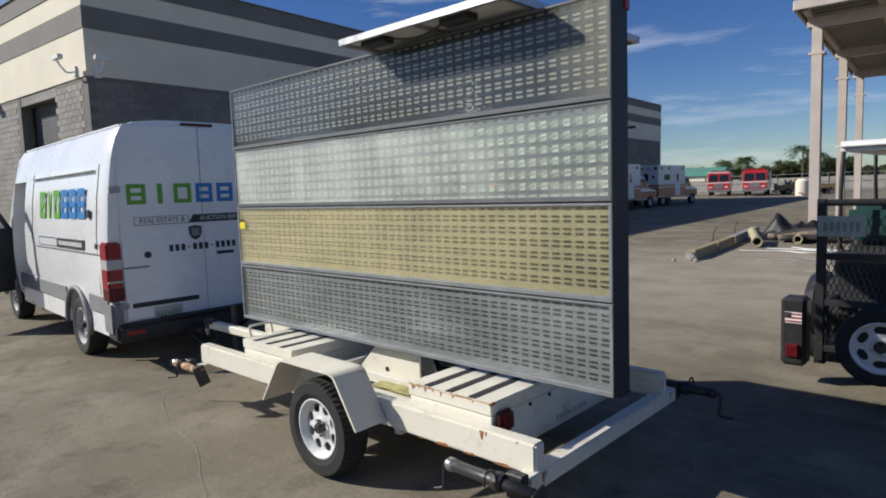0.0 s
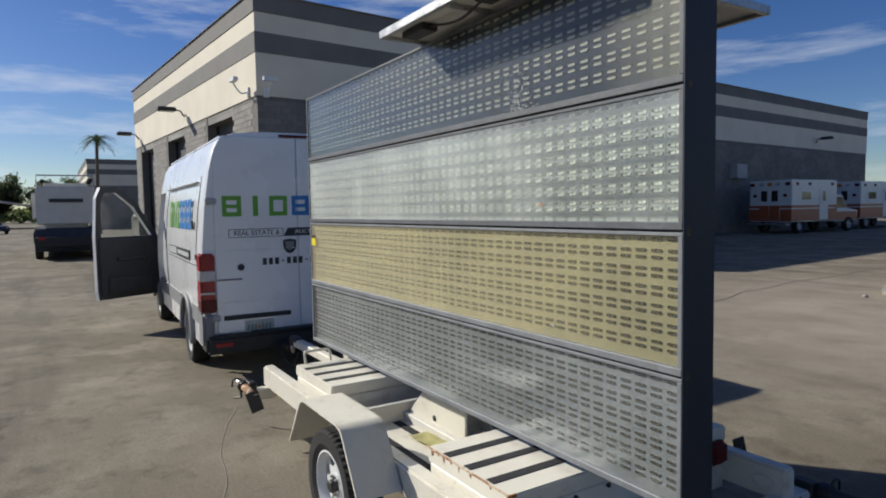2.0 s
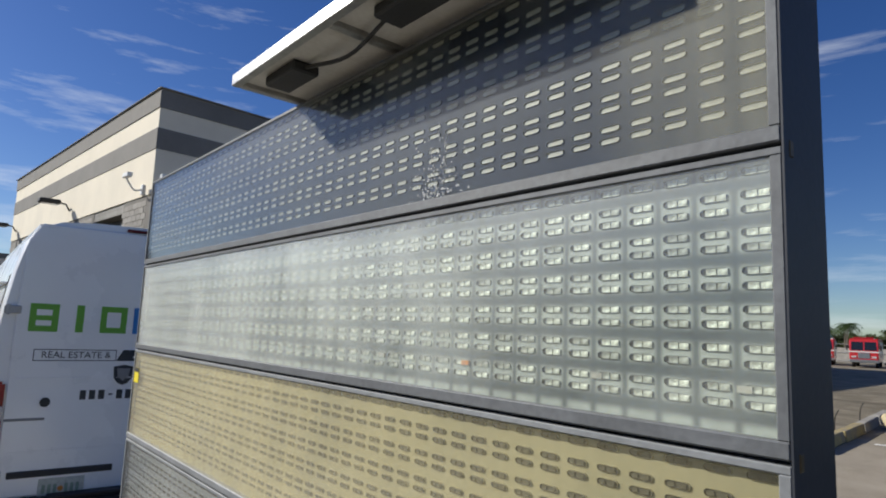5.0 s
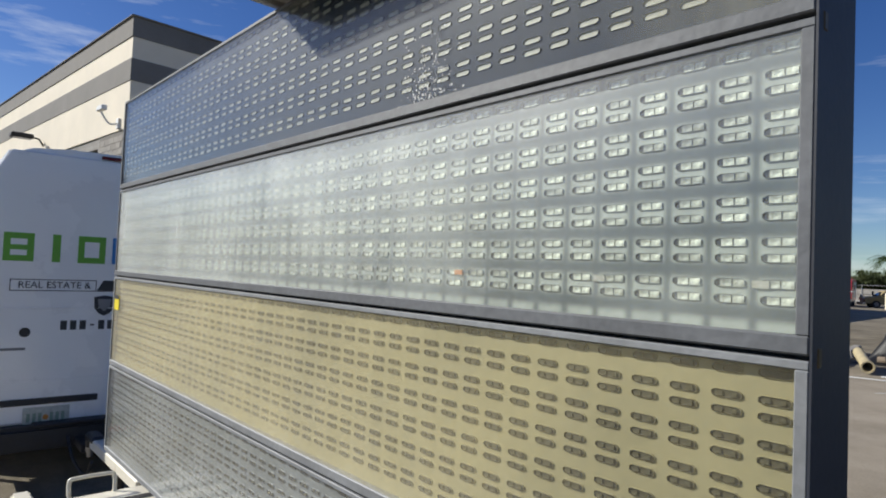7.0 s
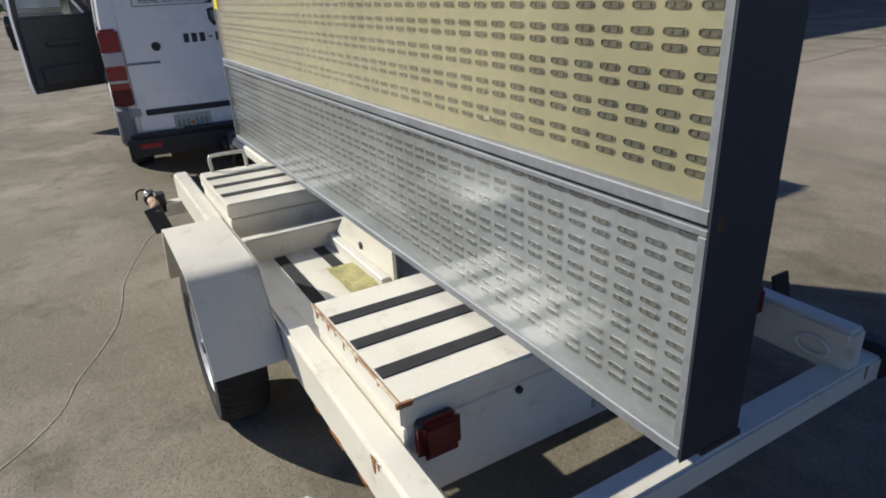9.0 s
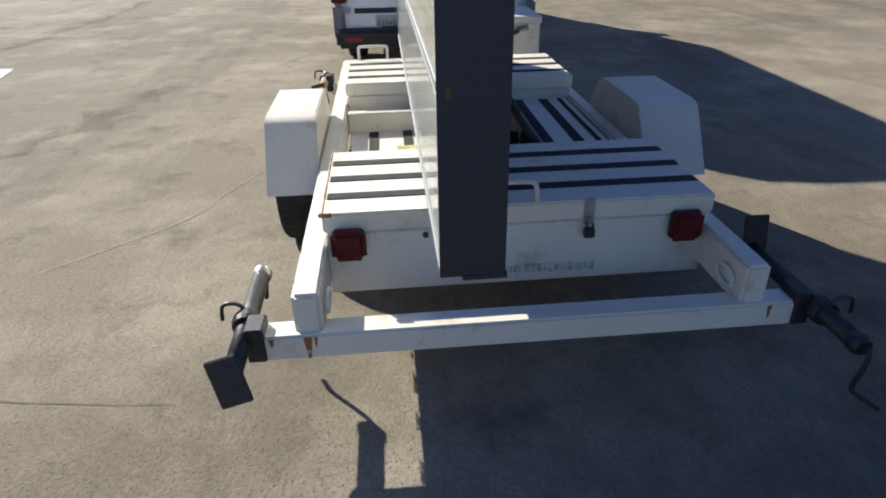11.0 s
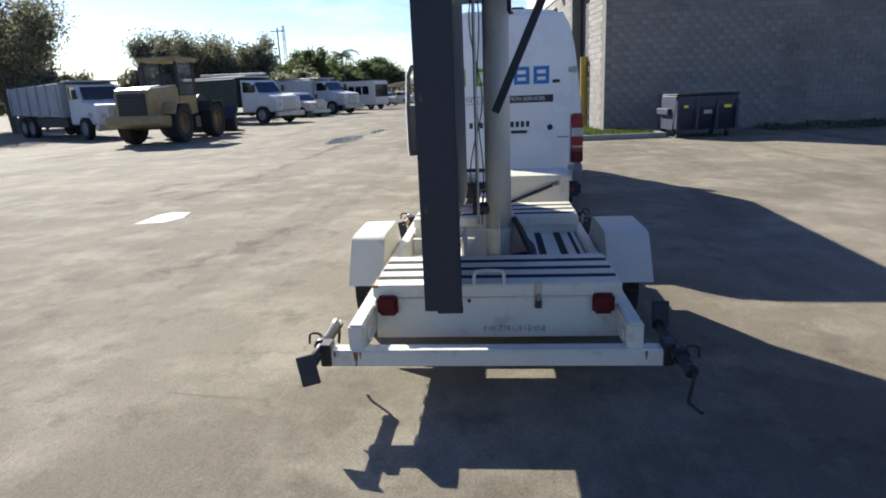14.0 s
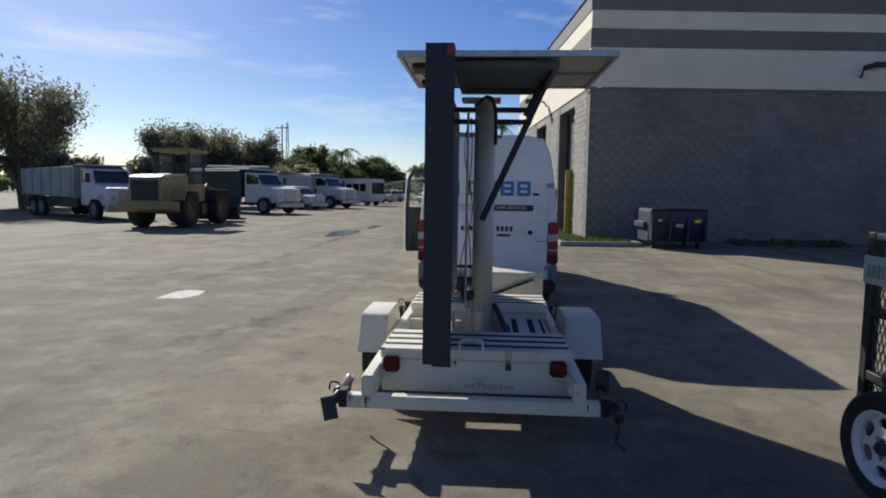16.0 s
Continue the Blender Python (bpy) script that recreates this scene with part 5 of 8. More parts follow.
# ---- the board: case and four lines ----
BX0, BX1, BF, BBK = -5.25, -1.50, 3.0, 3.18
THIN = 3.046                        # back of the sheet between the deep end post and the far end
LEVELS = [0.625, 1.13, 1.655, 2.17, 2.705]
part("case_back", box(B(), BX0, BX1 - 0.07, THIN - 0.008, THIN, LEVELS[0], LEVELS[4]), M_CASE, trailer, "dark navy sheet metal back")
part("case_end", box(B(), BX0, BX0 + 0.012, BF + 0.012, THIN - 0.008, LEVELS[0], LEVELS[4]), M_CASE, trailer, "dark navy sheet metal end")
part("end_plate", box(B(), BX1 - 0.0015, BX1 + 0.002, BF - 0.003, BBK - 0.006, LEVELS[0], LEVELS[4]), M_CASE, trailer, "dark navy end plate")
part("end_post", box(B(), BX1 - 0.07, BX1 - 0.002, BF + 0.036, BBK, LEVELS[0], LEVELS[4], bevel=0.004), M_CASE, trailer, "deep dark navy end post of the board")
for z in LEVELS:
    part("case_shelf", box(B(), BX0 + 0.012, BX1 - 0.072, BF + 0.03, THIN - 0.008, z if z < 2.5 else z - 0.012, z + 0.012 if z < 2.5 else z), M_CASE, trailer)
part("case_lip", box(B(), BX1 - 0.05, BX1 + 0.004, BF + 0.06, BBK + 0.004, LEVELS[0] - 0.012, LEVELS[0] + 0.002), M_CASE, trailer)
part("marker_lamp", box(B(), BX1 - 0.05, BX1 + 0.012, BBK - 0.045, BBK + 0.006, 2.63, 2.69, bevel=0.006), M_TAIL, trailer, "small red marker lamp")
for z in (1.12, 1.64, 2.15):
    part("latch", box(B(), BX1 - 0.004, BX1 + 0.004, BF + 0.018, BF + 0.034, z, z + 0.03, bevel=0.002), M_BRASS, trailer, "brass latch")
for z in (0.78, 2.30):
    part("mount_bar", box(B(), MX - 0.03, MX + 0.03, THIN, MY - 0.09, z - 0.02, z + 0.02, bevel=0.004), M_STEEL, trailer)


def slot_mesh(name, mats, lamps, rim=0.001, lw=0.0062, shift=0.0):
    """One lamp slot: a stadium rim, a sunk bed, and two lamps in it. Faces -y, centre at the origin."""
    bm = B()
    hw, hh = 0.0255, 0.0066
    def ring(grow, y):
        pts = []
        for cx, a0 in ((hw - hh, -90), (-(hw - hh), 90)):
            for k in range(4):
                a = radians(a0 + 60 * k)
                pts.append(bm.verts.new((cx + (hh + grow) * math.cos(a), y, (hh + grow) * math.sin(a))))
        return pts
    r0, r1, r2, r3 = ring(rim + 0.0003, 0.0022), ring(rim, -0.0006), ring(0.0, -0.0010), ring(-0.0008, 0.0020)
    k = len(r0)
    for a, b_, mi in ((r0, r1, 0), (r1, r2, 0), (r2, r3, 1)):
        for i in range(k):
            f = bm.faces.new((a[i], b_[i], b_[(i + 1) % k], a[(i + 1) % k]))
            f.material_index = mi
    bm.faces.new(r3[::-1]).material_index = 1
    if lamps:
        for cx in (-0.0115 + shift, 0.0115 + shift * 0.65):
            box(bm, cx - lw, cx + lw, -0.0008, 0.0018, -lw * 0.66, lw * 0.60, mi=2)
    bmesh.ops.recalc_face_normals(bm, faces=bm.faces)
    me = bpy.data.meshes.new(name)
    bm.to_mesh(me)
    bm.free()
    for m in mats:
        me.materials.append(m)
    return me


def joined(name, mesh, places, parent, label):
    """Many copies of a small mesh in one part."""
    n = len(mesh.vertices)
    co = np.empty(n * 3)
    mesh.vertices.foreach_get("co", co)
    co = co.reshape(-1, 3)
    faces = [tuple(p.vertices) for p in mesh.polygons]
    mis = [p.material_index for p in mesh.polygons]
    allv = np.concatenate([co + np.array(p) for p in places])
    allf = [tuple(v + k * n for v in f) for k in range(len(places)) for f in faces]
    me = bpy.data.meshes.new(name)
    me.from_pydata(allv.tolist(), [], allf)
    me.polygons.foreach_set("material_index", mis * len(places))
    for m in mesh.materials:
        me.materials.append(m)
    ob = new(name, me)
    ob.parent = parent
    return tagged(ob, label, kind="stuff")


LINES = [
    (M_PLATE4, M_COVER4, (M_PLATE4, M_SLOTDARK, M_LAMPDIM), True, "pale grey sign line with dark lamp slots behind scratched plastic"),
    (M_PLATE3, M_COVER3, (M_PLATE3, M_SLOTBROWN, M_LAMPDIM), True, "khaki yellow sign line with rows of dark lamp slots"),
    (M_PLATE2, M_COVER2, (M_HOUSING, M_SLOTGREY, M_LAMP), True, "grey-green sign line with pale lamp slots behind milky plastic"),
    (M_PLATE1, M_COVER1, (M_PLATE1, M_SLOTPALE, M_LAMP), False, "dark sign line with rows of pale slots"),
]
COLS, PITCH = 50, 0.0742
slot_jobs = []
for k, (plate_m, cover_m, slot_m, lamps, lab) in enumerate(LINES):
    z0, z1 = LEVELS[k] + 0.004, LEVELS[k + 1] - 0.004
    fr_ = B()
    side, low, top = 0.022, 0.029, 0.014
    box(fr_, BX0 + 0.002, BX1 - 0.002, BF - 0.004, BF + 0.035, z0, z0 + low, bevel=0.003)
    box(fr_, BX0 + 0.002, BX1 - 0.002, BF - 0.002, BF + 0.035, z1 - top, z1, bevel=0.002)
    box(fr_, BX0 + 0.002, BX0 + side, BF - 0.003, BF + 0.035, z0 + low, z1 - top, bevel=0.002)
    box(fr_, BX1 - side, BX1 - 0.002, BF - 0.003, BF + 0.035, z0 + low, z1 - top, bevel=0.002)
    line = part("sign_line", fr_, M_ALUDARK if k > 1 else M_ALU, trailer, lab)
    part("back_plate", box(B(), BX0 + 0.02, BX1 - 0.02, BF + 0.022, BF + 0.028, z0 + 0.01, z1 - 0.006), plate_m, line)
    cov = part("cover", box(B(), BX0 + side, BX1 - side, BF + 0.002, BF + 0.0045, z0 + low, z1 - top), cover_m, line, "weathered clear plastic cover")
    cov.visible_shadow = False
    me = slot_mesh("lamp_slot", slot_m, lamps, 0.0006 if k == 2 else 0.0004, 0.0093 if k == 2 else 0.0052, 0.0060 if k == 2 else 0.0)
    zt = z1 - top - 0.014
    near_, rest = [], []
    for r in range(7):
        for s in (0, 1):
            if r == 0 and s == 0:
                continue
            z = zt - r * (z1 - z0 - 0.055) / 6.75 - (0.0 if s else -0.026)
            for c in range(COLS):
                p = (BX1 - 0.056 - c * PITCH, BF + 0.0198, z)
                (near_ if c < 17 else rest).append(p)
    slot_jobs.append((me, near_, rest, line))
    # maker's dabs: small pale and orange inspection labels in the line
    if k in (1, 2):
        for cx, cz, mm in ((-1.58, 0.19, M_SLOTPALE), (-1.88, 0.19, M_SLOTPALE), (-2.28, 0.19, M_ORANGE), (-2.65, 0.19, M_SLOTPALE)) if k == 2 else ((-2.2, 0.17, M_SLOTPALE),):
            part("small_label", box(B(), cx - 0.013, cx + 0.013, BF + 0.017, BF + 0.0215, z0 + cz - 0.094, z0 + cz - 0.082), mm, line)
part("warning_sticker", box(B(), BX0 + 0.03, BX0 + 0.12, BF - 0.0005, BF + 0.0015, 1.46, 1.545), M_YELLOW, trailer, "yellow warning sticker")
part("sticker_heading", box(B(), BX0 + 0.03, BX0 + 0.12, BF - 0.002, BF - 0.0006, 1.522, 1.545), M_INK, trailer)
# dried splashes on the top cover
sp = B()
r9 = random.Random(9)
for _ in range(170):
    x, z = r9.gauss(-2.41, 0.055), 2.20 + abs(r9.gauss(0, 0.085))
    if z > 2.46:
        continue
    w_, h_ = r9.uniform(0.0005, 0.0017), r9.uniform(0.001, 0.006)
    m = Matrix.Translation((x, BF + 0.001, z)) @ Matrix.Rotation(r9.uniform(-0.6, 0.6), 4, "Y")
    box(sp, -w_, w_, -0.0006, 0.0008, 0, h_, m=m)
for k in range(7):
    x, z = -2.41 + r9.uniform(-0.05, 0.05), 2.42 - 0.035 * k
    run = [(x + 0.006 * math.sin(2.1 * j + k), BF + 0.0008, z - 0.014 * j) for j in range(r9.randint(3, 6))]
    tube(sp, run, 0.0011, 4)
part("dried_splash", sp, M_PAPER, trailer, "dried white splashes on the cover", kind="stuff")
trailer.matrix_basis = Matrix.Translation((-3.2, 3.3, 0.05))


# ---- the van ----
van = thing("panel_van", (-9.8, 3.45, 0), "white panel van with green and blue lettering, front door open", "van")
VC, VR = 3.42, -7.12        # middle line, rear face


def van_section(x):
    """Half-profile of the van body at x: (half width, height) from sill to roof."""
    d = VR - x                                       # metres ahead of the rear
    top = 2.66 if d < 4.25 else 2.66 - (d - 4.25) * 0.98 if d < 5.35 else max(0.95, 1.58 - (d - 5.35) * 0.55)
    w = 1.0 if d < 4.6 else 1.0 - 0.16 * ((d - 4.6) / 1.3) ** 2
    tight = 0.985 if d < 0.02 else 1.0
    base = [(0.93, 0.40), (0.985, 0.50), (1.02, 0.80), (1.03, 1.15), (1.02, 1.45), (0.985, 1.85), (0.93, 2.22), (0.875, 2.45), (0.80, 2.57), (0.66, 2.63), (0.40, 2.655), (0.0, 2.66)]
    k = (top - 0.40) / 2.26
    return [(hw * w * tight, 0.40 + (z - 0.40) * (k if k < 1 else 1)) for hw, z in base]


vb = B()
stations = [VR, VR - 0.03, VR - 0.25, VR - 1.0, VR - 2.0, VR - 3.0, VR - 4.0, VR - 4.25, VR - 4.6, VR - 5.0, VR - 5.35, VR - 5.6, VR - 5.78, VR - 5.86]
rows = []
for x in stations:
    half = van_section(x)
    prof = [(-a, z) for a, z in half] + [(a, z) for a, z in half[-2::-1]]
    rows.append([vb.verts.new((x, VC + y, z)) for y, z in prof])
for a, c in zip(rows, rows[1:]):
    k = len(a)
    for i in range(k):
        vb.faces.new((a[i], a[(i + 1) % k], c[(i + 1) % k], c[i]))
vb.faces.new(rows[0])
vb.faces.new(rows[-1][::-1])
bmesh.ops.recalc_face_normals(vb, faces=vb.faces)
vbody = part("body", vb, M_VAN, van, smooth=True)
# wheel arches cut out of the body
WX = (-8.36, -11.90)
cut = B()
for x in WX:
    for s in (-1, 1):
        cyl(cut, (x, VC + s * 0.72, 0.36), (x, VC + s * 1.2, 0.36), 0.43, 40)
# the driver's door opening
box(cut, -11.47, -10.68, VC - 1.2, VC - 0.2, 0.52, 2.12)
cme = bpy.data.meshes.new("cutter")
bmesh.ops.recalc_face_normals(cut, faces=cut.faces)
cut.to_mesh(cme)
cut.free()
cob = bpy.data.objects.new("cutter", cme)
scene.collection.objects.link(cob)
bo = vbody.modifiers.new("cut", "BOOLEAN")
bo.object, bo.operation, bo.solver = cob, "DIFFERENCE", "EXACT"
bo.use_self = True
dg = bpy.context.evaluated_depsgraph_get()
dg.update()
cutbody = bpy.data.meshes.new_from_object(vbody.evaluated_get(dg))
vbody.modifiers.remove(bo)
vbody.data = cutbody
cutbody.materials.clear()
cutbody.materials.append(M_VAN)
bpy.data.objects.remove(cob)
for x in WX:
    for s in (-1, 1):
        wheel(van, (x, VC + s * 0.90, 0.345), (0, s, 0), 0.345, 0.22, 0.21, M_TRUCKGREY, 40, holes=6)
        ar = B()
        pts = [(x + 0.445 * math.cos(radians(a)), VC + s * 1.025, 0.37 + 0.445 * math.sin(radians(a))) for a in range(-8, 190, 9)]
        tube(ar, pts, 0.032, 6)
        part("arch_trim", ar, M_VANGREY, van, smooth=True)
# lower side cladding and rear bumper
for s in (-1, 1):
    for x0, x1 in ((-7.86, -7.20), (-11.18, -8.75)):
        part("side_cladding", box(B(), x0, x1, VC + s * 1.01 - 0.02, VC + s * 1.01 + 0.025, 0.60, 0.80, bevel=0.012), M_VANGREY, van)
        part("sill", box(B(), x0, x1, VC + s * 0.985 - 0.02, VC + s * 0.985 + 0.012, 0.36, 0.595, bevel=0.01), M_VAN, van)
bp_ = B()
box(bp_, -7.32, -7.00, VC - 1.02, VC + 1.02, 0.33, 0.52, bevel=0.035, seg=2)
part("rear_bumper", bp_, M_BLACKPLAIN, van, smooth=False)
part("bumper_step", box(B(), -7.12, -6.985, VC - 0.55, VC + 0.55, 0.515, 0.535, bevel=0.006), M_BLACKPLAIN, van)
for s in (-1, 1):
    part("bumper_corner", box(B(), -7.35, -7.06, VC + s * 0.98 - 0.06, VC + s * 0.98 + 0.06, 0.40, 0.76, bevel=0.03, seg=2), M_VANGREY, van)
    part("reflector", box(B(), -7.005, -6.992, VC + s * 0.84 - 0.09, VC + s * 0.84 + 0.09, 0.405, 0.45, bevel=0.004), M_TAIL, van)
    tl = part("tail_lamp", box(B(), -7.30, -7.085, VC + s * 0.97 - 0.075, VC + s * 0.97 + 0.075, 0.76, 1.38, bevel=0.02, seg=2), M_TAIL, van)
    part("reverse_lens", box(B(), -7.28, -7.078, VC + s * 0.97 - 0.078, VC + s * 0.97 + 0.078, 1.09, 1.20, bevel=0.008), M_LENSWHITE, tl)
    part("dark_lens", box(B(), -7.28, -7.079, VC + s * 0.97 - 0.077, VC + s * 0.97 + 0.077, 0.77, 0.90, bevel=0.008), M_TAILDARK, tl)
    for z in (0.955,):
        part("lens_stripe", box(B(), -7.28, -7.076, VC + s * 0.97 - 0.074, VC + s * 0.97 + 0.074, z, z + 0.02), M_LENSWHITE, tl)
part("hitch", box(B(), -7.15, -6.72, 3.15, 3.25, 0.35, 0.41, bevel=0.006), M_BLACK, van)
part("hitch_ball", spin(B(), [(0, 0.02), (0.03, 0.022), (0.05, 0.03), (0.075, 0.03), (0.095, 0.01)], (-6.68, 3.2, 0.33), (0, 0, 1), 16), M_STEEL, van, smooth=True)
# rear doors: two pressed leaves, proud of the body
XR = VR
for s, nm in ((-1, "rear_door"), (1, "rear_door")):
    bm = B()
    y0, y1 = (VC - 0.885, VC - 0.004) if s < 0 else (VC + 0.004, VC + 0.885)
    o = [(y0, 0.53), (y1, 0.53), (y1, 2.60), (y0 + 0.10, 2.60), (y0 + 0.02, 2.45), (y0, 1.9)] if s < 0 else [(y0, 0.53), (y1, 0.53), (y1, 1.9), (y1 - 0.02, 2.45), (y1 - 0.10, 2.60), (y0, 2.60)]
    prism(bm, o, "x", XR - 0.02, XR + 0.022, bevel=0.008)
    rd = part(nm, bm, M_VAN, van)
    # pressed line across the leaf
    part("pressed_line", box(B(), XR + 0.0215, XR + 0.0265, y0 + 0.05, y1 - 0.03, 1.395, 1.41, bevel=0.002), M_VAN, rd)
    part("lower_line", box(B(), XR + 0.0215, XR + 0.0255, y0 + 0.05, y1 - 0.03, 0.85, 0.862, bevel=0.002), M_VAN, rd)
    yo = VC + s * 0.91
    for z in (0.70, 1.92):
        hg = B()
        box(hg, XR - 0.01, XR + 0.035, yo - 0.055, yo + 0.055, z - 0.03, z + 0.03, bevel=0.006)
        cyl(hg, (XR + 0.03, yo + s * 0.03, z - 0.04), (XR + 0.03, yo + s * 0.03, z + 0.04), 0.012, 8)
        part("hinge", hg, M_TRUCKGREY, rd)
    part("round_cap", cyl(B(), (XR + 0.018, VC + s * 0.63, 1.22), (XR + 0.03, VC + s * 0.63, 1.22), 0.036, 20), M_BLACKPLAIN, rd)
hd = B()
box(hd, XR + 0.018, XR + 0.05, VC + 0.13, VC + 0.34, 1.155, 1.19, bevel=0.010, seg=2)
part("door_handle", hd, M_BLACKPLAIN, van)
part("rear_badge", box(B(), XR + 0.020, XR + 0.026, VC - 0.88, VC - 0.62, 1.085, 1.105, bevel=0.002), M_VANGREY, van)
part("rear_badge", box(B(), XR + 0.020, XR + 0.026, VC + 0.72, VC + 0.86, 1.085, 1.10, bevel=0.002), M_VANGREY, van)
part("trim_strip", box(B(), XR + 0.018, XR + 0.034, VC - 0.82, VC - 0.11, 0.665, 0.715, bevel=0.005), M_BLACKPLAIN, van)
np_ = part("number_plate", box(B(), XR + 0.018, XR + 0.027, VC - 0.61, VC - 0.30, 0.50, 0.645, bevel=0.003), M_PLATE, van)
for k in range(7):
    if k != 3:
        part("plate_bar", box(B(), XR + 0.0265, XR + 0.029, VC - 0.585 + k * 0.038, VC - 0.562 + k * 0.038, 0.535, 0.60), M_PLATEGREEN, np_)
part("plate_emblem", cyl(B(), (XR + 0.026, VC - 0.46, 0.565), (XR + 0.0285, VC - 0.46, 0.565), 0.02, 12), M_ORANGE, np_)
part("high_stop_lamp", box(B(), XR + 0.005, XR + 0.03, VC - 0.18, VC + 0.18, 2.61, 2.635, bevel=0.004), M_TAILDARK, van)
part("roof_lamp", box(B(), -8.0, -7.86, VC + 0.04, VC + 0.22, 2.66, 2.70, bevel=0.012), M_ORANGE, van)
part("rain_gutter", box(B(), -11.2, -7.16, VC - 0.80, VC - 0.785, 2.58, 2.60, bevel=0.002), M_VAN, van)


def frame_shape(bm, x0, x1, z0, z1, t, m):
    """A hollow rounded block, the plain stand-in for one big sign letter."""
    for d in ((x0, x1, z0, z0 + t), (x0, x1, z1 - t, z1), (x0, x0 + t, z0 + t, z1 - t), (x1 - t, x1, z0 + t, z1 - t)):
        box(bm, d[0], d[1], d[2], d[3], 0, 0.0016, m=m)


def letter_blocks(m, width, height, gap=0.05):
    """Six plain blocks, three green and three blue."""
    w = (width - 5 * gap) / 6
    for k in range(6):
        bm = B()
        x = k * (w + gap)
        if k == 1:
            box(bm, x + w * 0.36, x + w * 0.64, 0, height, 0, 0.0016, m=m)
        else:
            frame_shape(bm, x, x + w, 0, height, height * 0.21, m)
            if k in (0, 3, 4, 5):
                box(bm, x + height * 0.21, x + w - height * 0.21, height * 0.40, height * 0.58, 0, 0.0016, m=m)
        part("lettering_shape", bm, M_GREEN if k < 3 else M_BLUE, van)


rear_lay = lay((XR + 0.0235, VC - 0.80, 1.76), (0, 1, 0), (0, 0, 1))
letter_blocks(rear_lay, 1.42, 0.215)
part("small_tag", box(B(), XR + 0.022, XR + 0.025, VC + 0.66, VC + 0.75, 1.765, 1.805), M_INK, van)
# strap line under the lettering
bn = B()
prism(bn, [(VC - 0.165, 1.535), (VC + 0.67, 1.535), (VC + 0.67, 1.625), (VC - 0.115, 1.625)], "x", XR + 0.0225, XR + 0.0245)
part("dark_banner", bn, M_INK, van)
ol = B()
frame_shape(ol, 0, 0.58, 0, 0.09, 0.006, lay((XR + 0.0225, VC - 0.745, 1.535), (0, 1, 0), (0, 0, 1)))
part("banner_outline", ol, M_INK, van)
words("REAL ESTATE &", 0.072, lay((XR + 0.0245, VC - 0.45, 1.58), (0, 1, 0), (0, 0, 1)), M_INK, van, "rear_lettering")
words("AUCTION SERVICES", 0.068, lay((XR + 0.0265, VC + 0.265, 1.58), (0, 1, 0), (0, 0, 1)), M_PAPER, van, "rear_lettering")
part("shield", prism(B(), [(VC - 0.175, 1.49), (VC - 0.10, 1.505), (VC - 0.025, 1.49), (VC - 0.03, 1.40), (VC - 0.06, 1.36), (VC - 0.10, 1.34), (VC - 0.14, 1.36), (VC - 0.17, 1.40)], "x", XR + 0.0225, XR + 0.0265), M_INK, van, "dark shield badge")
part("shield_inner", prism(B(), [(VC - 0.15, 1.475), (VC - 0.05, 1.475), (VC - 0.06, 1.41), (VC - 0.10, 1.375), (VC - 0.14, 1.41)], "x", XR + 0.0265, XR + 0.028), M_VANGREY, van)
ph = B()
for k in range(12):
    y = VC - 0.40 + k * 0.066
    if k in (3, 7):
        box(ph, XR + 0.0225, XR + 0.0245, y + 0.008, y + 0.038, 1.262, 1.275)
    else:
        box(ph, XR + 0.0225, XR + 0.0245, y, y + 0.044, 1.232, 1.305)
part("number_bars", ph, M_INK, van, "row of plain dark bars")
# left side lettering shapes and banner
letter_blocks(lay((-9.75, VC - 1.016, 1.62), (1, 0, 0), (0, 0.065, 0.998)), 1.95, 0.34, 0.06)
part("small_tag", box(B(), -7.70, -7.60, VC - 1.030, VC - 1.015, 1.63, 1.72), M_INK, van)
part("dark_banner", box(B(), -8.95, -7.85, VC - 1.037, VC - 1.022, 1.27, 1.38), M_INK, van)
for k in range(14):
    part("banner_bar", box(B(), -8.86 + k * 0.068, -8.82 + k * 0.068, VC - 1.0385, VC - 1.0365, 1.30, 1.35), M_PAPER, van)
ol = B()
frame_shape(ol, 0, 0.85, 0, 0.11, 0.008, lay((-9.85, VC - 1.031, 1.27), (1, 0, 0), (0, 0, 1)))
part("banner_outline", ol, M_INK, van)
# raised window field, seams and fuel cap on the side
for s in (-1, 1):
    part("side_panel", box(B(), -10.2, -7.55, VC + s * 0.965 - 0.025, VC + s * 0.965 + 0.025, 2.13, 2.145, bevel=0.004), M_VAN, van)
    part("slide_rail", box(B(), -10.0, -7.3, VC + s * 1.025 - 0.014, VC + s * 1.025 + 0.012, 1.235, 1.255, bevel=0.003), M_VANGREY, van)
    for x in (-7.42, -10.22):
        sm = B()
        for za, zb in ((0.82, 1.45), (1.45, 1.85), (1.85, 2.2)):
            wa, wb_ = [{0.82: 1.0225, 1.45: 1.0225, 1.85: 0.9875, 2.2: 0.9345}[q] for q in (za, zb)]
            tube(sm, [(x, VC + s * wa, za), (x, VC + s * wb_, zb)], 0.005, 5)
        part("panel_seam", sm, M_SEAM, van)
part("side_marker", box(B(), -7.48, -7.40, VC - 1.035, VC - 1.02, 1.30, 1.36, bevel=0.004), M_BLACKPLAIN, van)
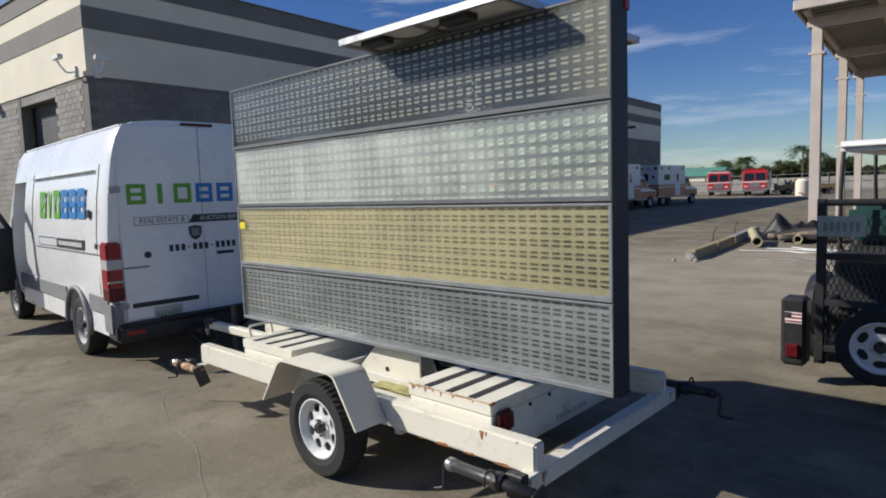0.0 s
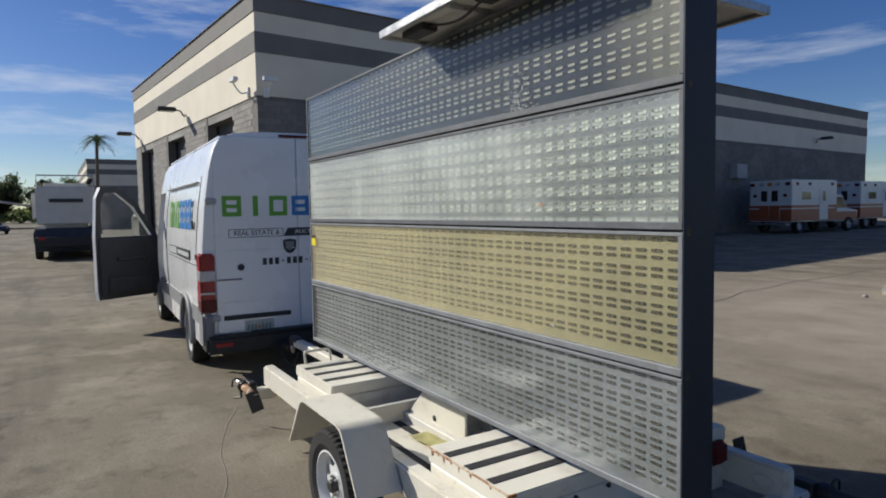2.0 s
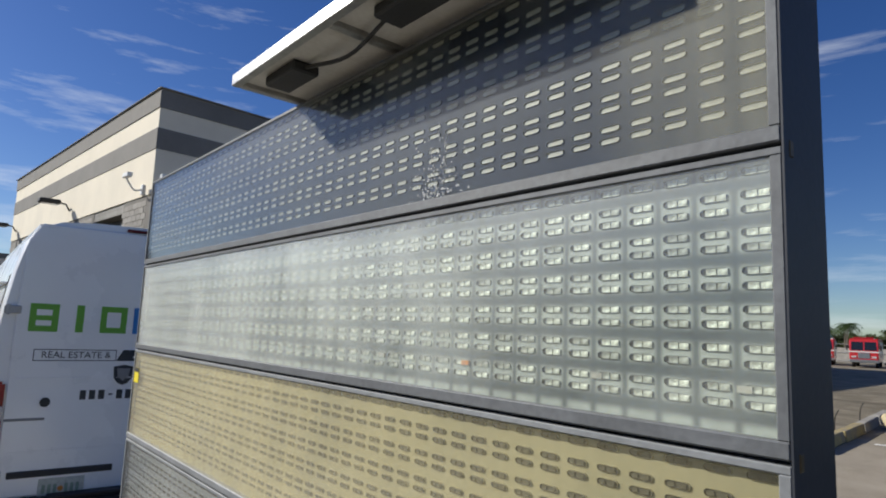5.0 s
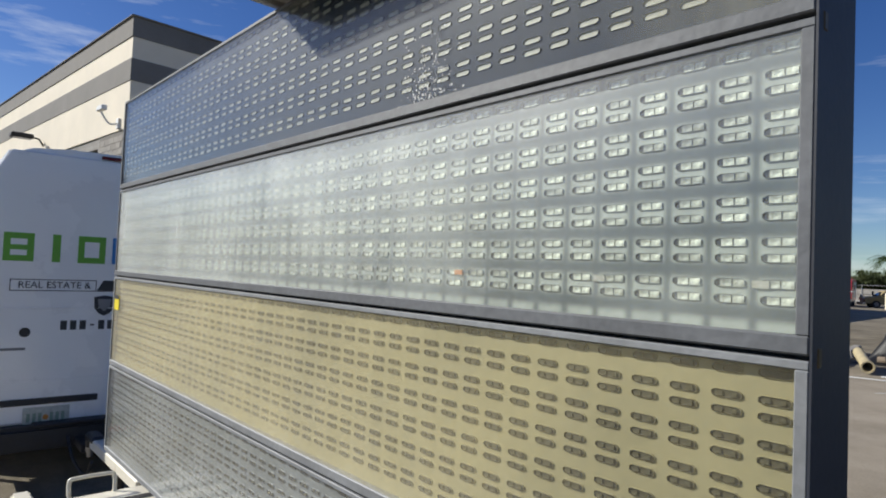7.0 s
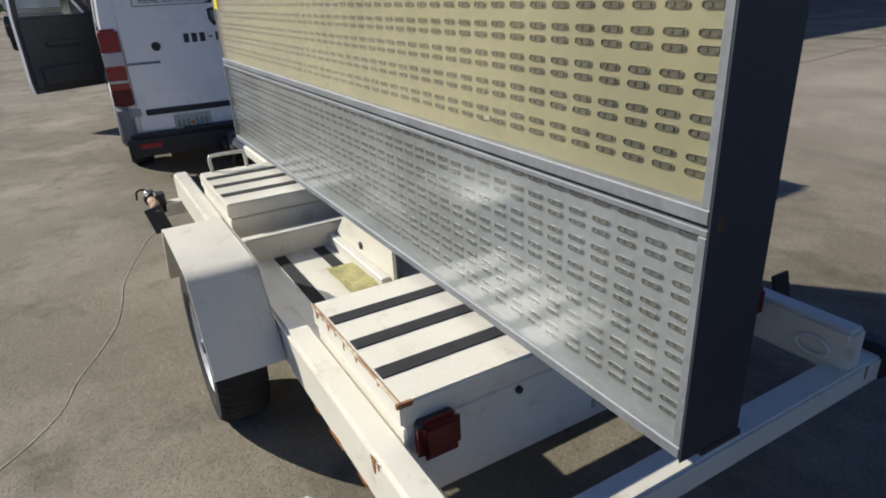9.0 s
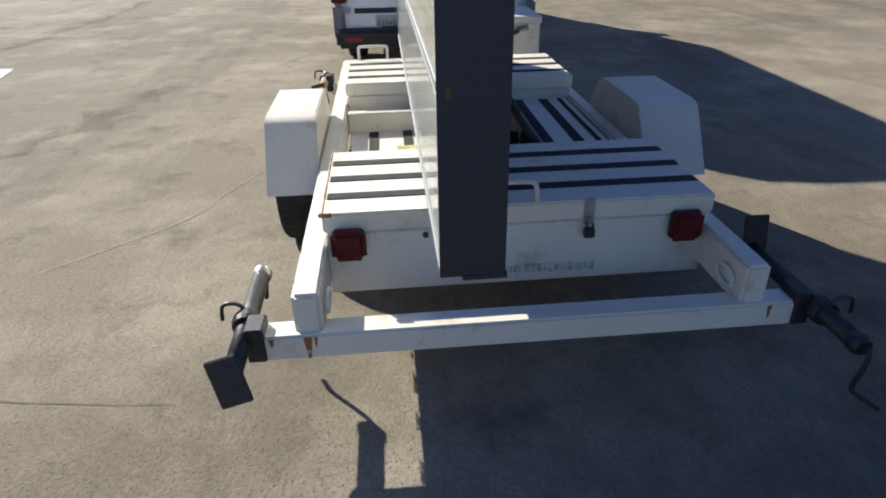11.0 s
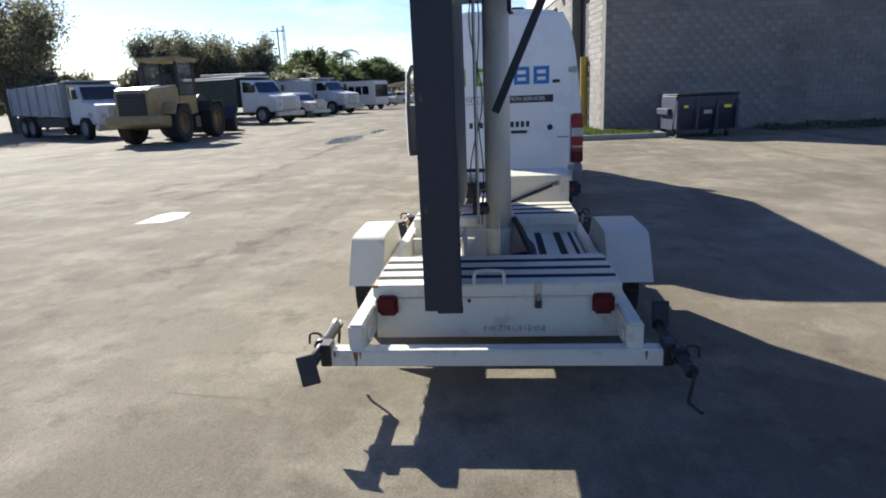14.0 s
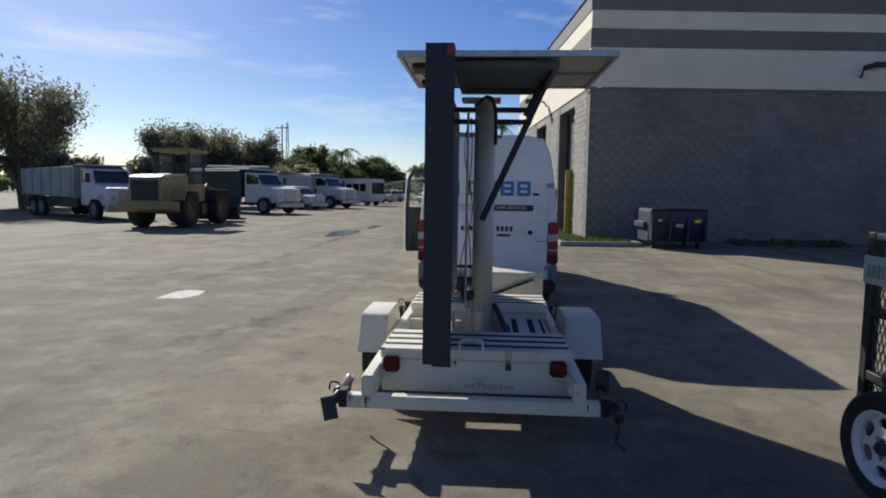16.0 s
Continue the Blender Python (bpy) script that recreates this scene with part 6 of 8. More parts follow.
# front of the cab
ws = B()
for (xa, za), (xb, zb) in (((-11.42, 2.56), (-12.42, 1.60)),):
    k = [ws.verts.new(p) for p in ((xa, VC - 0.78, za), (xa, VC + 0.78, za), (xb, VC + 0.86, zb), (xb, VC - 0.86, zb))]
    ws.faces.new(k)
    k2 = [ws.verts.new(v.co + Vector((-0.012, 0, 0.012))) for v in k]
    ws.faces.new(k2[::-1])
    for i in range(4):
        ws.faces.new((k[i], k[(i + 1) % 4], k2[(i + 1) % 4], k2[i]))
part("windscreen", ws, M_DARKGLASS, van)
part("front_bumper", box(B(), -13.05, -12.75, VC - 0.86, VC + 0.86, 0.28, 0.62, bevel=0.05, seg=2), M_VANGREY, van)
for s in (-1, 1):
    part("headlamp", box(B(), -12.95, -12.70, VC + s * 0.70 - 0.14, VC + s * 0.70 + 0.14, 0.82, 1.08, bevel=0.03, seg=2), M_LENSWHITE, van)
    mr = part("wing_mirror", box(B(), -11.62, -11.42, VC + s * 1.22 - 0.10, VC + s * 1.22 + 0.10, 1.52, 1.92, bevel=0.04, seg=2), M_BLACKPLAIN, van) if s > 0 else None
    if mr:
        part("mirror_arm", box(B(), -11.58, -11.48, VC + 0.98, VC + 1.14, 1.60, 1.68, bevel=0.01), M_BLACKPLAIN, mr)
part("cab_window", box(B(), -11.25, -10.45, VC + 0.975, VC + 0.99, 1.45, 2.05, bevel=0.02, m=None), M_DARKGLASS, van)
# inside the open doorway
inn = B()
box(inn, -11.45, -10.72, VC - 0.80, VC - 0.25, 0.52, 0.60)
box(inn, -11.02, -10.74, VC - 0.78, VC - 0.28, 0.95, 1.75, bevel=0.05)
box(inn, -11.42, -10.84, VC - 0.78, VC - 0.28, 0.80, 0.98, bevel=0.05)
part("driver_seat", inn, M_INTERIOR, van)
# the open driver's door, swung forward on its hinge
hinge = Matrix.Translation((-11.68, VC - 1.005, 0)) @ Matrix.Rotation(radians(-60), 4, "Z")
dr = B()
o = [(0.0, 0.56), (0.10, 0.50), (1.08, 0.50), (1.10, 0.64), (1.10, 1.45), (1.06, 2.05), (0.98, 2.22), (0.72, 2.24), (0.40, 1.98), (0.03, 1.42)]
wi = [(0.16, 1.46), (1.02, 1.46), (0.985, 2.03), (0.93, 2.13), (0.74, 2.14), (0.46, 1.92)]
va = [[dr.verts.new((p[0], y, p[1])) for p in o] for y in (0.0, 0.075)]
vw = [[dr.verts.new((p[0], y, p[1])) for p in wi] for y in (0.0, 0.075)]
for s in (0, 1):
    e = [dr.edges.new((va[s][i], va[s][(i + 1) % 10])) for i in range(10)] + [dr.edges.new((vw[s][i], vw[s][(i + 1) % 6])) for i in range(6)]
    bmesh.ops.triangle_fill(dr, use_beauty=True, use_dissolve=False, edges=e)
for i in range(10):
    dr.faces.new((va[0][i], va[0][(i + 1) % 10], va[1][(i + 1) % 10], va[1][i]))
for i in range(6):
    dr.faces.new((vw[0][i], vw[1][i], vw[1][(i + 1) % 6], vw[0][(i + 1) % 6]))
bmesh.ops.recalc_face_normals(dr, faces=dr.faces)
for f in dr.faces:
    if all(abs(v.co.y - 0.075) < 1e-4 for v in f.verts):
        f.material_index = 1
bmesh.ops.transform(dr, matrix=hinge, verts=dr.verts)
fd = part("front_door", dr, [M_VAN, M_INTERIOR], van, "open front door with a dark inner trim")
tr_ = prism(B(), [(0.06, 0.56), (1.05, 0.56), (1.06, 1.43), (0.08, 1.43)], "y", 0.074, 0.11, bevel=0.015)
bmesh.ops.transform(tr_, matrix=hinge, verts=tr_.verts)
part("door_trim", tr_, M_INTERIOR, fd)
pk = box(B(), 0.25, 0.95, 0.10, 0.17, 0.60, 0.82, bevel=0.02)
bmesh.ops.transform(pk, matrix=hinge, verts=pk.verts)
part("door_pocket", pk, M_INTERIOR, fd)
ah = box(B(), 0.35, 0.80, 0.11, 0.16, 1.08, 1.14, bevel=0.015)
bmesh.ops.transform(ah, matrix=hinge, verts=ah.verts)
part("arm_rest", ah, M_INTERIOR, fd)
gl_ = prism(B(), wi, "y", 0.034, 0.040)
bmesh.ops.transform(gl_, matrix=hinge, verts=gl_.verts)
gp = part("door_glass", gl_, M_GLASS, fd)
gp.visible_shadow = False
mi_ = box(B(), 0.10, 0.26, -0.30, -0.08, 1.42, 1.80, bevel=0.03)
bmesh.ops.transform(mi_, matrix=hinge, verts=mi_.verts)
part("wing_mirror", mi_, M_BLACKPLAIN, fd)
mg = box(B(), 0.255, 0.265, -0.28, -0.10, 1.46, 1.77)
bmesh.ops.transform(mg, matrix=hinge, verts=mg.verts)
part("mirror_glass", mg, mat("mirror_glass", (0.8, 0.8, 0.8), 0.05, 1.0, var=0.02), fd)

# the van stands swung slightly out of line with the trailer
van.matrix_basis = Matrix.Translation((VR + 0.31, VC, 0)) @ Matrix.Rotation(radians(-2.1), 4, "Z") @ Matrix.Translation((-VR, -VC, 0)) @ van.matrix_basis


# ---- vehicles of the yard ----
def ambulance(m):
    """Boxy ambulance, nose to +y, rear face at y = 0."""
    root = thing("ambulance", (0, 0, 0), "white and orange box ambulance parked by the wall", "ambulance", "parked ambulances")
    body = part("box_body", box(B(), -1.2, 1.2, 0, 4.2, 0.62, 2.85, bevel=0.05, seg=2), M_AMBWHITE, root)
    part("orange_band", box(B(), -1.212, 1.212, -0.012, 4.212, 0.66, 1.52, bevel=0.03), M_AMBORANGE, root)
    part("white_line", box(B(), -1.216, 1.216, -0.016, 4.0, 1.30, 1.36), M_AMBWHITE, root)
    for x in (-0.30, 0.30):
        d = part("rear_door", box(B(), x - 0.28, x + 0.28, -0.04, -0.01, 0.75, 2.45, bevel=0.015), M_AMBWHITE, root)
        part("door_lower", box(B(), x - 0.275, x + 0.275, -0.046, -0.038, 0.76, 1.50), M_AMBORANGE, d)
        part("door_window", box(B(), x - 0.18, x + 0.18, -0.048, -0.036, 1.72, 2.30, bevel=0.02), M_DARKGLASS, d)
    for x in (-0.85, 0.85):
        part("side_light", box(B(), x - 0.1, x + 0.1, -0.03, 0.01, 1.95, 2.12, bevel=0.01), M_TAILDARK, root)
    for k, x in enumerate((-1.0, -0.45, 0.0, 0.45, 1.0)):
        part("warning_light", box(B(), x - 0.13, x + 0.13, -0.05, 0.0, 2.55, 2.72, bevel=0.015), (M_TAILDARK, M_LENSWHITE, M_ORANGE, M_LENSWHITE, M_TAILDARK)[k], root)
    for x in (1.205, -1.205):
        for y in (0.5, 1.6, 3.7):
            part("warning_light", box(B(), x - 0.02, x + 0.02, y - 0.12, y + 0.12, 2.55, 2.70, bevel=0.01), M_TAILDARK, root)
        part("side_window", box(B(), x - 0.012, x + 0.012, 0.9, 1.7, 1.80, 2.20, bevel=0.01), M_DARKGLASS, root)
        part("side_door", box(B(), x - 0.016, x + 0.016, 2.5, 3.3, 0.70, 2.40, bevel=0.01), M_AMBWHITE, root)
        part("door_window", box(B(), x - 0.022, x + 0.022, 2.75, 3.05, 1.7, 2.25, bevel=0.01), M_DARKGLASS, root)
    part("rear_step", box(B(), -1.15, 1.15, -0.35, 0.0, 0.45, 0.55, bevel=0.02), M_STEEL, root)
    cab = prism(B(), [(4.2, 0.55), (6.6, 0.55), (6.7, 1.15), (5.7, 1.30), (5.1, 2.05), (4.2, 2.10)], "x", -1.0, 1.0, bevel=0.04)
    part("cab", cab, M_AMBWHITE, root)
    part("cab_band", box(B(), -1.012, 1.012, 4.25, 6.55, 0.62, 1.10), M_AMBORANGE, root)
    for s in (-1, 1):
        part("cab_window", prism(B(), [(4.35, 1.32), (5.55, 1.32), (5.08, 1.92), (4.35, 1.95)], "x", s * 1.0 - 0.012, s * 1.0 + 0.012), M_DARKGLASS, root)
        for y in (1.0, 5.7):
            wheel(root, (s * 0.95, y, 0.40), (s, 0, 0), 0.40, 0.26, 0.22, M_STEEL, 24)
    return moved(root, m)


def fire_engine(m, roof_white, label):
    """Fire engine, nose to -y, front face at y = 0."""
    root = thing("fire_engine", (0, 0, 0), label, "fire truck", "parked fire engines")
    cab = prism(B(), [(0.0, 0.55), (2.6, 0.55), (2.6, 2.75), (0.35, 2.75), (0.0, 1.75)], "x", -1.22, 1.22, bevel=0.06)
    part("cab", cab, M_FIRERED, root)
    part("cab_roof", box(B(), -1.18, 1.18, 0.35, 2.6, 2.72, 2.86, bevel=0.03), M_AMBWHITE if roof_white else M_FIRERED, root)
    for s in (-1, 1):
        ws_ = prism(B(), [(s * 0.06, 1.72), (s * 1.08, 1.72), (s * 1.02, 2.55), (s * 0.06, 2.55)], "z", -0.01, 0.01)
        bmesh.ops.transform(ws_, matrix=lay((0, 0.005, 0), (1, 0, 0), (0, 0, 1)), verts=ws_.verts)
        for v in ws_.verts:
            v.co.y += max(0, (v.co.z - 1.75)) * 0.35 - 0.02
        part("windscreen", ws_, M_DARKGLASS, root)
        part("headlamp", box(B(), s * 0.85 - 0.2, s * 0.85 + 0.2, -0.05, 0.03, 0.95, 1.15, bevel=0.02), M_LENSWHITE, root)
        part("cab_window", box(B(), s * 1.22 - 0.012, s * 1.22 + 0.012, 0.55, 1.4, 1.75, 2.5, bevel=0.02), M_DARKGLASS, root)
        part("mirror", box(B(), s * 1.42 - 0.08, s * 1.42 + 0.08, 0.0, 0.12, 1.7, 2.2, bevel=0.02), M_BLACKPLAIN, root)
        for y in (1.6, 6.4):
            wheel(root, (s * 1.0, y, 0.5), (s, 0, 0), 0.5, 0.3, 0.28, M_STEEL, 24)
    part("grille", box(B(), -0.5, 0.5, -0.04, 0.01, 0.9, 1.45, bevel=0.02), M_STEEL, root)
    part("front_bumper", box(B(), -1.22, 1.22, -0.45, 0.02, 0.5, 0.8, bevel=0.04), M_STEEL, root)
    part("white_stripe", box(B(), -1.232, 1.232, -0.012, 8.0, 1.5, 1.62), M_AMBWHITE, root)
    part("light_bar", box(B(), -0.85, 0.85, 0.55, 0.9, 2.86, 3.02, bevel=0.02), M_TAIL, root)
    part("body", box(B(), -1.22, 1.22, 2.7, 8.2, 0.6, 2.9, bevel=0.04), M_FIRERED, root)
    part("ladder", box(B(), -0.5, 0.5, 2.5, 8.3, 2.9, 3.05, bevel=0.02), M_STEEL, root)
    for k in range(4):
        for s in (-1, 1):
            part("locker_shutter", box(B(), s * 1.22 - 0.015, s * 1.22 + 0.015, 2.9 + k * 1.28, 4.05 + k * 1.28, 1.7 if k == 2 else 0.9, 2.6, bevel=0.01), M_STEEL, root)
    return moved(root, m)


def truck(m, kind_, label, paint=None, length=7.0, dark=None):
    """A working truck, nose to +x, built about the origin of its front axle line. kind_: box, dump, tank, pickup or bus."""
    paint = paint or M_TRUCKWHITE
    root = thing({"dump": "dump_truck", "tank": "tank_truck", "pickup": "pickup_truck", "box": "service_truck", "bus": "bus"}[kind_], (0, 0, 0), label, {"pickup": "pickup", "bus": "bus"}.get(kind_, "truck"), "parked yard vehicles")
    big = kind_ in ("dump", "tank", "box")
    wr = 0.5 if big else 0.37
    hw = 1.2 if big else 0.98
    if kind_ == "bus":
        part("body", box(B(), -length, 0.9, -1.25, 1.25, 0.5, 3.0, bevel=0.12, seg=2), paint, root)
        part("windscreen", box(B(), 0.85, 0.93, -1.1, 1.1, 1.3, 2.6, bevel=0.04), M_DARKGLASS, root)
        for s in (-1, 1):
            for k in range(int(length)):
                part("window", box(B(), -length + 0.3 + k, -length + 1.15 + k, s * 1.25 - 0.012, s * 1.25 + 0.012, 1.6, 2.45, bevel=0.01), M_DARKGLASS, root)
    else:
        z = wr + 0.15
        hood = [(-1.7, z), (1.0, z), (1.1, z + 0.25), (1.05, z + 0.85), (-0.35, z + 1.05), (-0.75, z + 1.75), (-1.65, z + 1.85)] if big else [(-1.9, z - 0.1), (1.0, z - 0.1), (1.05, z + 0.45), (0.95, z + 0.55), (-0.15, z + 0.65), (-0.75, z + 1.25), (-1.85, z + 1.28)]
        part("cab", prism(B(), hood, "y", -hw * 0.82, hw * 0.82, bevel=0.06), paint, root)
        a, b_, c_ = (hood[4], hood[5], hood[6])
        for s in (-1, 1):
            part("cab_window", prism(B(), [(a[0] - 0.2, a[1] + 0.06), (b_[0] - 0.06, b_[1] - 0.1), (c_[0] + 0.2, c_[1] - 0.14), (c_[0] + 0.18, a[1] + 0.06)], "y", s * hw * 0.82 - 0.012, s * hw * 0.82 + 0.012), M_DARKGLASS, root)
            part("mirror", box(B(), a[0] - 0.15, a[0], s * (hw * 0.82 + 0.2) - 0.08, s * (hw * 0.82 + 0.2) + 0.08, a[1] + 0.1, a[1] + 0.5, bevel=0.02), M_BLACKPLAIN, root)
            part("headlamp", box(B(), 0.95, 1.12, s * hw * 0.62 - 0.12, s * hw * 0.62 + 0.12, z + 0.3, z + 0.5, bevel=0.02), M_LENSWHITE, root)
            part("wing", box(B(), -0.55, 0.6, s * hw * 0.86 - 0.14, s * hw * 0.86 + 0.14, z + 0.32, z + 0.55, bevel=0.08, seg=2), paint, root)
        wsn = B()
        q = [wsn.verts.new(p) for p in ((a[0] + 0.01, -hw * 0.72, a[1] + 0.05), (a[0] + 0.01, hw * 0.72, a[1] + 0.05), (b_[0] + 0.02, hw * 0.66, b_[1] - 0.08), (b_[0] + 0.02, -hw * 0.66, b_[1] - 0.08))]
        q2 = [wsn.verts.new(v.co + Vector((0.02, 0, 0.012))) for v in q]
        wsn.faces.new(q2)
        for i in range(4):
            wsn.faces.new((q[i], q[(i + 1) % 4], q2[(i + 1) % 4], q2[i]))
        part("windscreen", wsn, M_DARKGLASS, root)
        part("grille", box(B(), 1.03, 1.13, -hw * 0.42, hw * 0.42, z + 0.1, z + 0.75, bevel=0.02), M_STEEL, root)
        part("front_bumper", box(B(), 0.95, 1.25, -hw * 0.9, hw * 0.9, z - 0.25, z + 0.02, bevel=0.03), M_STEEL, root)
        part("chassis", box(B(), -length, 0.8, -0.42, 0.42, wr - 0.02, wr + 0.14, bevel=0.01), M_BLACKPLAIN, root)
    if kind_ == "dump":
        o = [(-length, 1.15), (-1.9, 1.0), (-1.85, 2.55), (-length - 0.1, 2.45)]
        part("dump_body", prism(B(), o, "y", -1.22, 1.22, bevel=0.03), M_TRUCKGREY, root)
        part("under_body", box(B(), -length + 0.2, -1.9, -1.05, 1.05, 0.55, 1.0, bevel=0.03), M_BLACKPLAIN, root)
        for k in range(6):
            for s in (-1, 1):
                x = -length + 0.3 + k * (length - 2.4) / 5
                part("side_rib", box(B(), x - 0.05, x + 0.05, s * 1.25 - 0.05, s * 1.25 + 0.05, 1.1, 2.5, bevel=0.01), M_TRUCKGREY, root)
        part("cab_guard", box(B(), -1.9, -0.9, -1.1, 1.1, 2.55, 2.63, bevel=0.02), M_TRUCKGREY, root)
    if kind_ == "tank":
        part("tank", box(B(), -length, -2.1, -1.2, 1.2, 1.30, 3.15, bevel=0.42, seg=4), paint, root, smooth=True)
        part("tank_end_ring", box(B(), -length - 0.03, -length + 0.08, -1.06, 1.06, 1.45, 3.0, bevel=0.05), paint, root)
        part("under_body", box(B(), -length + 0.02, -2.1, -1.15, 1.15, 0.35, 1.28, bevel=0.03), M_DUMPSTER, root)
        part("top_rail", tube(B(), [(-length + 0.1, -1.0, 3.0), (-length + 0.1, -1.0, 3.45), (-length + 0.1, 1.0, 3.45), (-length + 0.1, 1.0, 3.0)], 0.03, 6), M_STEEL, root)
        part("rear_rack", box(B(), -length - 0.7, -length, -1.15, 1.15, 0.55, 0.95, bevel=0.03), M_BLACKPLAIN, root)
        for s in (-1, 1):
            part("tail_lamp", box(B(), -length - 0.74, -length - 0.68, s * 0.9 - 0.12, s * 0.9 + 0.12, 0.85, 0.97), M_TAIL, root)
            part("side_locker", box(B(), -length + 0.3, -length + 1.6, s * 1.05 - 0.15, s * 1.05 + 0.15, 0.7, 1.15, bevel=0.02), M_BLACKPLAIN, root)
        part("hose_rack", tube(B(), spline([(-length - 0.2, -0.8, 3.1), (-length + 0.2, -0.9, 3.3), (-4, -0.9, 3.35), (-3, 0, 3.35), (-4, 0.8, 3.35), (-length, 0.8, 3.2)], 5), 0.09, 8), M_HOSE, root)
        part("tank_lettering_bar", box(B(), -length - 0.085, -length - 0.06, -0.6, 0.6, 2.35, 2.5), M_INK, root)
    if kind_ == "box":
        part("service_body", box(B(), -length, -1.8, -1.2, 1.2, 0.95, 2.6, bevel=0.04), dark or paint, root)
        part("roof_rack", box(B(), -length, -1.2, -1.0, 1.0, 2.6, 2.72, bevel=0.02), M_STEEL, root)
        for s in (-1, 1):
            for k in range(3):
                part("locker_door", box(B(), -length + 0.2 + k * 1.5, -length + 1.55 + k * 1.5, s * 1.2 - 0.014, s * 1.2 + 0.014, 1.05, 2.4, bevel=0.01), dark or paint, root)
        if dark:
            part("boom", prism(B(), [(-length + 0.2, 2.82), (-0.9, 2.76), (-0.9, 2.88), (-length + 0.2, 2.98)], "y", 0.2, 0.45, bevel=0.02), paint, root, "white folded boom")
            part("boom_post", box(B(), -length + 0.3, -length + 0.75, 0.1, 0.55, 2.72, 2.86, bevel=0.02), M_BLACKPLAIN, root)
    if kind_ == "pickup":
        part("bed", box(B(), -length, -1.9, -0.95, 0.95, 0.62, 1.12, bevel=0.03), paint, root)
        part("bed_liner", box(B(), -length + 0.08, -1.98, -0.86, 0.86, 1.1, 1.125), M_BLACKPLAIN, root)
    for s in (-1, 1):
        for x in ((0, -length + 1.2, -length + 2.25) if kind_ in ("dump", "tank") else (0, -length + 1.3)):
            wheel(root, (x, s * (hw - 0.16), wr), (0, s, 0), wr, 0.28, wr * 0.56, M_TRUCKRIM, 24)
    return moved(root, m)


for x, y in ((-21.25, 37.4), (-21.65, 46.4)):
    ambulance(pose(x, y, 0, 0, 0, -3) @ Matrix.Scale(1.11, 4))
fire_engine(pose(-26.4, 77.0, 0, 0, 0, 16), True, "red fire engine with a white cab roof")
fire_engine(pose(-21.7, 74.6, 0, 0, 0, 12), False, "red fire engine facing the yard")
truck(pose(-40.0, 1.6, 0, 0, 0, 180), "tank", "white tank truck with hoses, seen from behind", length=10.0)
truck(pose(-30.0, -16.6, 0, 0, 0, 57) @ Matrix.Scale(1.13, 4), "dump", "dusty grey dump truck with a white cab", length=8.2)
truck(pose(-41.3, -11.7, 0, 0, 0, 66) @ Matrix.Scale(1.18, 4), "box", "service truck with a white cab and dark green body", length=6.4, dark=M_DARKBODY)
truck(pose(-50.7, -12.1, 0, 0, 0, 62) @ Matrix.Scale(1.12, 4), "pickup", "white pickup truck in the row", length=4.6)
truck(pose(-55.9, -10.7, 0, 0, 0, 66) @ Matrix.Scale(1.2, 4), "box", "white service truck with a roof rack", length=6.4)
truck(pose(-67.0, -9.6, 0, 0, 0, 62), "bus", "white shuttle bus with a dark front", length=7.0)
truck(pose(-83.6, -10.6, 0, 0, 0, 60), "pickup", "white pickup truck in the row", length=5.0)
truck(pose(-91.6, -9.3, 0, 0, 0, 60), "pickup", "white pickup truck in the row", length=5.0)


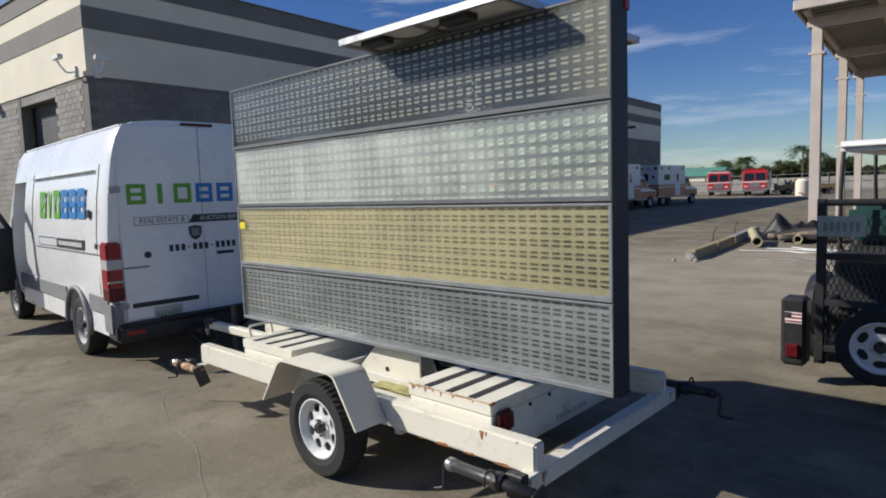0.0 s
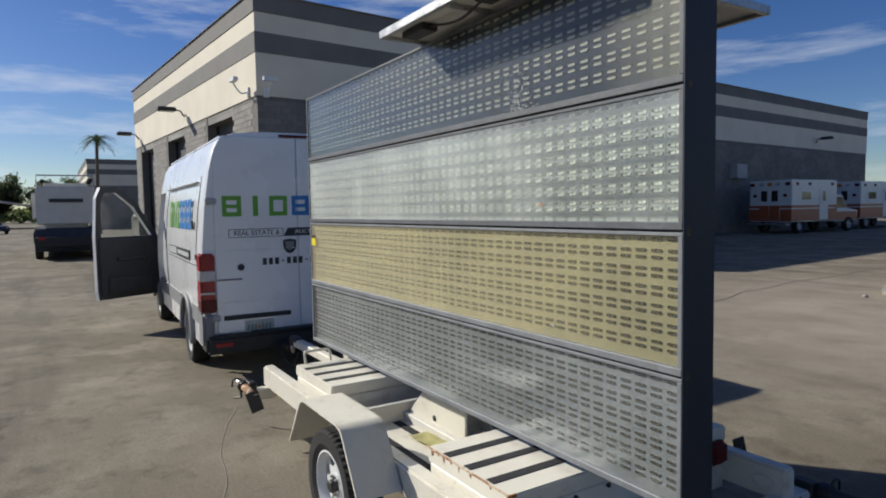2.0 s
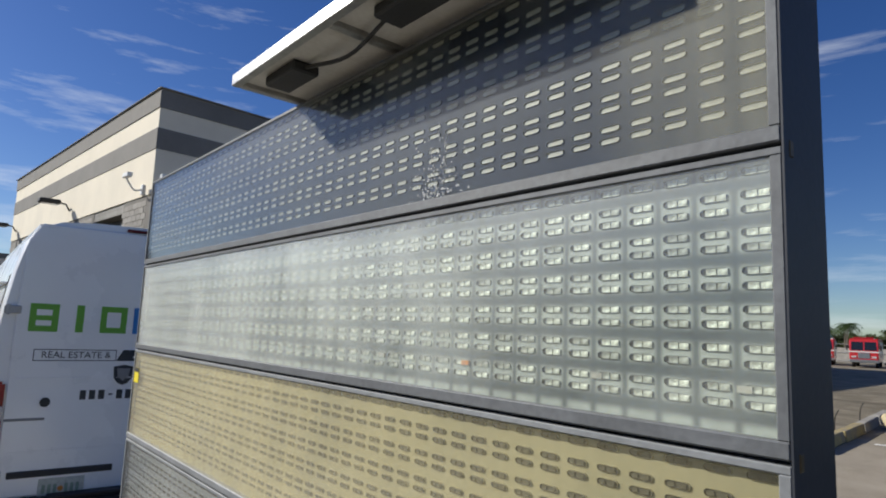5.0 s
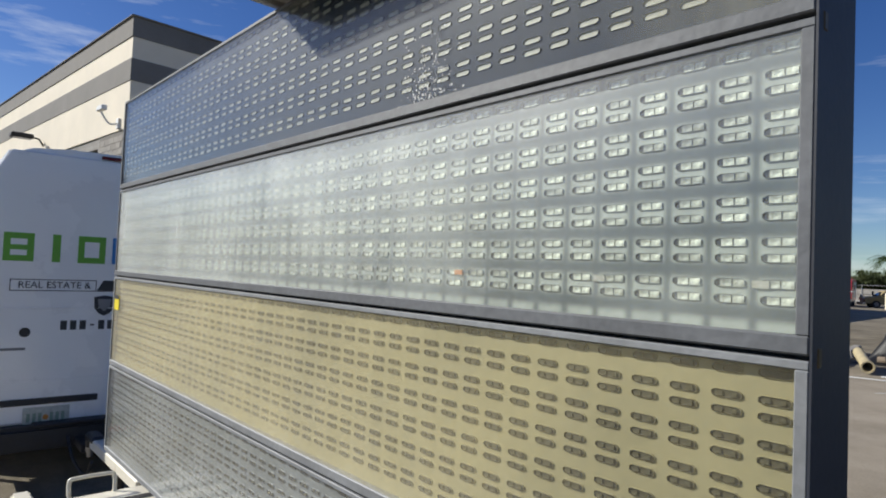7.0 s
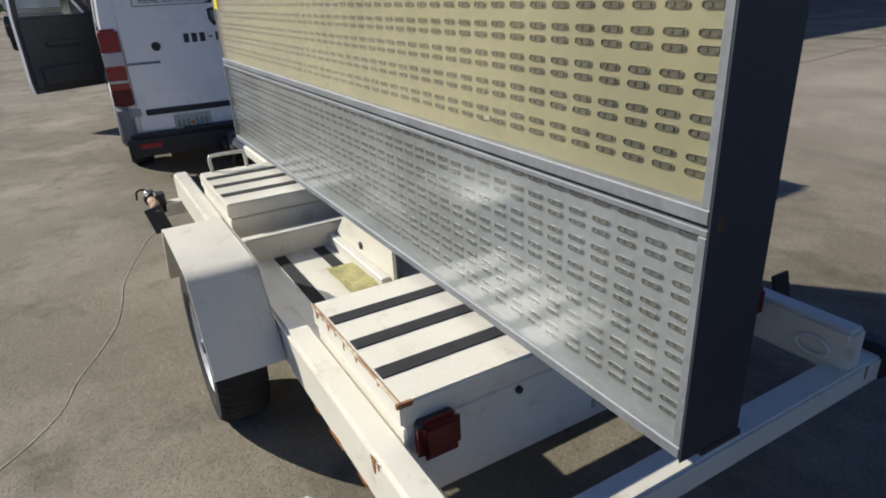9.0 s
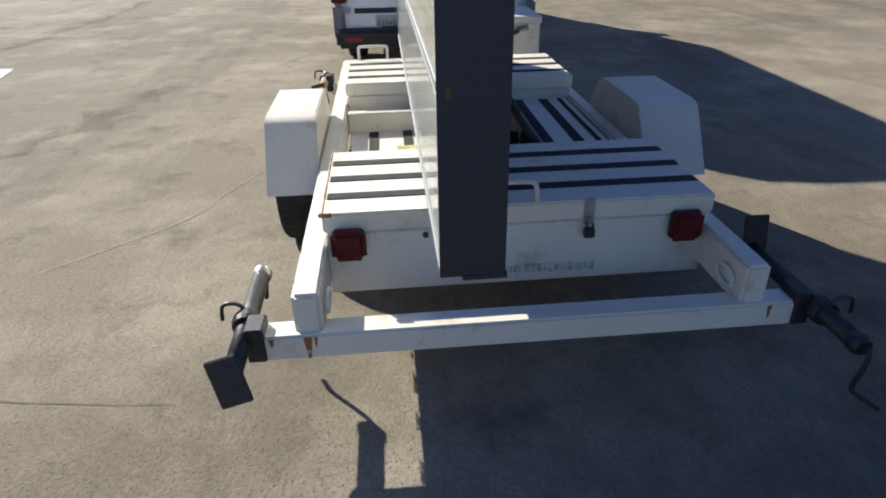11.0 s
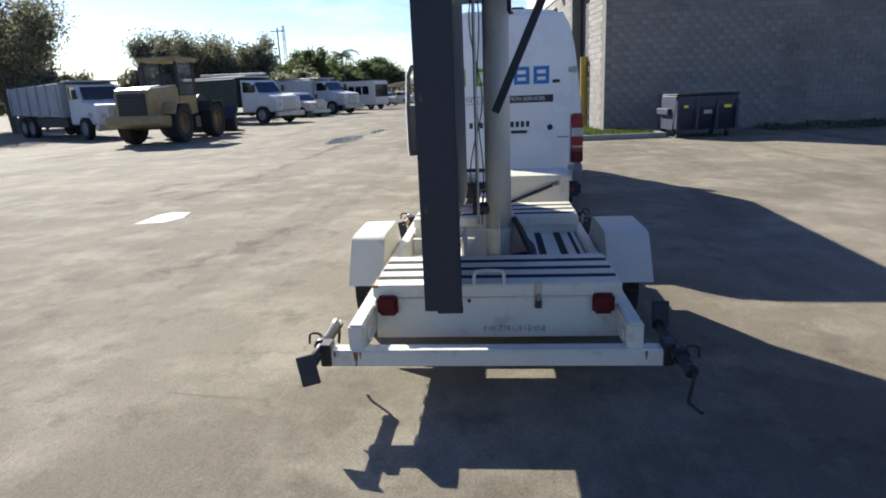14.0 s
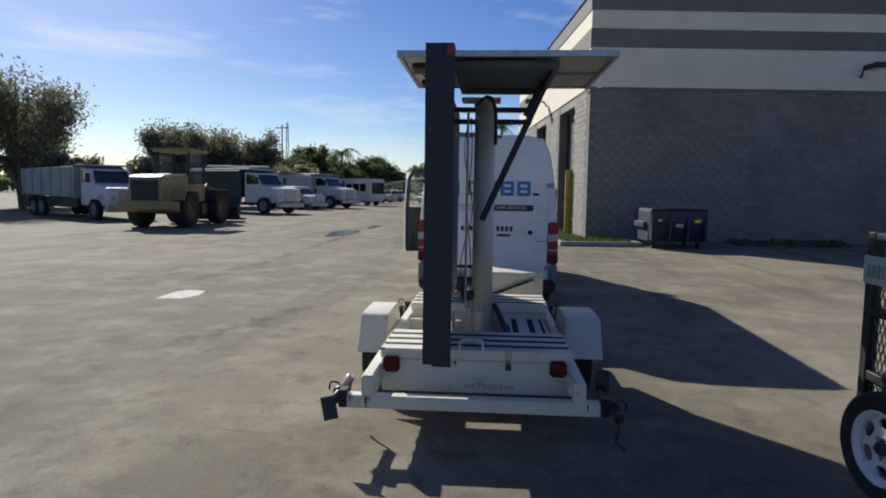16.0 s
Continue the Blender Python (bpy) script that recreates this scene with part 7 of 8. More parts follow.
def wheel_loader(m):
    """Wheel loader, bucket to +x."""
    root = thing("wheel_loader", (0, 0, 0), "old dirty yellow wheel loader with a tall glazed cab", "loader")
    part("engine_hood", prism(B(), [(-3.0, 1.0), (-0.7, 1.0), (-0.7, 2.12), (-2.7, 2.02), (-3.0, 1.92)], "y", -0.66, 0.66, bevel=0.06), M_LOADER, root)
    part("hood_top", prism(B(), [(-2.96, 1.95), (-0.75, 2.13), (-0.75, 2.17), (-2.7, 2.07), (-2.96, 1.99)], "y", -0.62, 0.62, bevel=0.01), M_HOODTOP, root, "pale hood top")
    grille = part("radiator_grille", box(B(), -3.05, -2.98, -0.52, 0.52, 1.08, 1.86, bevel=0.02), M_BLACKPLAIN, root)
    for k in range(6):
        part("grille_bar", box(B(), -3.07, -3.045, -0.5, 0.5, 1.14 + k * 0.125, 1.175 + k * 0.125), M_DARKSTEEL, grille)
    part("counterweight", prism(B(), [(-3.25, 0.75), (-2.2, 0.6), (-2.2, 1.05), (-3.2, 1.1)], "y", -1.0, 1.0, bevel=0.05), M_LOADER, root)
    part("rear_frame", box(B(), -2.3, 0.2, -0.5, 0.5, 0.55, 1.05, bevel=0.03), M_BLACK, root)
    part("front_frame", prism(B(), [(0.3, 0.5), (2.1, 0.5), (2.0, 1.2), (1.2, 1.85), (0.9, 1.85), (0.7, 1.0), (0.3, 1.0)], "y", -0.42, 0.42, bevel=0.03), M_BLACK, root)
    cab = part("cab_body", box(B(), -0.75, 0.72, -0.7, 0.7, 1.0, 1.75, bevel=0.04), M_LOADER, root)
    for x, y in ((-0.7, 0.66), (-0.7, -0.66), (0.68, 0.66), (0.68, -0.66)):
        part("cab_post", box(B(), x - 0.05, x + 0.05, y - 0.05, y + 0.05, 1.75, 3.05, bevel=0.01), M_BLACKPLAIN, cab)
    part("cab_roof", box(B(), -0.9, 0.92, -0.82, 0.82, 3.05, 3.22, bevel=0.05, seg=2), M_LOADER, cab)
    for s_ in (-1, 1):
        gl = part("side_glass", box(B(), -0.65, 0.63, s_ * 0.66 - 0.006, s_ * 0.66 + 0.006, 1.77, 3.03), M_GLASS, cab)
        gl.visible_shadow = False
        part("door_rail", box(B(), -0.64, 0.62, s_ * 0.68 - 0.02, s_ * 0.68 + 0.02, 2.22, 2.28), M_BLACKPLAIN, cab)
        part("work_lamp", box(B(), 0.92, 1.0, s_ * 0.6 - 0.09, s_ * 0.6 + 0.09, 3.04, 3.18, bevel=0.02), M_LENSWHITE, cab)
    part("cab_seat", prism(B(), [(-0.5, 1.75), (0.1, 1.75), (0.1, 1.95), (-0.3, 1.98), (-0.38, 2.6), (-0.52, 2.6)], "y", -0.28, 0.28, bevel=0.03), M_BLACKPLAIN, cab)
    part("steering_column", box(B(), 0.35, 0.5, -0.1, 0.1, 1.75, 2.2, bevel=0.03), M_BLACKPLAIN, cab)
    part("exhaust", cyl(B(), (-1.6, 0.3, 2.0), (-1.6, 0.3, 2.85), 0.06, 10), M_BLACK, root)
    part("air_cleaner", cyl(B(), (-1.2, -0.3, 2.0), (-1.2, -0.3, 2.5), 0.12, 12), M_BLACKPLAIN, root)
    for s_ in (-1, 1):
        part("lift_arm", prism(B(), [(0.95, 1.6), (1.3, 1.80), (2.4, 1.35), (3.25, 0.75), (3.3, 0.45), (3.0, 0.45), (2.6, 0.85)], "y", s_ * 0.52 - 0.07, s_ * 0.52 + 0.07, bevel=0.02), M_BLACK, root)
        part("lift_ram", cyl(B(), (1.0, s_ * 0.38, 0.75), (2.4, s_ * 0.38, 1.1), 0.06, 10), M_STEEL, root)
        part("step", box(B(), -0.5, -0.05, s_ * 0.95 - 0.15, s_ * 0.95 + 0.15, 0.5, 0.95, bevel=0.02), M_BLACK, root)
        for x in (-1.55, 1.5):
            part("wing", prism(B(), [(x - 0.75, 1.1), (x - 0.5, 1.52), (x + 0.5, 1.52), (x + 0.75, 1.1), (x + 0.68, 1.1), (x + 0.46, 1.46), (x - 0.46, 1.46), (x - 0.68, 1.1)], "y", s_ * 0.9 - 0.28, s_ * 0.9 + 0.28), M_BLACK if x > 0 else M_LOADER, root)
            wheel(root, (x, s_ * 0.92, 0.72), (0, s_, 0), 0.72, 0.52, 0.36, M_LOADERRIM, 28)
    part("bucket", prism(B(), [(3.0, 0.1), (4.0, 0.05), (3.95, 0.12), (3.2, 0.2), (3.1, 0.6), (3.5, 1.15), (3.4, 1.2), (2.95, 0.7)], "y", -1.3, 1.3), M_BLACK, root)
    return moved(root, m)


wheel_loader(pose(-26.4, -11.2, 0, 0, 0, 181) @ Matrix.Scale(1.12, 4))


def dumpster(m):
    root = thing("dumpster", (0, 0, 0), "navy steel dumpster with yellow stickers, lids closed", "dumpster")
    part("bin", prism(B(), [(-0.75, 0.25), (0.6, 0.25), (0.85, 1.0), (0.85, 1.36), (-0.8, 1.36), (-0.85, 1.0)], "y", -0.98, 0.98, bevel=0.02), M_DUMPSTER, root)
    for y in (-0.92, -0.31, 0.31, 0.92):
        part("stiffener", box(B(), 0.70, 0.92, y - 0.04, y + 0.04, 0.3, 1.2, bevel=0.01), M_DUMPSTER, root)
    for s in (-1, 1):
        part("fork_pocket", box(B(), -0.5, 0.5, s * 1.04 - 0.07, s * 1.04 + 0.07, 0.75, 0.95, bevel=0.01), M_DUMPSTER, root)
        part("lid", box(B(), -0.8, 0.92, s * 0.49 - 0.485, s * 0.49 + 0.485, 0, 0.05, bevel=0.015, m=Matrix.Translation((0, 0, 1.365)) @ Matrix.Rotation(radians(-0.5), 4, "Y")), M_BLACKPLAIN, root)
        for x in (-0.6, 0.55):
            part("caster", cyl(B(), (x, s * 0.8 - 0.03, 0.11), (x, s * 0.8 + 0.03, 0.11), 0.11, 14), M_BLACKPLAIN, root)
            part("caster_fork", box(B(), x - 0.05, x + 0.05, s * 0.8 - 0.06, s * 0.8 + 0.06, 0.15, 0.28), M_DARKSTEEL, root)
    part("yellow_sticker", box(B(), 0.925, 0.932, 0.50, 0.72, 0.95, 1.05), M_YELLOW, root)
    part("yellow_sticker", box(B(), 0.925, 0.932, -0.75, -0.62, 0.98, 1.06), M_YELLOW, root)
    part("white_sticker", box(B(), 0.925, 0.932, -0.12, 0.12, 0.78, 0.90), M_TRUCKGREY, root)
    return moved(root, m)


dumpster(pose(-19.2, 9.63, 0, 0, 0, 4.5) @ Matrix.Diagonal((1.0, 0.96, 0.93, 1)))


def parked_car(m, paint, label):
    """A saloon car, nose to +x."""
    root = thing("car", (0, 0, 0), label, "car")
    part("body", prism(B(), [(-2.2, 0.35), (2.15, 0.32), (2.2, 0.65), (1.9, 0.85), (0.9, 0.95), (-1.4, 0.98), (-2.2, 0.92)], "y", -0.88, 0.88, bevel=0.07), paint, root)
    part("cabin", prism(B(), [(0.95, 0.93), (0.25, 1.38), (-0.95, 1.42), (-1.65, 0.96)], "y", -0.74, 0.74, bevel=0.06), paint, root)
    for s_ in (-1, 1):
        part("side_window", prism(B(), [(0.75, 0.98), (0.2, 1.32), (-0.9, 1.35), (-1.35, 1.0)], "y", s_ * 0.74 - 0.008, s_ * 0.74 + 0.008), M_DARKGLASS, root)
        part("headlamp", box(B(), 2.08, 2.2, s_ * 0.65 - 0.15, s_ * 0.65 + 0.15, 0.6, 0.74, bevel=0.02), M_LENSWHITE, root)
        for x in (-1.35, 1.35):
            wheel(root, (x, s_ * 0.8, 0.32), (0, s_, 0), 0.32, 0.2, 0.2, M_STEEL, 24)
    return moved(root, m)


parked_car(pose(-79.8, -4.4, 0, 0, 0, 25), M_DUMPSTER, "dark blue parked saloon car")

# ---- canopy of steel posts ----
canopy = thing("steel_canopy", (-2.95, 13.6, 0), "open steel canopy with a ribbed metal roof on posts", "canopy")
CX, CZ = -2.95, 4.15
for y in (13.6, 18.4, 23.2):
    for x in (CX, CX + 9.0):
        po = B()
        box(po, x - 0.10, x + 0.10, y - 0.15, y - 0.13, 0, CZ)
        box(po, x - 0.10, x + 0.10, y + 0.13, y + 0.15, 0, CZ)
        box(po, x - 0.012, x + 0.012, y - 0.13, y + 0.13, 0, CZ)
        box(po, x - 0.2, x + 0.2, y - 0.2, y + 0.2, 0, 0.03)
        box(po, x - 0.16, x + 0.16, y - 0.16, y + 0.16, CZ - 0.55, CZ - 0.50)
        part("post", po, M_CANOPYSTEEL, canopy)
    part("rafter", box(B(), CX - 0.2, CX + 9.2, y - 0.1, y + 0.1, CZ, CZ + 0.20, bevel=0.01), M_CANOPYSTEEL, canopy)
for k in range(8):
    part("purlin", box(B(), CX - 0.2 + k * 1.33, CX - 0.08 + k * 1.33, 12.8, 24.0, CZ + 0.20, CZ + 0.30), M_CANOPYSTEEL, canopy)
rf = B()
for k in range(32):
    y = 12.7 + k * 0.355
    box(rf, CX - 0.3, CX + 9.4, y, y + 0.25, CZ + 0.305, CZ + 0.32)
    box(rf, CX - 0.3, CX + 9.4, y + 0.25, y + 0.355, CZ + 0.32, CZ + 0.355)
part("roof_sheet", rf, M_CANOPYROOF, canopy, kind="stuff")
part("fascia", box(B(), CX - 0.34, CX + 9.4, 12.64, 12.70, CZ + 0.22, CZ + 0.40, bevel=0.01), M_CANOPYSTEEL, canopy)
part("fascia", box(B(), CX - 0.36, CX - 0.30, 12.70, 24.1, CZ + 0.22, CZ + 0.40, bevel=0.01), M_CANOPYSTEEL, canopy)

canopy.matrix_basis = pose(-5.0, 23.7, 0, 0, 0, 4.3) @ Matrix.Diagonal((1.44, 1.44, 1.60, 1))

# ---- black utility trailer with a cart on it ----
ut = thing("utility_trailer", (-0.2, 7.0, 0), "black utility trailer with a mesh ramp gate standing up", "trailer")
UX0, UX1, UY0, UY1 = -1.09, 0.71, 5.57, 8.9
part("deck", box(B(), UX0, UX1, UY0 + 0.05, UY1, 0.42, 0.48, bevel=0.01), M_BLACK, ut)
for x in (UX0, UX1):
    part("side_rail", box(B(), x - 0.03, x + 0.03, UY0 + 0.05, UY1, 0.76, 0.82, bevel=0.006), M_BLACK, ut)
    for k in range(5):
        y = UY0 + 0.1 + k * 0.8
        part("stake", box(B(), x - 0.025, x + 0.025, y, y + 0.05, 0.42, 0.77), M_BLACK, ut)
    part("chassis_rail", box(B(), x - 0.04, x + 0.04, UY0, UY1, 0.34, 0.43, bevel=0.006), M_BLACK, ut)
gt = part("ramp_gate", box(B(), UX0 + 0.03, UX1 - 0.03, UY0 - 0.025, UY0 + 0.025, 0.445, 0.495, bevel=0.004), M_BLACK, ut)
for x in (UX0, UX1):
    part("gate_upright", box(B(), x - 0.03, x + 0.03, UY0 - 0.03, UY0 + 0.03, 0.37, 1.63, bevel=0.005), M_BLACK, gt)
for z in (0.83, 1.19, 1.60):
    part("gate_bar", box(B(), UX0 + 0.03, UX1 - 0.03, UY0 - 0.025, UY0 + 0.025, z - 0.025, z + 0.025, bevel=0.004), M_BLACK, gt)
for x in (UX0 + 0.45, UX0 + 0.9, UX0 + 1.35):
    part("gate_bar", box(B(), x - 0.02, x + 0.02, UY0 - 0.02, UY0 + 0.02, 0.5, 1.5), M_BLACK, gt)
ms = B()
for k in range(46):
    x = UX0 + 0.03 + k * 0.0385
    for s in (-1, 1):
        for j in range(10):
            z = 0.5 + j * 0.10
            a_ = x + s * 0.019 * (1 if j % 2 else -1)
            b_ = x - s * 0.019 * (1 if j % 2 else -1)
            q = [ms.verts.new(p) for p in ((a_ - 0.003, UY0, z), (a_ + 0.003, UY0 + 0.004, z), (b_ + 0.003, UY0 + 0.004, z + 0.1), (b_ - 0.003, UY0, z + 0.1))]
            ms.faces.new(q)
part("gate_mesh", ms, M_MESH, gt, "grey expanded metal mesh", kind="stuff")
up = part("number_plate", box(B(), UX0 - 0.02, UX0 + 0.29, UY0 - 0.05, UY0 - 0.035, 1.345, 1.50, bevel=0.004), M_PLATE, gt)
for k in range(6):
    part("plate_bar", box(B(), UX0 + 0.02 + k * 0.042, UX0 + 0.046 + k * 0.042, UY0 - 0.053, UY0 - 0.049, 1.385, 1.455), M_PLATEGREEN, up)
for x, s in ((UX0 - 0.29, -1), (UX1 + 0.29, 1)):
    wheel(ut, (x, 7.1, 0.33), (s, 0, 0), 0.33, 0.2, 0.19, M_RIM, 32, holes=6)
    part("mudguard", tube(B(), [(x, 7.1 + 0.43 * math.cos(radians(a)), 0.36 + 0.43 * math.sin(radians(a))) for a in range(0, 181, 15)], 0.10, 6), M_BLACK, ut)
    lm = part("lamp_box", box(B(), x - 0.10, x + 0.10, 6.0, 6.2, 0.17, 0.77, bevel=0.03), M_BLACK, ut)
    part("red_lens", box(B(), x - 0.05, x + 0.05, 5.975, 6.005, 0.25, 0.37, bevel=0.01), M_TAILDARK, lm)
    st_ = part("sticker", box(B(), x - 0.06, x + 0.07, 5.992, 6.0005, 0.55, 0.645), M_PAPER, lm, "small red and white striped sticker")
    for k in range(3):
        part("stripe", box(B(), x - 0.058, x + 0.068, 5.990, 5.9925, 0.558 + 0.032 * k, 0.572 + 0.032 * k), M_TAIL, st_)
    part("corner_field", box(B(), x - 0.058, x - 0.01, 5.988, 5.9904, 0.60, 0.643), M_INK, st_)
# spare wheel carried on the gate
wheel(ut, (-0.68, UY0 - 0.10, 0.555), (0.12, -0.99, 0), 0.285, 0.16, 0.182, M_RIM, 36, holes=6)
cart = thing("utility_cart", (-0.2, 7.0, 0.48), "green golf cart with a white roof on the trailer", "golf cart")
part("body", prism(B(), [(5.75, 0.62), (8.1, 0.62), (8.2, 0.95), (7.6, 1.15), (7.2, 0.85), (6.6, 0.80), (6.5, 1.1), (5.75, 1.2)], "x", -0.85, 0.40, bevel=0.04), M_BLACKPLAIN, cart)
part("seat", box(B(), -0.8, 0.35, 6.1, 6.6, 1.1, 1.26, bevel=0.05), M_BLACKPLAIN, cart)
part("backrest", box(B(), -0.8, 0.35, 6.0, 6.14, 1.25, 1.56, bevel=0.05, seg=2), M_TEAL, cart)
part("roof", box(B(), -0.86, 0.52, 5.75, 7.75, 2.00, 2.08, bevel=0.035, seg=2), M_PAPER, cart)
for x in (-0.82, 0.38):
    part("roof_post", tube(B(), spline([(x, 5.85, 1.15), (x, 5.82, 1.7), (x, 5.9, 2.01)], 4), 0.018, 6), M_BLACKPLAIN, cart)
    part("roof_post", tube(B(), spline([(x, 7.7, 1.1), (x, 7.5, 1.7), (x, 7.45, 2.01)], 4), 0.018, 6), M_BLACKPLAIN, cart)
    for y in (6.1, 7.75):
        wheel(cart, (x - 0.02 if x < 0 else x + 0.02, y, 0.70), (-1 if x < 0 else 1, 0, 0), 0.215, 0.18, 0.12, M_RIM, 24)
part("steering_wheel", tube(B(), [(-0.5 + 0.16 * math.cos(k * 0.5236), 6.95 + 0.05 * math.sin(k * 0.5236), 1.45 + 0.15 * math.sin(k * 0.5236)) for k in range(13)], 0.014, 6), M_BLACKPLAIN, cart)

cart.matrix_basis = pose(-0.45, 7.3, 0.48)

# ---- kerb stones, pipes and hoses left on the paving ----
for k, (x, y, a, mt) in enumerate(((-5.62, 15.45, 96, M_BARRIER), (-5.83, 17.5, 97, M_BARRIER), (-6.1, 19.6, 98, M_KERB), (-6.4, 21.8, 98, M_KERB))):
    tagged(part("parking_kerb", prism(box(B(), 0, 0.001, 0, 0.001, 0, 0.001), [(-0.13, 0), (0.13, 0), (0.10, 0.22), (-0.10, 0.22)], "x", -1.0, 1.0, bevel=0.02), mt), "worn yellow and grey concrete parking kerb", "kerb", "parking kerbs").matrix_basis = pose(x, y, 0, 0, 0, a)
for k, (x, y, s_) in enumerate(((-5.47, 14.35, 0.17), (-5.28, 14.1, 0.07), (-5.74, 14.0, 0.06))):
    cb = B()
    bmesh.ops.create_icosphere(cb, subdivisions=2, radius=s_)
    for v in cb.verts:
        v.co *= 0.8 + 0.5 * noise.noise(v.co * 6 + Vector((k * 3.1, 0, 0)))
        v.co.z = max(-s_ * 0.5, v.co.z * 0.8)
    tagged(part("concrete_chunk", cb, M_KERB), "broken lump of grey concrete by the kerb", "rubble", "broken kerb lumps").matrix_basis = pose(x, y, s_ * 0.5)
tarp = B()
NU, NV = 34, 22
grid_ = []
for i in range(NU):
    for j in range(NV):
        u, v = i / (NU - 1) * 2 - 1, j / (NV - 1) * 2 - 1
        x, y = u * 1.25, v * 0.8
        edge = max(0.0, 1 - max(abs(u), abs(v)) ** 3)
        peak = 0.62 * math.exp(-((x + 0.6) / 0.26) ** 2 - (y / 0.4) ** 2) + 0.40 * math.exp(-((x - 0.3) / 0.9) ** 2 - (y / 0.55) ** 2)
        crease = 0.30 * abs(noise.noise((x * 2.4, y * 2.4, 1.7))) + 0.05 * noise.noise((x * 7, y * 7, 4.0))
        grid_.append(tarp.verts.new((x + 0.12 * noise.noise((x * 3, y * 3, 8.0)), y + 0.10 * noise.noise((x * 3, y * 3, 5.0)), 0.012 + edge * max(0.0, peak + crease))))
for i in range(NU - 1):
    for j in range(NV - 1):
        tarp.faces.new((grid_[i * NV + j], grid_[(i + 1) * NV + j], grid_[(i + 1) * NV + j + 1], grid_[i * NV + j + 1]))
tagged(part("tarpaulin", tarp, M_TARP, smooth=True), "crumpled black tarpaulin thrown over a heap of hoses", "tarpaulin").matrix_basis = pose(-4.75, 20.75, 0, 0, 0, 8)
r5 = random.Random(5)
for k in range(7):
    x0, y0 = -5.0 + r5.uniform(-0.4, 0.5), 19.3 + 0.17 * k
    pts = spline([(x0 + j * 0.75, y0 + r5.uniform(-0.16, 0.16) + 0.1 * j, 0.11 + 0.04 * r5.random() + (0.16 if k % 2 else 0.0) * math.sin(1.05 * j)) for j in range(5)], 6)
    tagged(part("hose", tube(B(), pts, 0.085 + 0.03 * r5.random(), 10), M_HOSE if k % 3 != 1 else M_HOSETAN, smooth=True), "thick dusty black or sunlit tan hose lying in a heap on the paving", "hose", "heap of hoses")
for k in range(5):
    x0, y0 = -5.2 + 0.45 * k, 17.0 + r5.uniform(-0.3, 1.4)
    pts = spline([(x0 + 0.5 * j, y0 + r5.uniform(-0.22, 0.22), 0.012) for j in range(5)], 6)
    tagged(part("cable", tube(B(), pts, 0.013, 5), M_PAPER), "thin pale cable lying loose on the paving", "cable", "loose cables")
for k, (p, q, r) in enumerate((((-5.02, 17.65, 0.17), (-5.62, 19.3, 0.32), 0.115), ((-4.38, 19.0, 0.14), (-4.55, 20.3, 0.2), 0.10))):
    pb = B()
    spin(pb, [(0, r), ((Vector(q) - Vector(p)).length, r), ((Vector(q) - Vector(p)).length, r * 0.82), (0, r * 0.82)], p, Vector(q) - Vector(p), 24, closed=True)
    spin(pb, [(-0.03, r * 1.15), (0.14, r * 1.15), (0.14, r * 0.9), (-0.03, r * 0.9)], p, Vector(q) - Vector(p), 24, closed=True)
    tagged(part("pipe", pb, M_PIPE, smooth=True), "pale pipe with a flanged open end", "pipe", "loose pipes")
for x, y in ((-6.42, 18.4), (-6.75, 21.3)):
    tagged(part("steel_pin", tube(B(), spline([(x, y, 0), (x + 0.02, y, 0.28), (x + 0.10, y, 0.47)], 4), 0.014, 6), M_DARKSTEEL), "bent rusty steel pin standing in the kerb", "pin")

# ---- far side of the yard ----
fence = thing("fence", (-20, 92, 0), "long chain-link fence at the yard's edge", "fence")
for k in range(34):
    x = -60 + k * 3.0
    part("post", cyl(B(), (x, 92, 0), (x, 92, 2.4), 0.04, 6), M_STEEL, fence)
for z in (0.3, 1.3, 2.35):
    part("rail", cyl(B(), (-60, 92, z), (40, 92, z), 0.035, 6), M_STEEL, fence)
part("fence_screen", box(B(), -60, 40, 92.05, 92.07, 0.1, 1.9), M_KERB, fence)
shed = thing("shed", (-35, 96, 0), "low shed with a green roof", "shed")
part("wall", box(B(), -44, -33, 96, 101, 0, 2.6), M_CREAMWALL, shed)
part("roof", prism(B(), [(95.6, 2.6), (98.5, 3.9), (101.4, 2.6)], "x", -44.5, -32.5), M_ROOFGREEN, shed)
shed2 = thing("shed", (10, 72, 0), "low shed with a green roof", "shed")
part("wall", box(B(), 4, 22, 60, 66, 0, 2.6), M_CREAMWALL, shed2)
part("roof", prism(B(), [(59.6, 2.6), (63, 3.6), (66.4, 2.6)], "x", 3.5, 22.5), M_ROOFGREEN, shed2)
pav = thing("open_shed", (-112, -6, 0), "open parking shed with a pale roof", "shed")
part("roof", prism(B(), [(-16, 2.9), (-7, 4.4), (2, 2.9), (2, 2.7), (-7, 4.1), (-16, 2.7)], "x", -125, -110), M_CREAMWALL, pav)
for y in (-15, -7, 1):
    for x in (-111, -118, -124):
        part("post", cyl(B(), (x, y, 0), (x, y, 2.8), 0.12, 8), M_STEEL, pav)
tank = thing("storage_tank", (-16.6, 73, 0), "white upright storage tank", "tank")
part("shell", spin(B(), [(0, 0.02), (0, 0.66), (1.5, 0.66), (1.72, 0.45), (1.76, 0.02)], (-16.6, 73, 0), (0, 0, 1), 28), M_CREAMWALL, tank, smooth=True)
part("outlet", cyl(B(), (-16.6, 71.7, 0.3), (-16.6, 72.4, 0.3), 0.08, 10), M_STEEL, tank)
truck(pose(-19.4, 78, 0, 0, 0, -150), "pickup", "yellow works truck by the tank", M_LOADER, length=5.5)

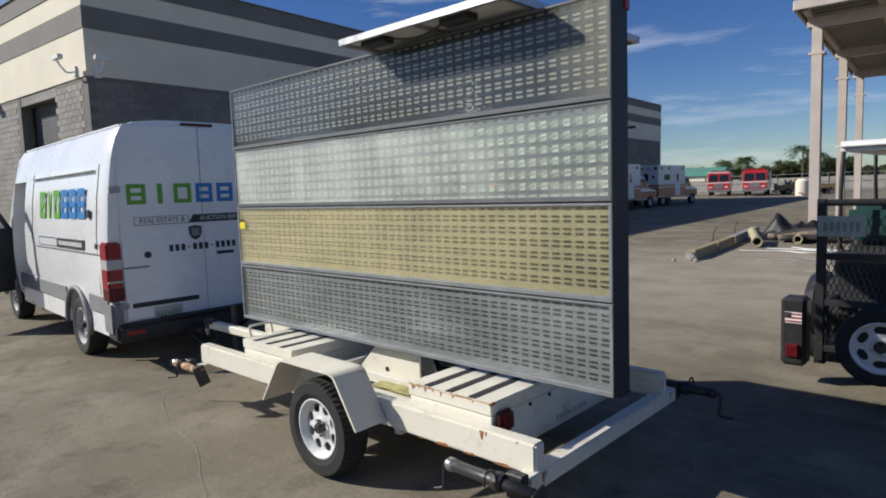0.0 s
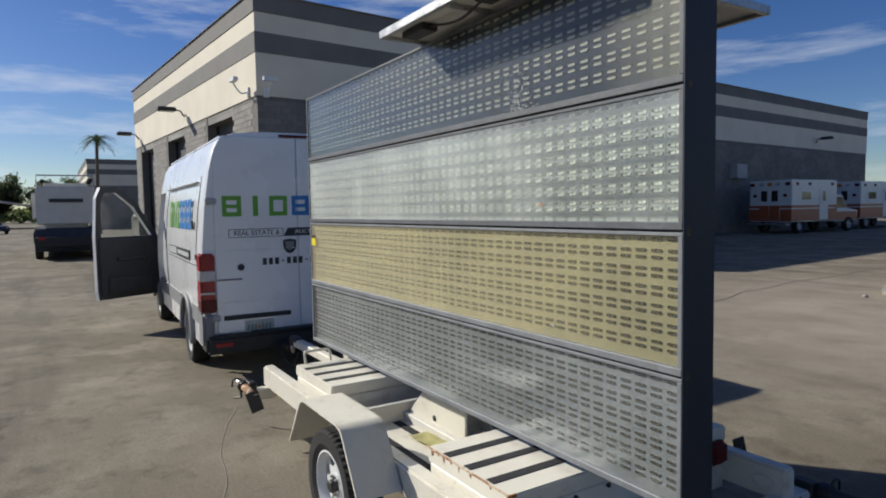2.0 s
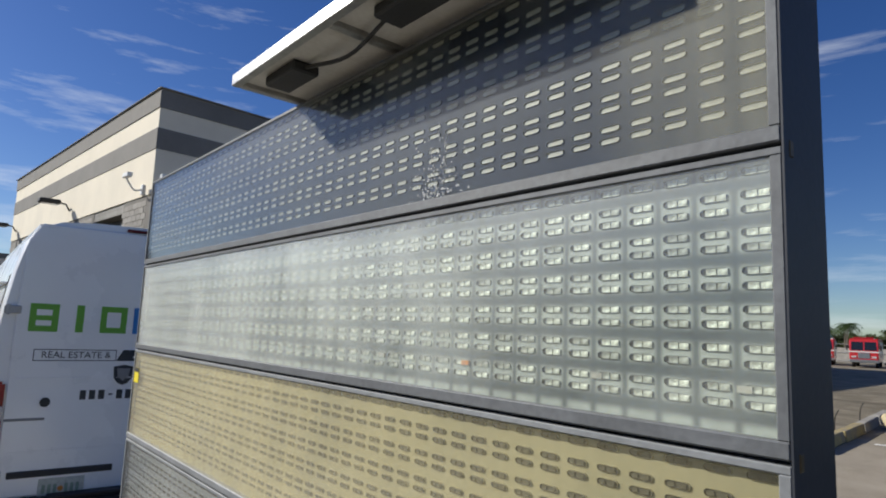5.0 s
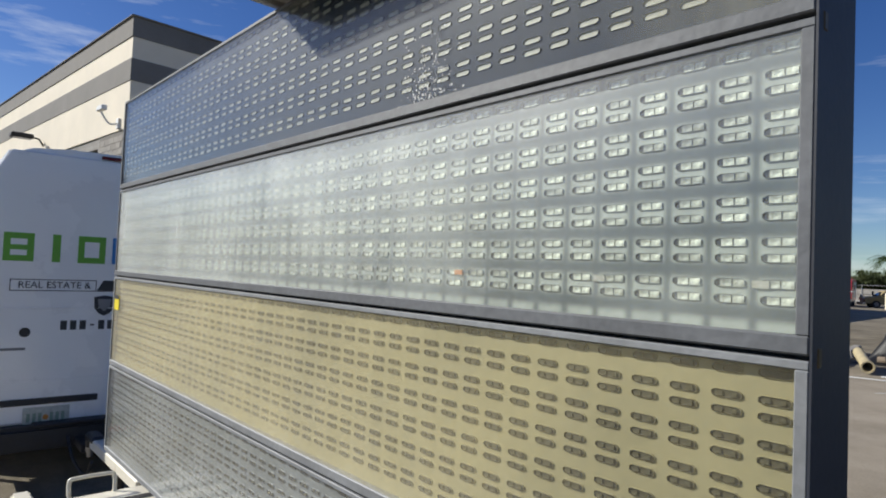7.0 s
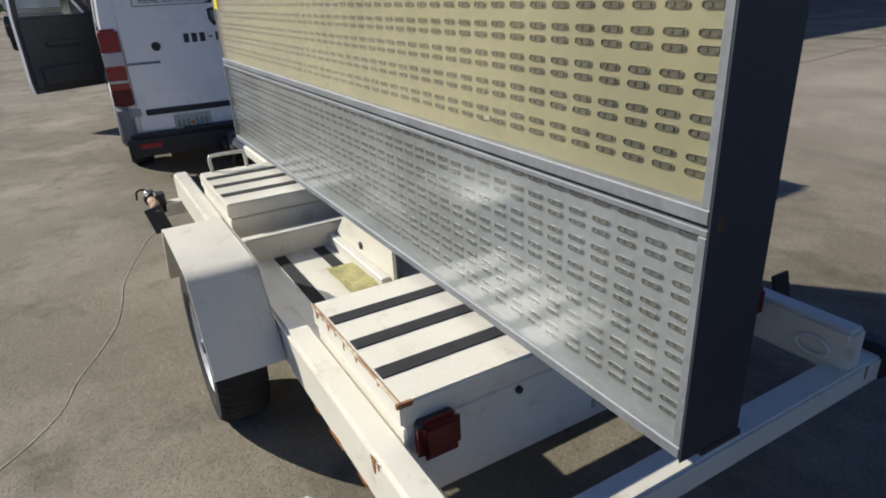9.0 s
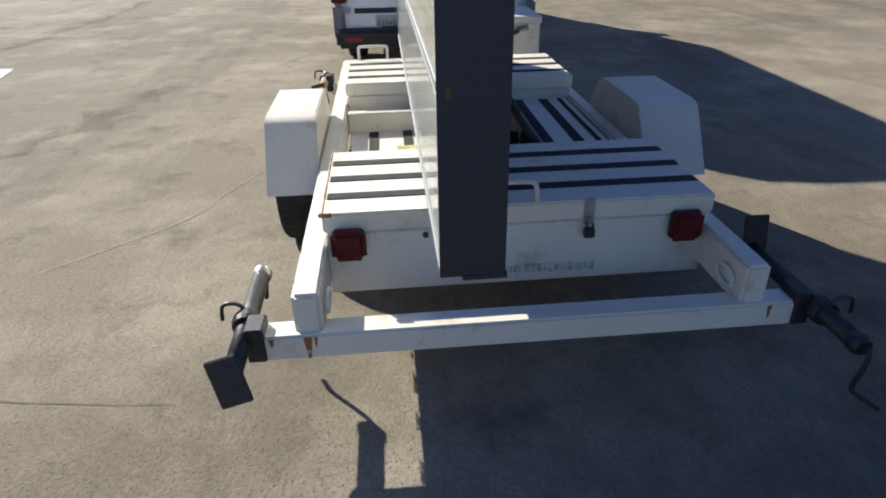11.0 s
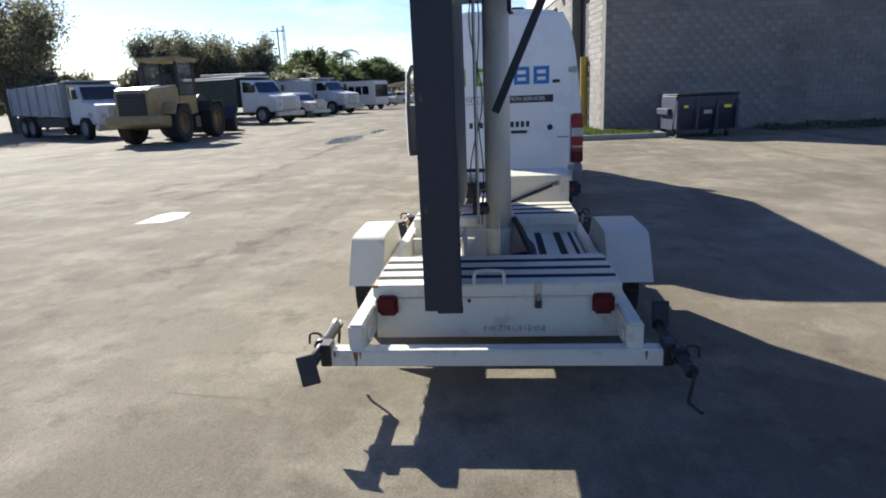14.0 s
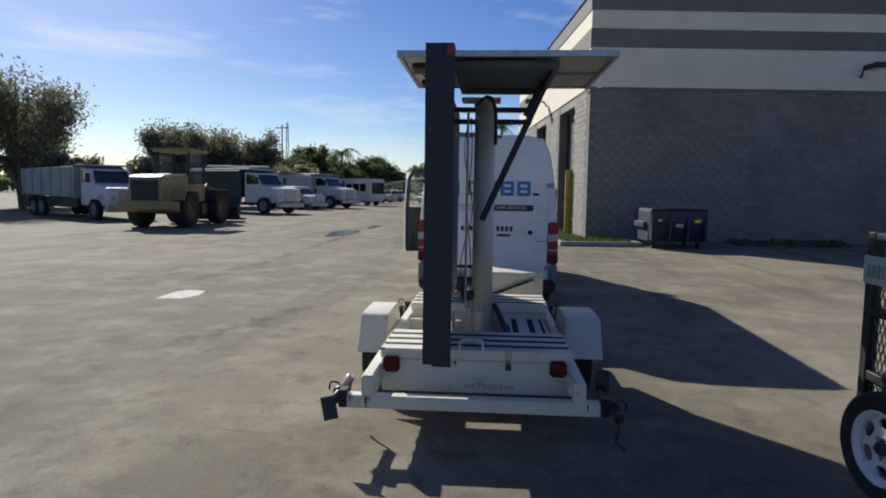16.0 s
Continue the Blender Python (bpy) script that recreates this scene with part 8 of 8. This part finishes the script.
crane = thing("crane", (-150, -44, 0), "tall lattice crane mast far behind the trees", "crane")
cb_ = B()
for k in range(22):
    z = k * 0.9
    w = 0.42 - 0.011 * k
    for sx, sy in ((1, 1), (-1, 1), (-1, -1), (1, -1)):
        tube(cb_, [(-150 + sx * w, -44 + sy * w, z), (-150 + sx * (w - 0.012), -44 + sy * (w - 0.012), z + 0.9)], 0.06, 4)
    tube(cb_, [(-150 + w, -44 - w, z), (-150 + w, -44 + w, z + 0.9)], 0.04, 4)
    tube(cb_, [(-150 + w, -44 + w, z), (-150 - w, -44 + w, z + 0.9)], 0.04, 4)
part("lattice_mast", cb_, M_STEEL, crane)
crane.matrix_basis = Matrix.Translation((-148.5, -45.8, 0)) @ Matrix.Diagonal((1, 1, 0.9, 1))
pole = thing("utility_pole", (-98.9, -30.5, 0), "thin wooden utility pole behind the trees", "pole")
part("shaft", cyl(B(), (-98.9, -30.5, 0), (-98.9, -30.5, 12.2), 0.15, 10, r1=0.10), M_BARK, pole)
part("cross_arm", box(B(), -98.96, -98.84, -31.6, -29.4, 11.6, 11.75, bevel=0.01), M_BARK, pole)


# ---- trees ----
def tree(m, h, spread, seed, leaf_m, label, leaves=5200, lsize=0.135):
    root = thing("tree", (0, 0, 0), label, "tree", "yard trees")
    r = np.random.RandomState(seed)
    tr = B()
    tips = []
    trunk = [Vector((0, 0, 0)), Vector((r.normal(0, .1), r.normal(0, .1), h * 0.18)), Vector((r.normal(0, .2), r.normal(0, .2), h * 0.36))]
    tube(tr, trunk, [h * 0.03, h * 0.024, h * 0.018], 8)
    for k in range(9):
        a = 6.283 * k / 9 + r.normal(0, .25)
        out, up = spread * r.uniform(0.45, 0.95), h * r.uniform(0.55, 0.95)
        base = trunk[1].lerp(trunk[2], r.rand())
        tip = Vector((math.cos(a) * out, math.sin(a) * out, up))
        mid = base.lerp(tip, 0.5) + Vector((r.normal(0, .2), r.normal(0, .2), h * 0.06))
        line = spline([base, mid, tip], 4)
        tube(tr, line, [h * 0.012 * (1 - 0.8 * i / (len(line) - 1)) + 0.008 for i in range(len(line))], 5)
        tips += [line[-1], line[5], line[6]]
        for j in range(5):
            s = line[3 + j % 5].copy()
            e = s + Vector((r.normal(0, .22), r.normal(0, .22), r.normal(0.05, .16))) * spread * 0.9
            tube(tr, [s, s.lerp(e, .5) + Vector((0, 0, 0.1)), e], [0.03, 0.02, 0.008], 4)
            tips += [e, s.lerp(e, .6)]
    part("trunk", tr, M_BARK, root)
    verts, faces = [], []
    n = len(tips)
    for k in range(leaves * 3):
        c = tips[r.randint(n)]
        p = Vector((c.x + r.normal(0, spread * 0.11), c.y + r.normal(0, spread * 0.11), max(h * 0.12, c.z + r.normal(0, h * 0.055))))
        u = Vector(r.normal(0, 1, 3)).normalized()
        w = u.cross(Vector(r.normal(0, 1, 3))).normalized()
        s = lsize * r.uniform(0.6, 1.4)
        i = len(verts)
        verts += [p - u * s, p + w * s * 0.45, p + u * s, p - w * s * 0.45]
        faces.append((i, i + 1, i + 2, i + 3))
    me = bpy.data.meshes.new("crown")
    me.from_pydata([tuple(v) for v in verts], [], faces)
    me.materials.append(leaf_m)
    cr = new("crown", me)
    cr.parent = root
    tagged(cr, kind="stuff")
    return moved(root, m)


def palm(m, h, seed, label="tall palm tree with drooping fronds", size=2.4):
    root = thing("palm_tree", (0, 0, 0), label, "palm tree", "palms")
    r = np.random.RandomState(seed)
    lean = Vector((r.normal(0, .3), r.normal(0, .3), 0))
    line = [Vector((0, 0, 0)) + lean * (t * t) + Vector((0, 0, h * t)) for t in (0, .25, .5, .75, 1)]
    part("trunk", tube(B(), line, [0.24, 0.17, 0.15, 0.14, 0.13], 10), M_BARK, root)
    verts, faces = [], []
    top = line[-1]
    for k in range(22):
        a = 6.283 * k / 22 + r.normal(0, .12)
        lift = r.uniform(-0.2, 0.95)
        d = Vector((math.cos(a), math.sin(a), 0))
        side = Vector((-math.sin(a), math.cos(a), 0))
        L = size * r.uniform(0.8, 1.15)
        pts = [top + d * (L * t) + Vector((0, 0, L * (lift * t - (0.75 + 0.35 * lift) * t * t))) for t in np.linspace(0, 1, 12)]
        for i in range(1, 12):
            for s in (-1, 1):
                for q in (0.0, 0.5):
                    p = pts[i - 1].lerp(pts[i], q)
                    e = p + side * (s * L * 0.26 * math.sin(3.0 * (i + q) / 12.5 + 0.15)) + d * (L * 0.10) - Vector((0, 0, L * r.uniform(0.04, 0.16)))
                    w = (pts[i] - pts[i - 1]) * 0.28
                    n0 = len(verts)
                    verts += [p - w * 0.5, p + w * 0.5, e]
                    faces.append((n0, n0 + 1, n0 + 2))
    me = bpy.data.meshes.new("fronds")
    me.from_pydata([tuple(v) for v in verts], [], faces)
    me.materials.append(M_PALM)
    cr = new("fronds", me)
    cr.parent = root
    tagged(cr, kind="stuff")
    return moved(root, m)


tree(pose(-39.9, -29.8, 0), 9.8, 4.8, 1, M_LEAF2, "large open-crowned tree behind the trucks", 5600)
tree(pose(-47.6, -35.3, 0), 9.5, 4.4, 2, M_LEAF2, "spreading olive-green tree behind the trucks", 6500)
tree(pose(-53.9, -25.8, 0), 7.0, 3.3, 3, M_LEAF2, "spreading olive-green tree behind the trucks", 7000)
tree(pose(-55, -23.7, 0), 8.2, 4.2, 4, M_LEAF2, "broad olive-green tree behind the trucks", 7500)
tree(pose(-59.2, -20.5, 0), 7.6, 3.2, 5, M_LEAF2, "broad olive-green tree behind the trucks", 6500)
tree(pose(-76.3, -19.4, 0), 6.9, 3.4, 6, M_LEAF, "rounded green tree beyond the parked trucks", 6500, 0.2)
tree(pose(-87.2, -22.3, 0), 6.6, 4.2, 7, M_LEAF, "rounded green tree beyond the parked trucks", 6500, 0.2)
tree(pose(-104.3, -19.4, 0), 7.0, 5.0, 8, M_LEAF, "rounded green tree beyond the parked trucks", 6500, 0.24)
tree(pose(-119.7, -6.8, 0), 7.0, 5.0, 9, M_LEAF, "dark green tree in the distance", 6500, 0.24)
tree(pose(-118, 2.2, 0), 7.0, 5.0, 10, M_LEAF, "dark green tree in the distance", 6500, 0.24)
tree(pose(-123.4, -18, 0), 8.0, 5.0, 11, M_LEAF, "dark green tree in the distance", 6500, 0.24)
for k, (x, y, h) in enumerate(((-36.2, -32.1, 4.2), (-45.2, -31.5, 4.6), (-51, -25.4, 4.4), (-57.2, -21.6, 4.6), (-63.3, -17.8, 4.4), (-69.3, -19, 5), (-81.2, -19.9, 5.4), (-97.3, -19, 5.5), (-95.1, -23.4, 6.5))):
    tree(pose(x, y, 0), h, 3.4, 60 + k, M_LEAF2 if k < 5 else M_LEAF, "low bushy tree in the hedge behind the trucks", 4200, 0.2)
palm(pose(-83.4, -16.6, 0), 6.9, 1, size=3.0)
palm(pose(-46.7, 8.2, 0), 10.6, 2, size=1.8)
palm(pose(-66.2, 4.7, 0), 8.8, 3, size=1.7)
for k, (x, y, h, s) in enumerate(((-46.0, 150, 6.2, 2.3), (-37.6, 165, 8.3, 3.4), (-32.0, 155, 6.4, 2.6), (-47.0, 152, 6.3, 2.4), (-13, 168, 7.0, 2.8), (-51.4, 154, 6.0, 2.2))):
    palm(pose(x, y, 0), h * 1.05, 20 + k, "palm tree beyond the yard fence", s * 1.25)
for k, (x, y) in enumerate(((-55, 174), (-44, 175), (-33, 175), (-67, 175), (-17, 175), (5, 170), (22, 162))):
    tree(pose(x, y, 0), 5.4 + 0.5 * (k % 3), 5.5, 40 + k, M_LEAF, "dark green tree beyond the yard fence", 3500, 0.28)
# far line of woods that closes the yard
wv, wf = [], []
rw = np.random.RandomState(77)
for k in range(26000):
    a = rw.uniform(0, 6.2832)
    d = rw.uniform(165, 190)
    hgt = 3.6 + 2.0 * noise.noise((math.cos(a) * 9, math.sin(a) * 9, 3.0))
    p = Vector((-20 + d * math.cos(a), 15 + d * math.sin(a), hgt * math.sqrt(rw.rand())))
    u = Vector(rw.normal(0, 1, 3)).normalized()
    w = u.cross(Vector(rw.normal(0, 1, 3))).normalized()
    i = len(wv)
    wv += [tuple(p - u * 1.1), tuple(p + w * 0.7), tuple(p + u * 1.1), tuple(p - w * 0.7)]
    wf.append((i, i + 1, i + 2, i + 3))
me = bpy.data.meshes.new("distant_woods")
me.from_pydata(wv, [], wf)
me.materials.append(M_LEAF)
tagged(new("distant_woods", me), "low dark line of distant trees", "trees", kind="stuff")


# ---- lamp slots of the board ----
for me, near_, rest, line in slot_jobs:
    for p in near_:
        ob = new("lamp_slot", me)
        ob.parent = line
        ob.matrix_basis = Matrix.Translation(p)
    joined("lamp_slots", me, rest, line, "rows of small lamp slots")

# ---- blocks of the near building's walls ----
def block_mesh(name, lx, ly, lz, material):
    """One block, its face edges eased; centred on the origin."""
    bm = box(B(), -lx / 2, lx / 2, -ly / 2, ly / 2, -lz / 2, lz / 2, bevel=0.004)
    me_ = bpy.data.meshes.new(name)
    bm.to_mesh(me_)
    bm.free()
    me_.materials.append(material)
    return me_


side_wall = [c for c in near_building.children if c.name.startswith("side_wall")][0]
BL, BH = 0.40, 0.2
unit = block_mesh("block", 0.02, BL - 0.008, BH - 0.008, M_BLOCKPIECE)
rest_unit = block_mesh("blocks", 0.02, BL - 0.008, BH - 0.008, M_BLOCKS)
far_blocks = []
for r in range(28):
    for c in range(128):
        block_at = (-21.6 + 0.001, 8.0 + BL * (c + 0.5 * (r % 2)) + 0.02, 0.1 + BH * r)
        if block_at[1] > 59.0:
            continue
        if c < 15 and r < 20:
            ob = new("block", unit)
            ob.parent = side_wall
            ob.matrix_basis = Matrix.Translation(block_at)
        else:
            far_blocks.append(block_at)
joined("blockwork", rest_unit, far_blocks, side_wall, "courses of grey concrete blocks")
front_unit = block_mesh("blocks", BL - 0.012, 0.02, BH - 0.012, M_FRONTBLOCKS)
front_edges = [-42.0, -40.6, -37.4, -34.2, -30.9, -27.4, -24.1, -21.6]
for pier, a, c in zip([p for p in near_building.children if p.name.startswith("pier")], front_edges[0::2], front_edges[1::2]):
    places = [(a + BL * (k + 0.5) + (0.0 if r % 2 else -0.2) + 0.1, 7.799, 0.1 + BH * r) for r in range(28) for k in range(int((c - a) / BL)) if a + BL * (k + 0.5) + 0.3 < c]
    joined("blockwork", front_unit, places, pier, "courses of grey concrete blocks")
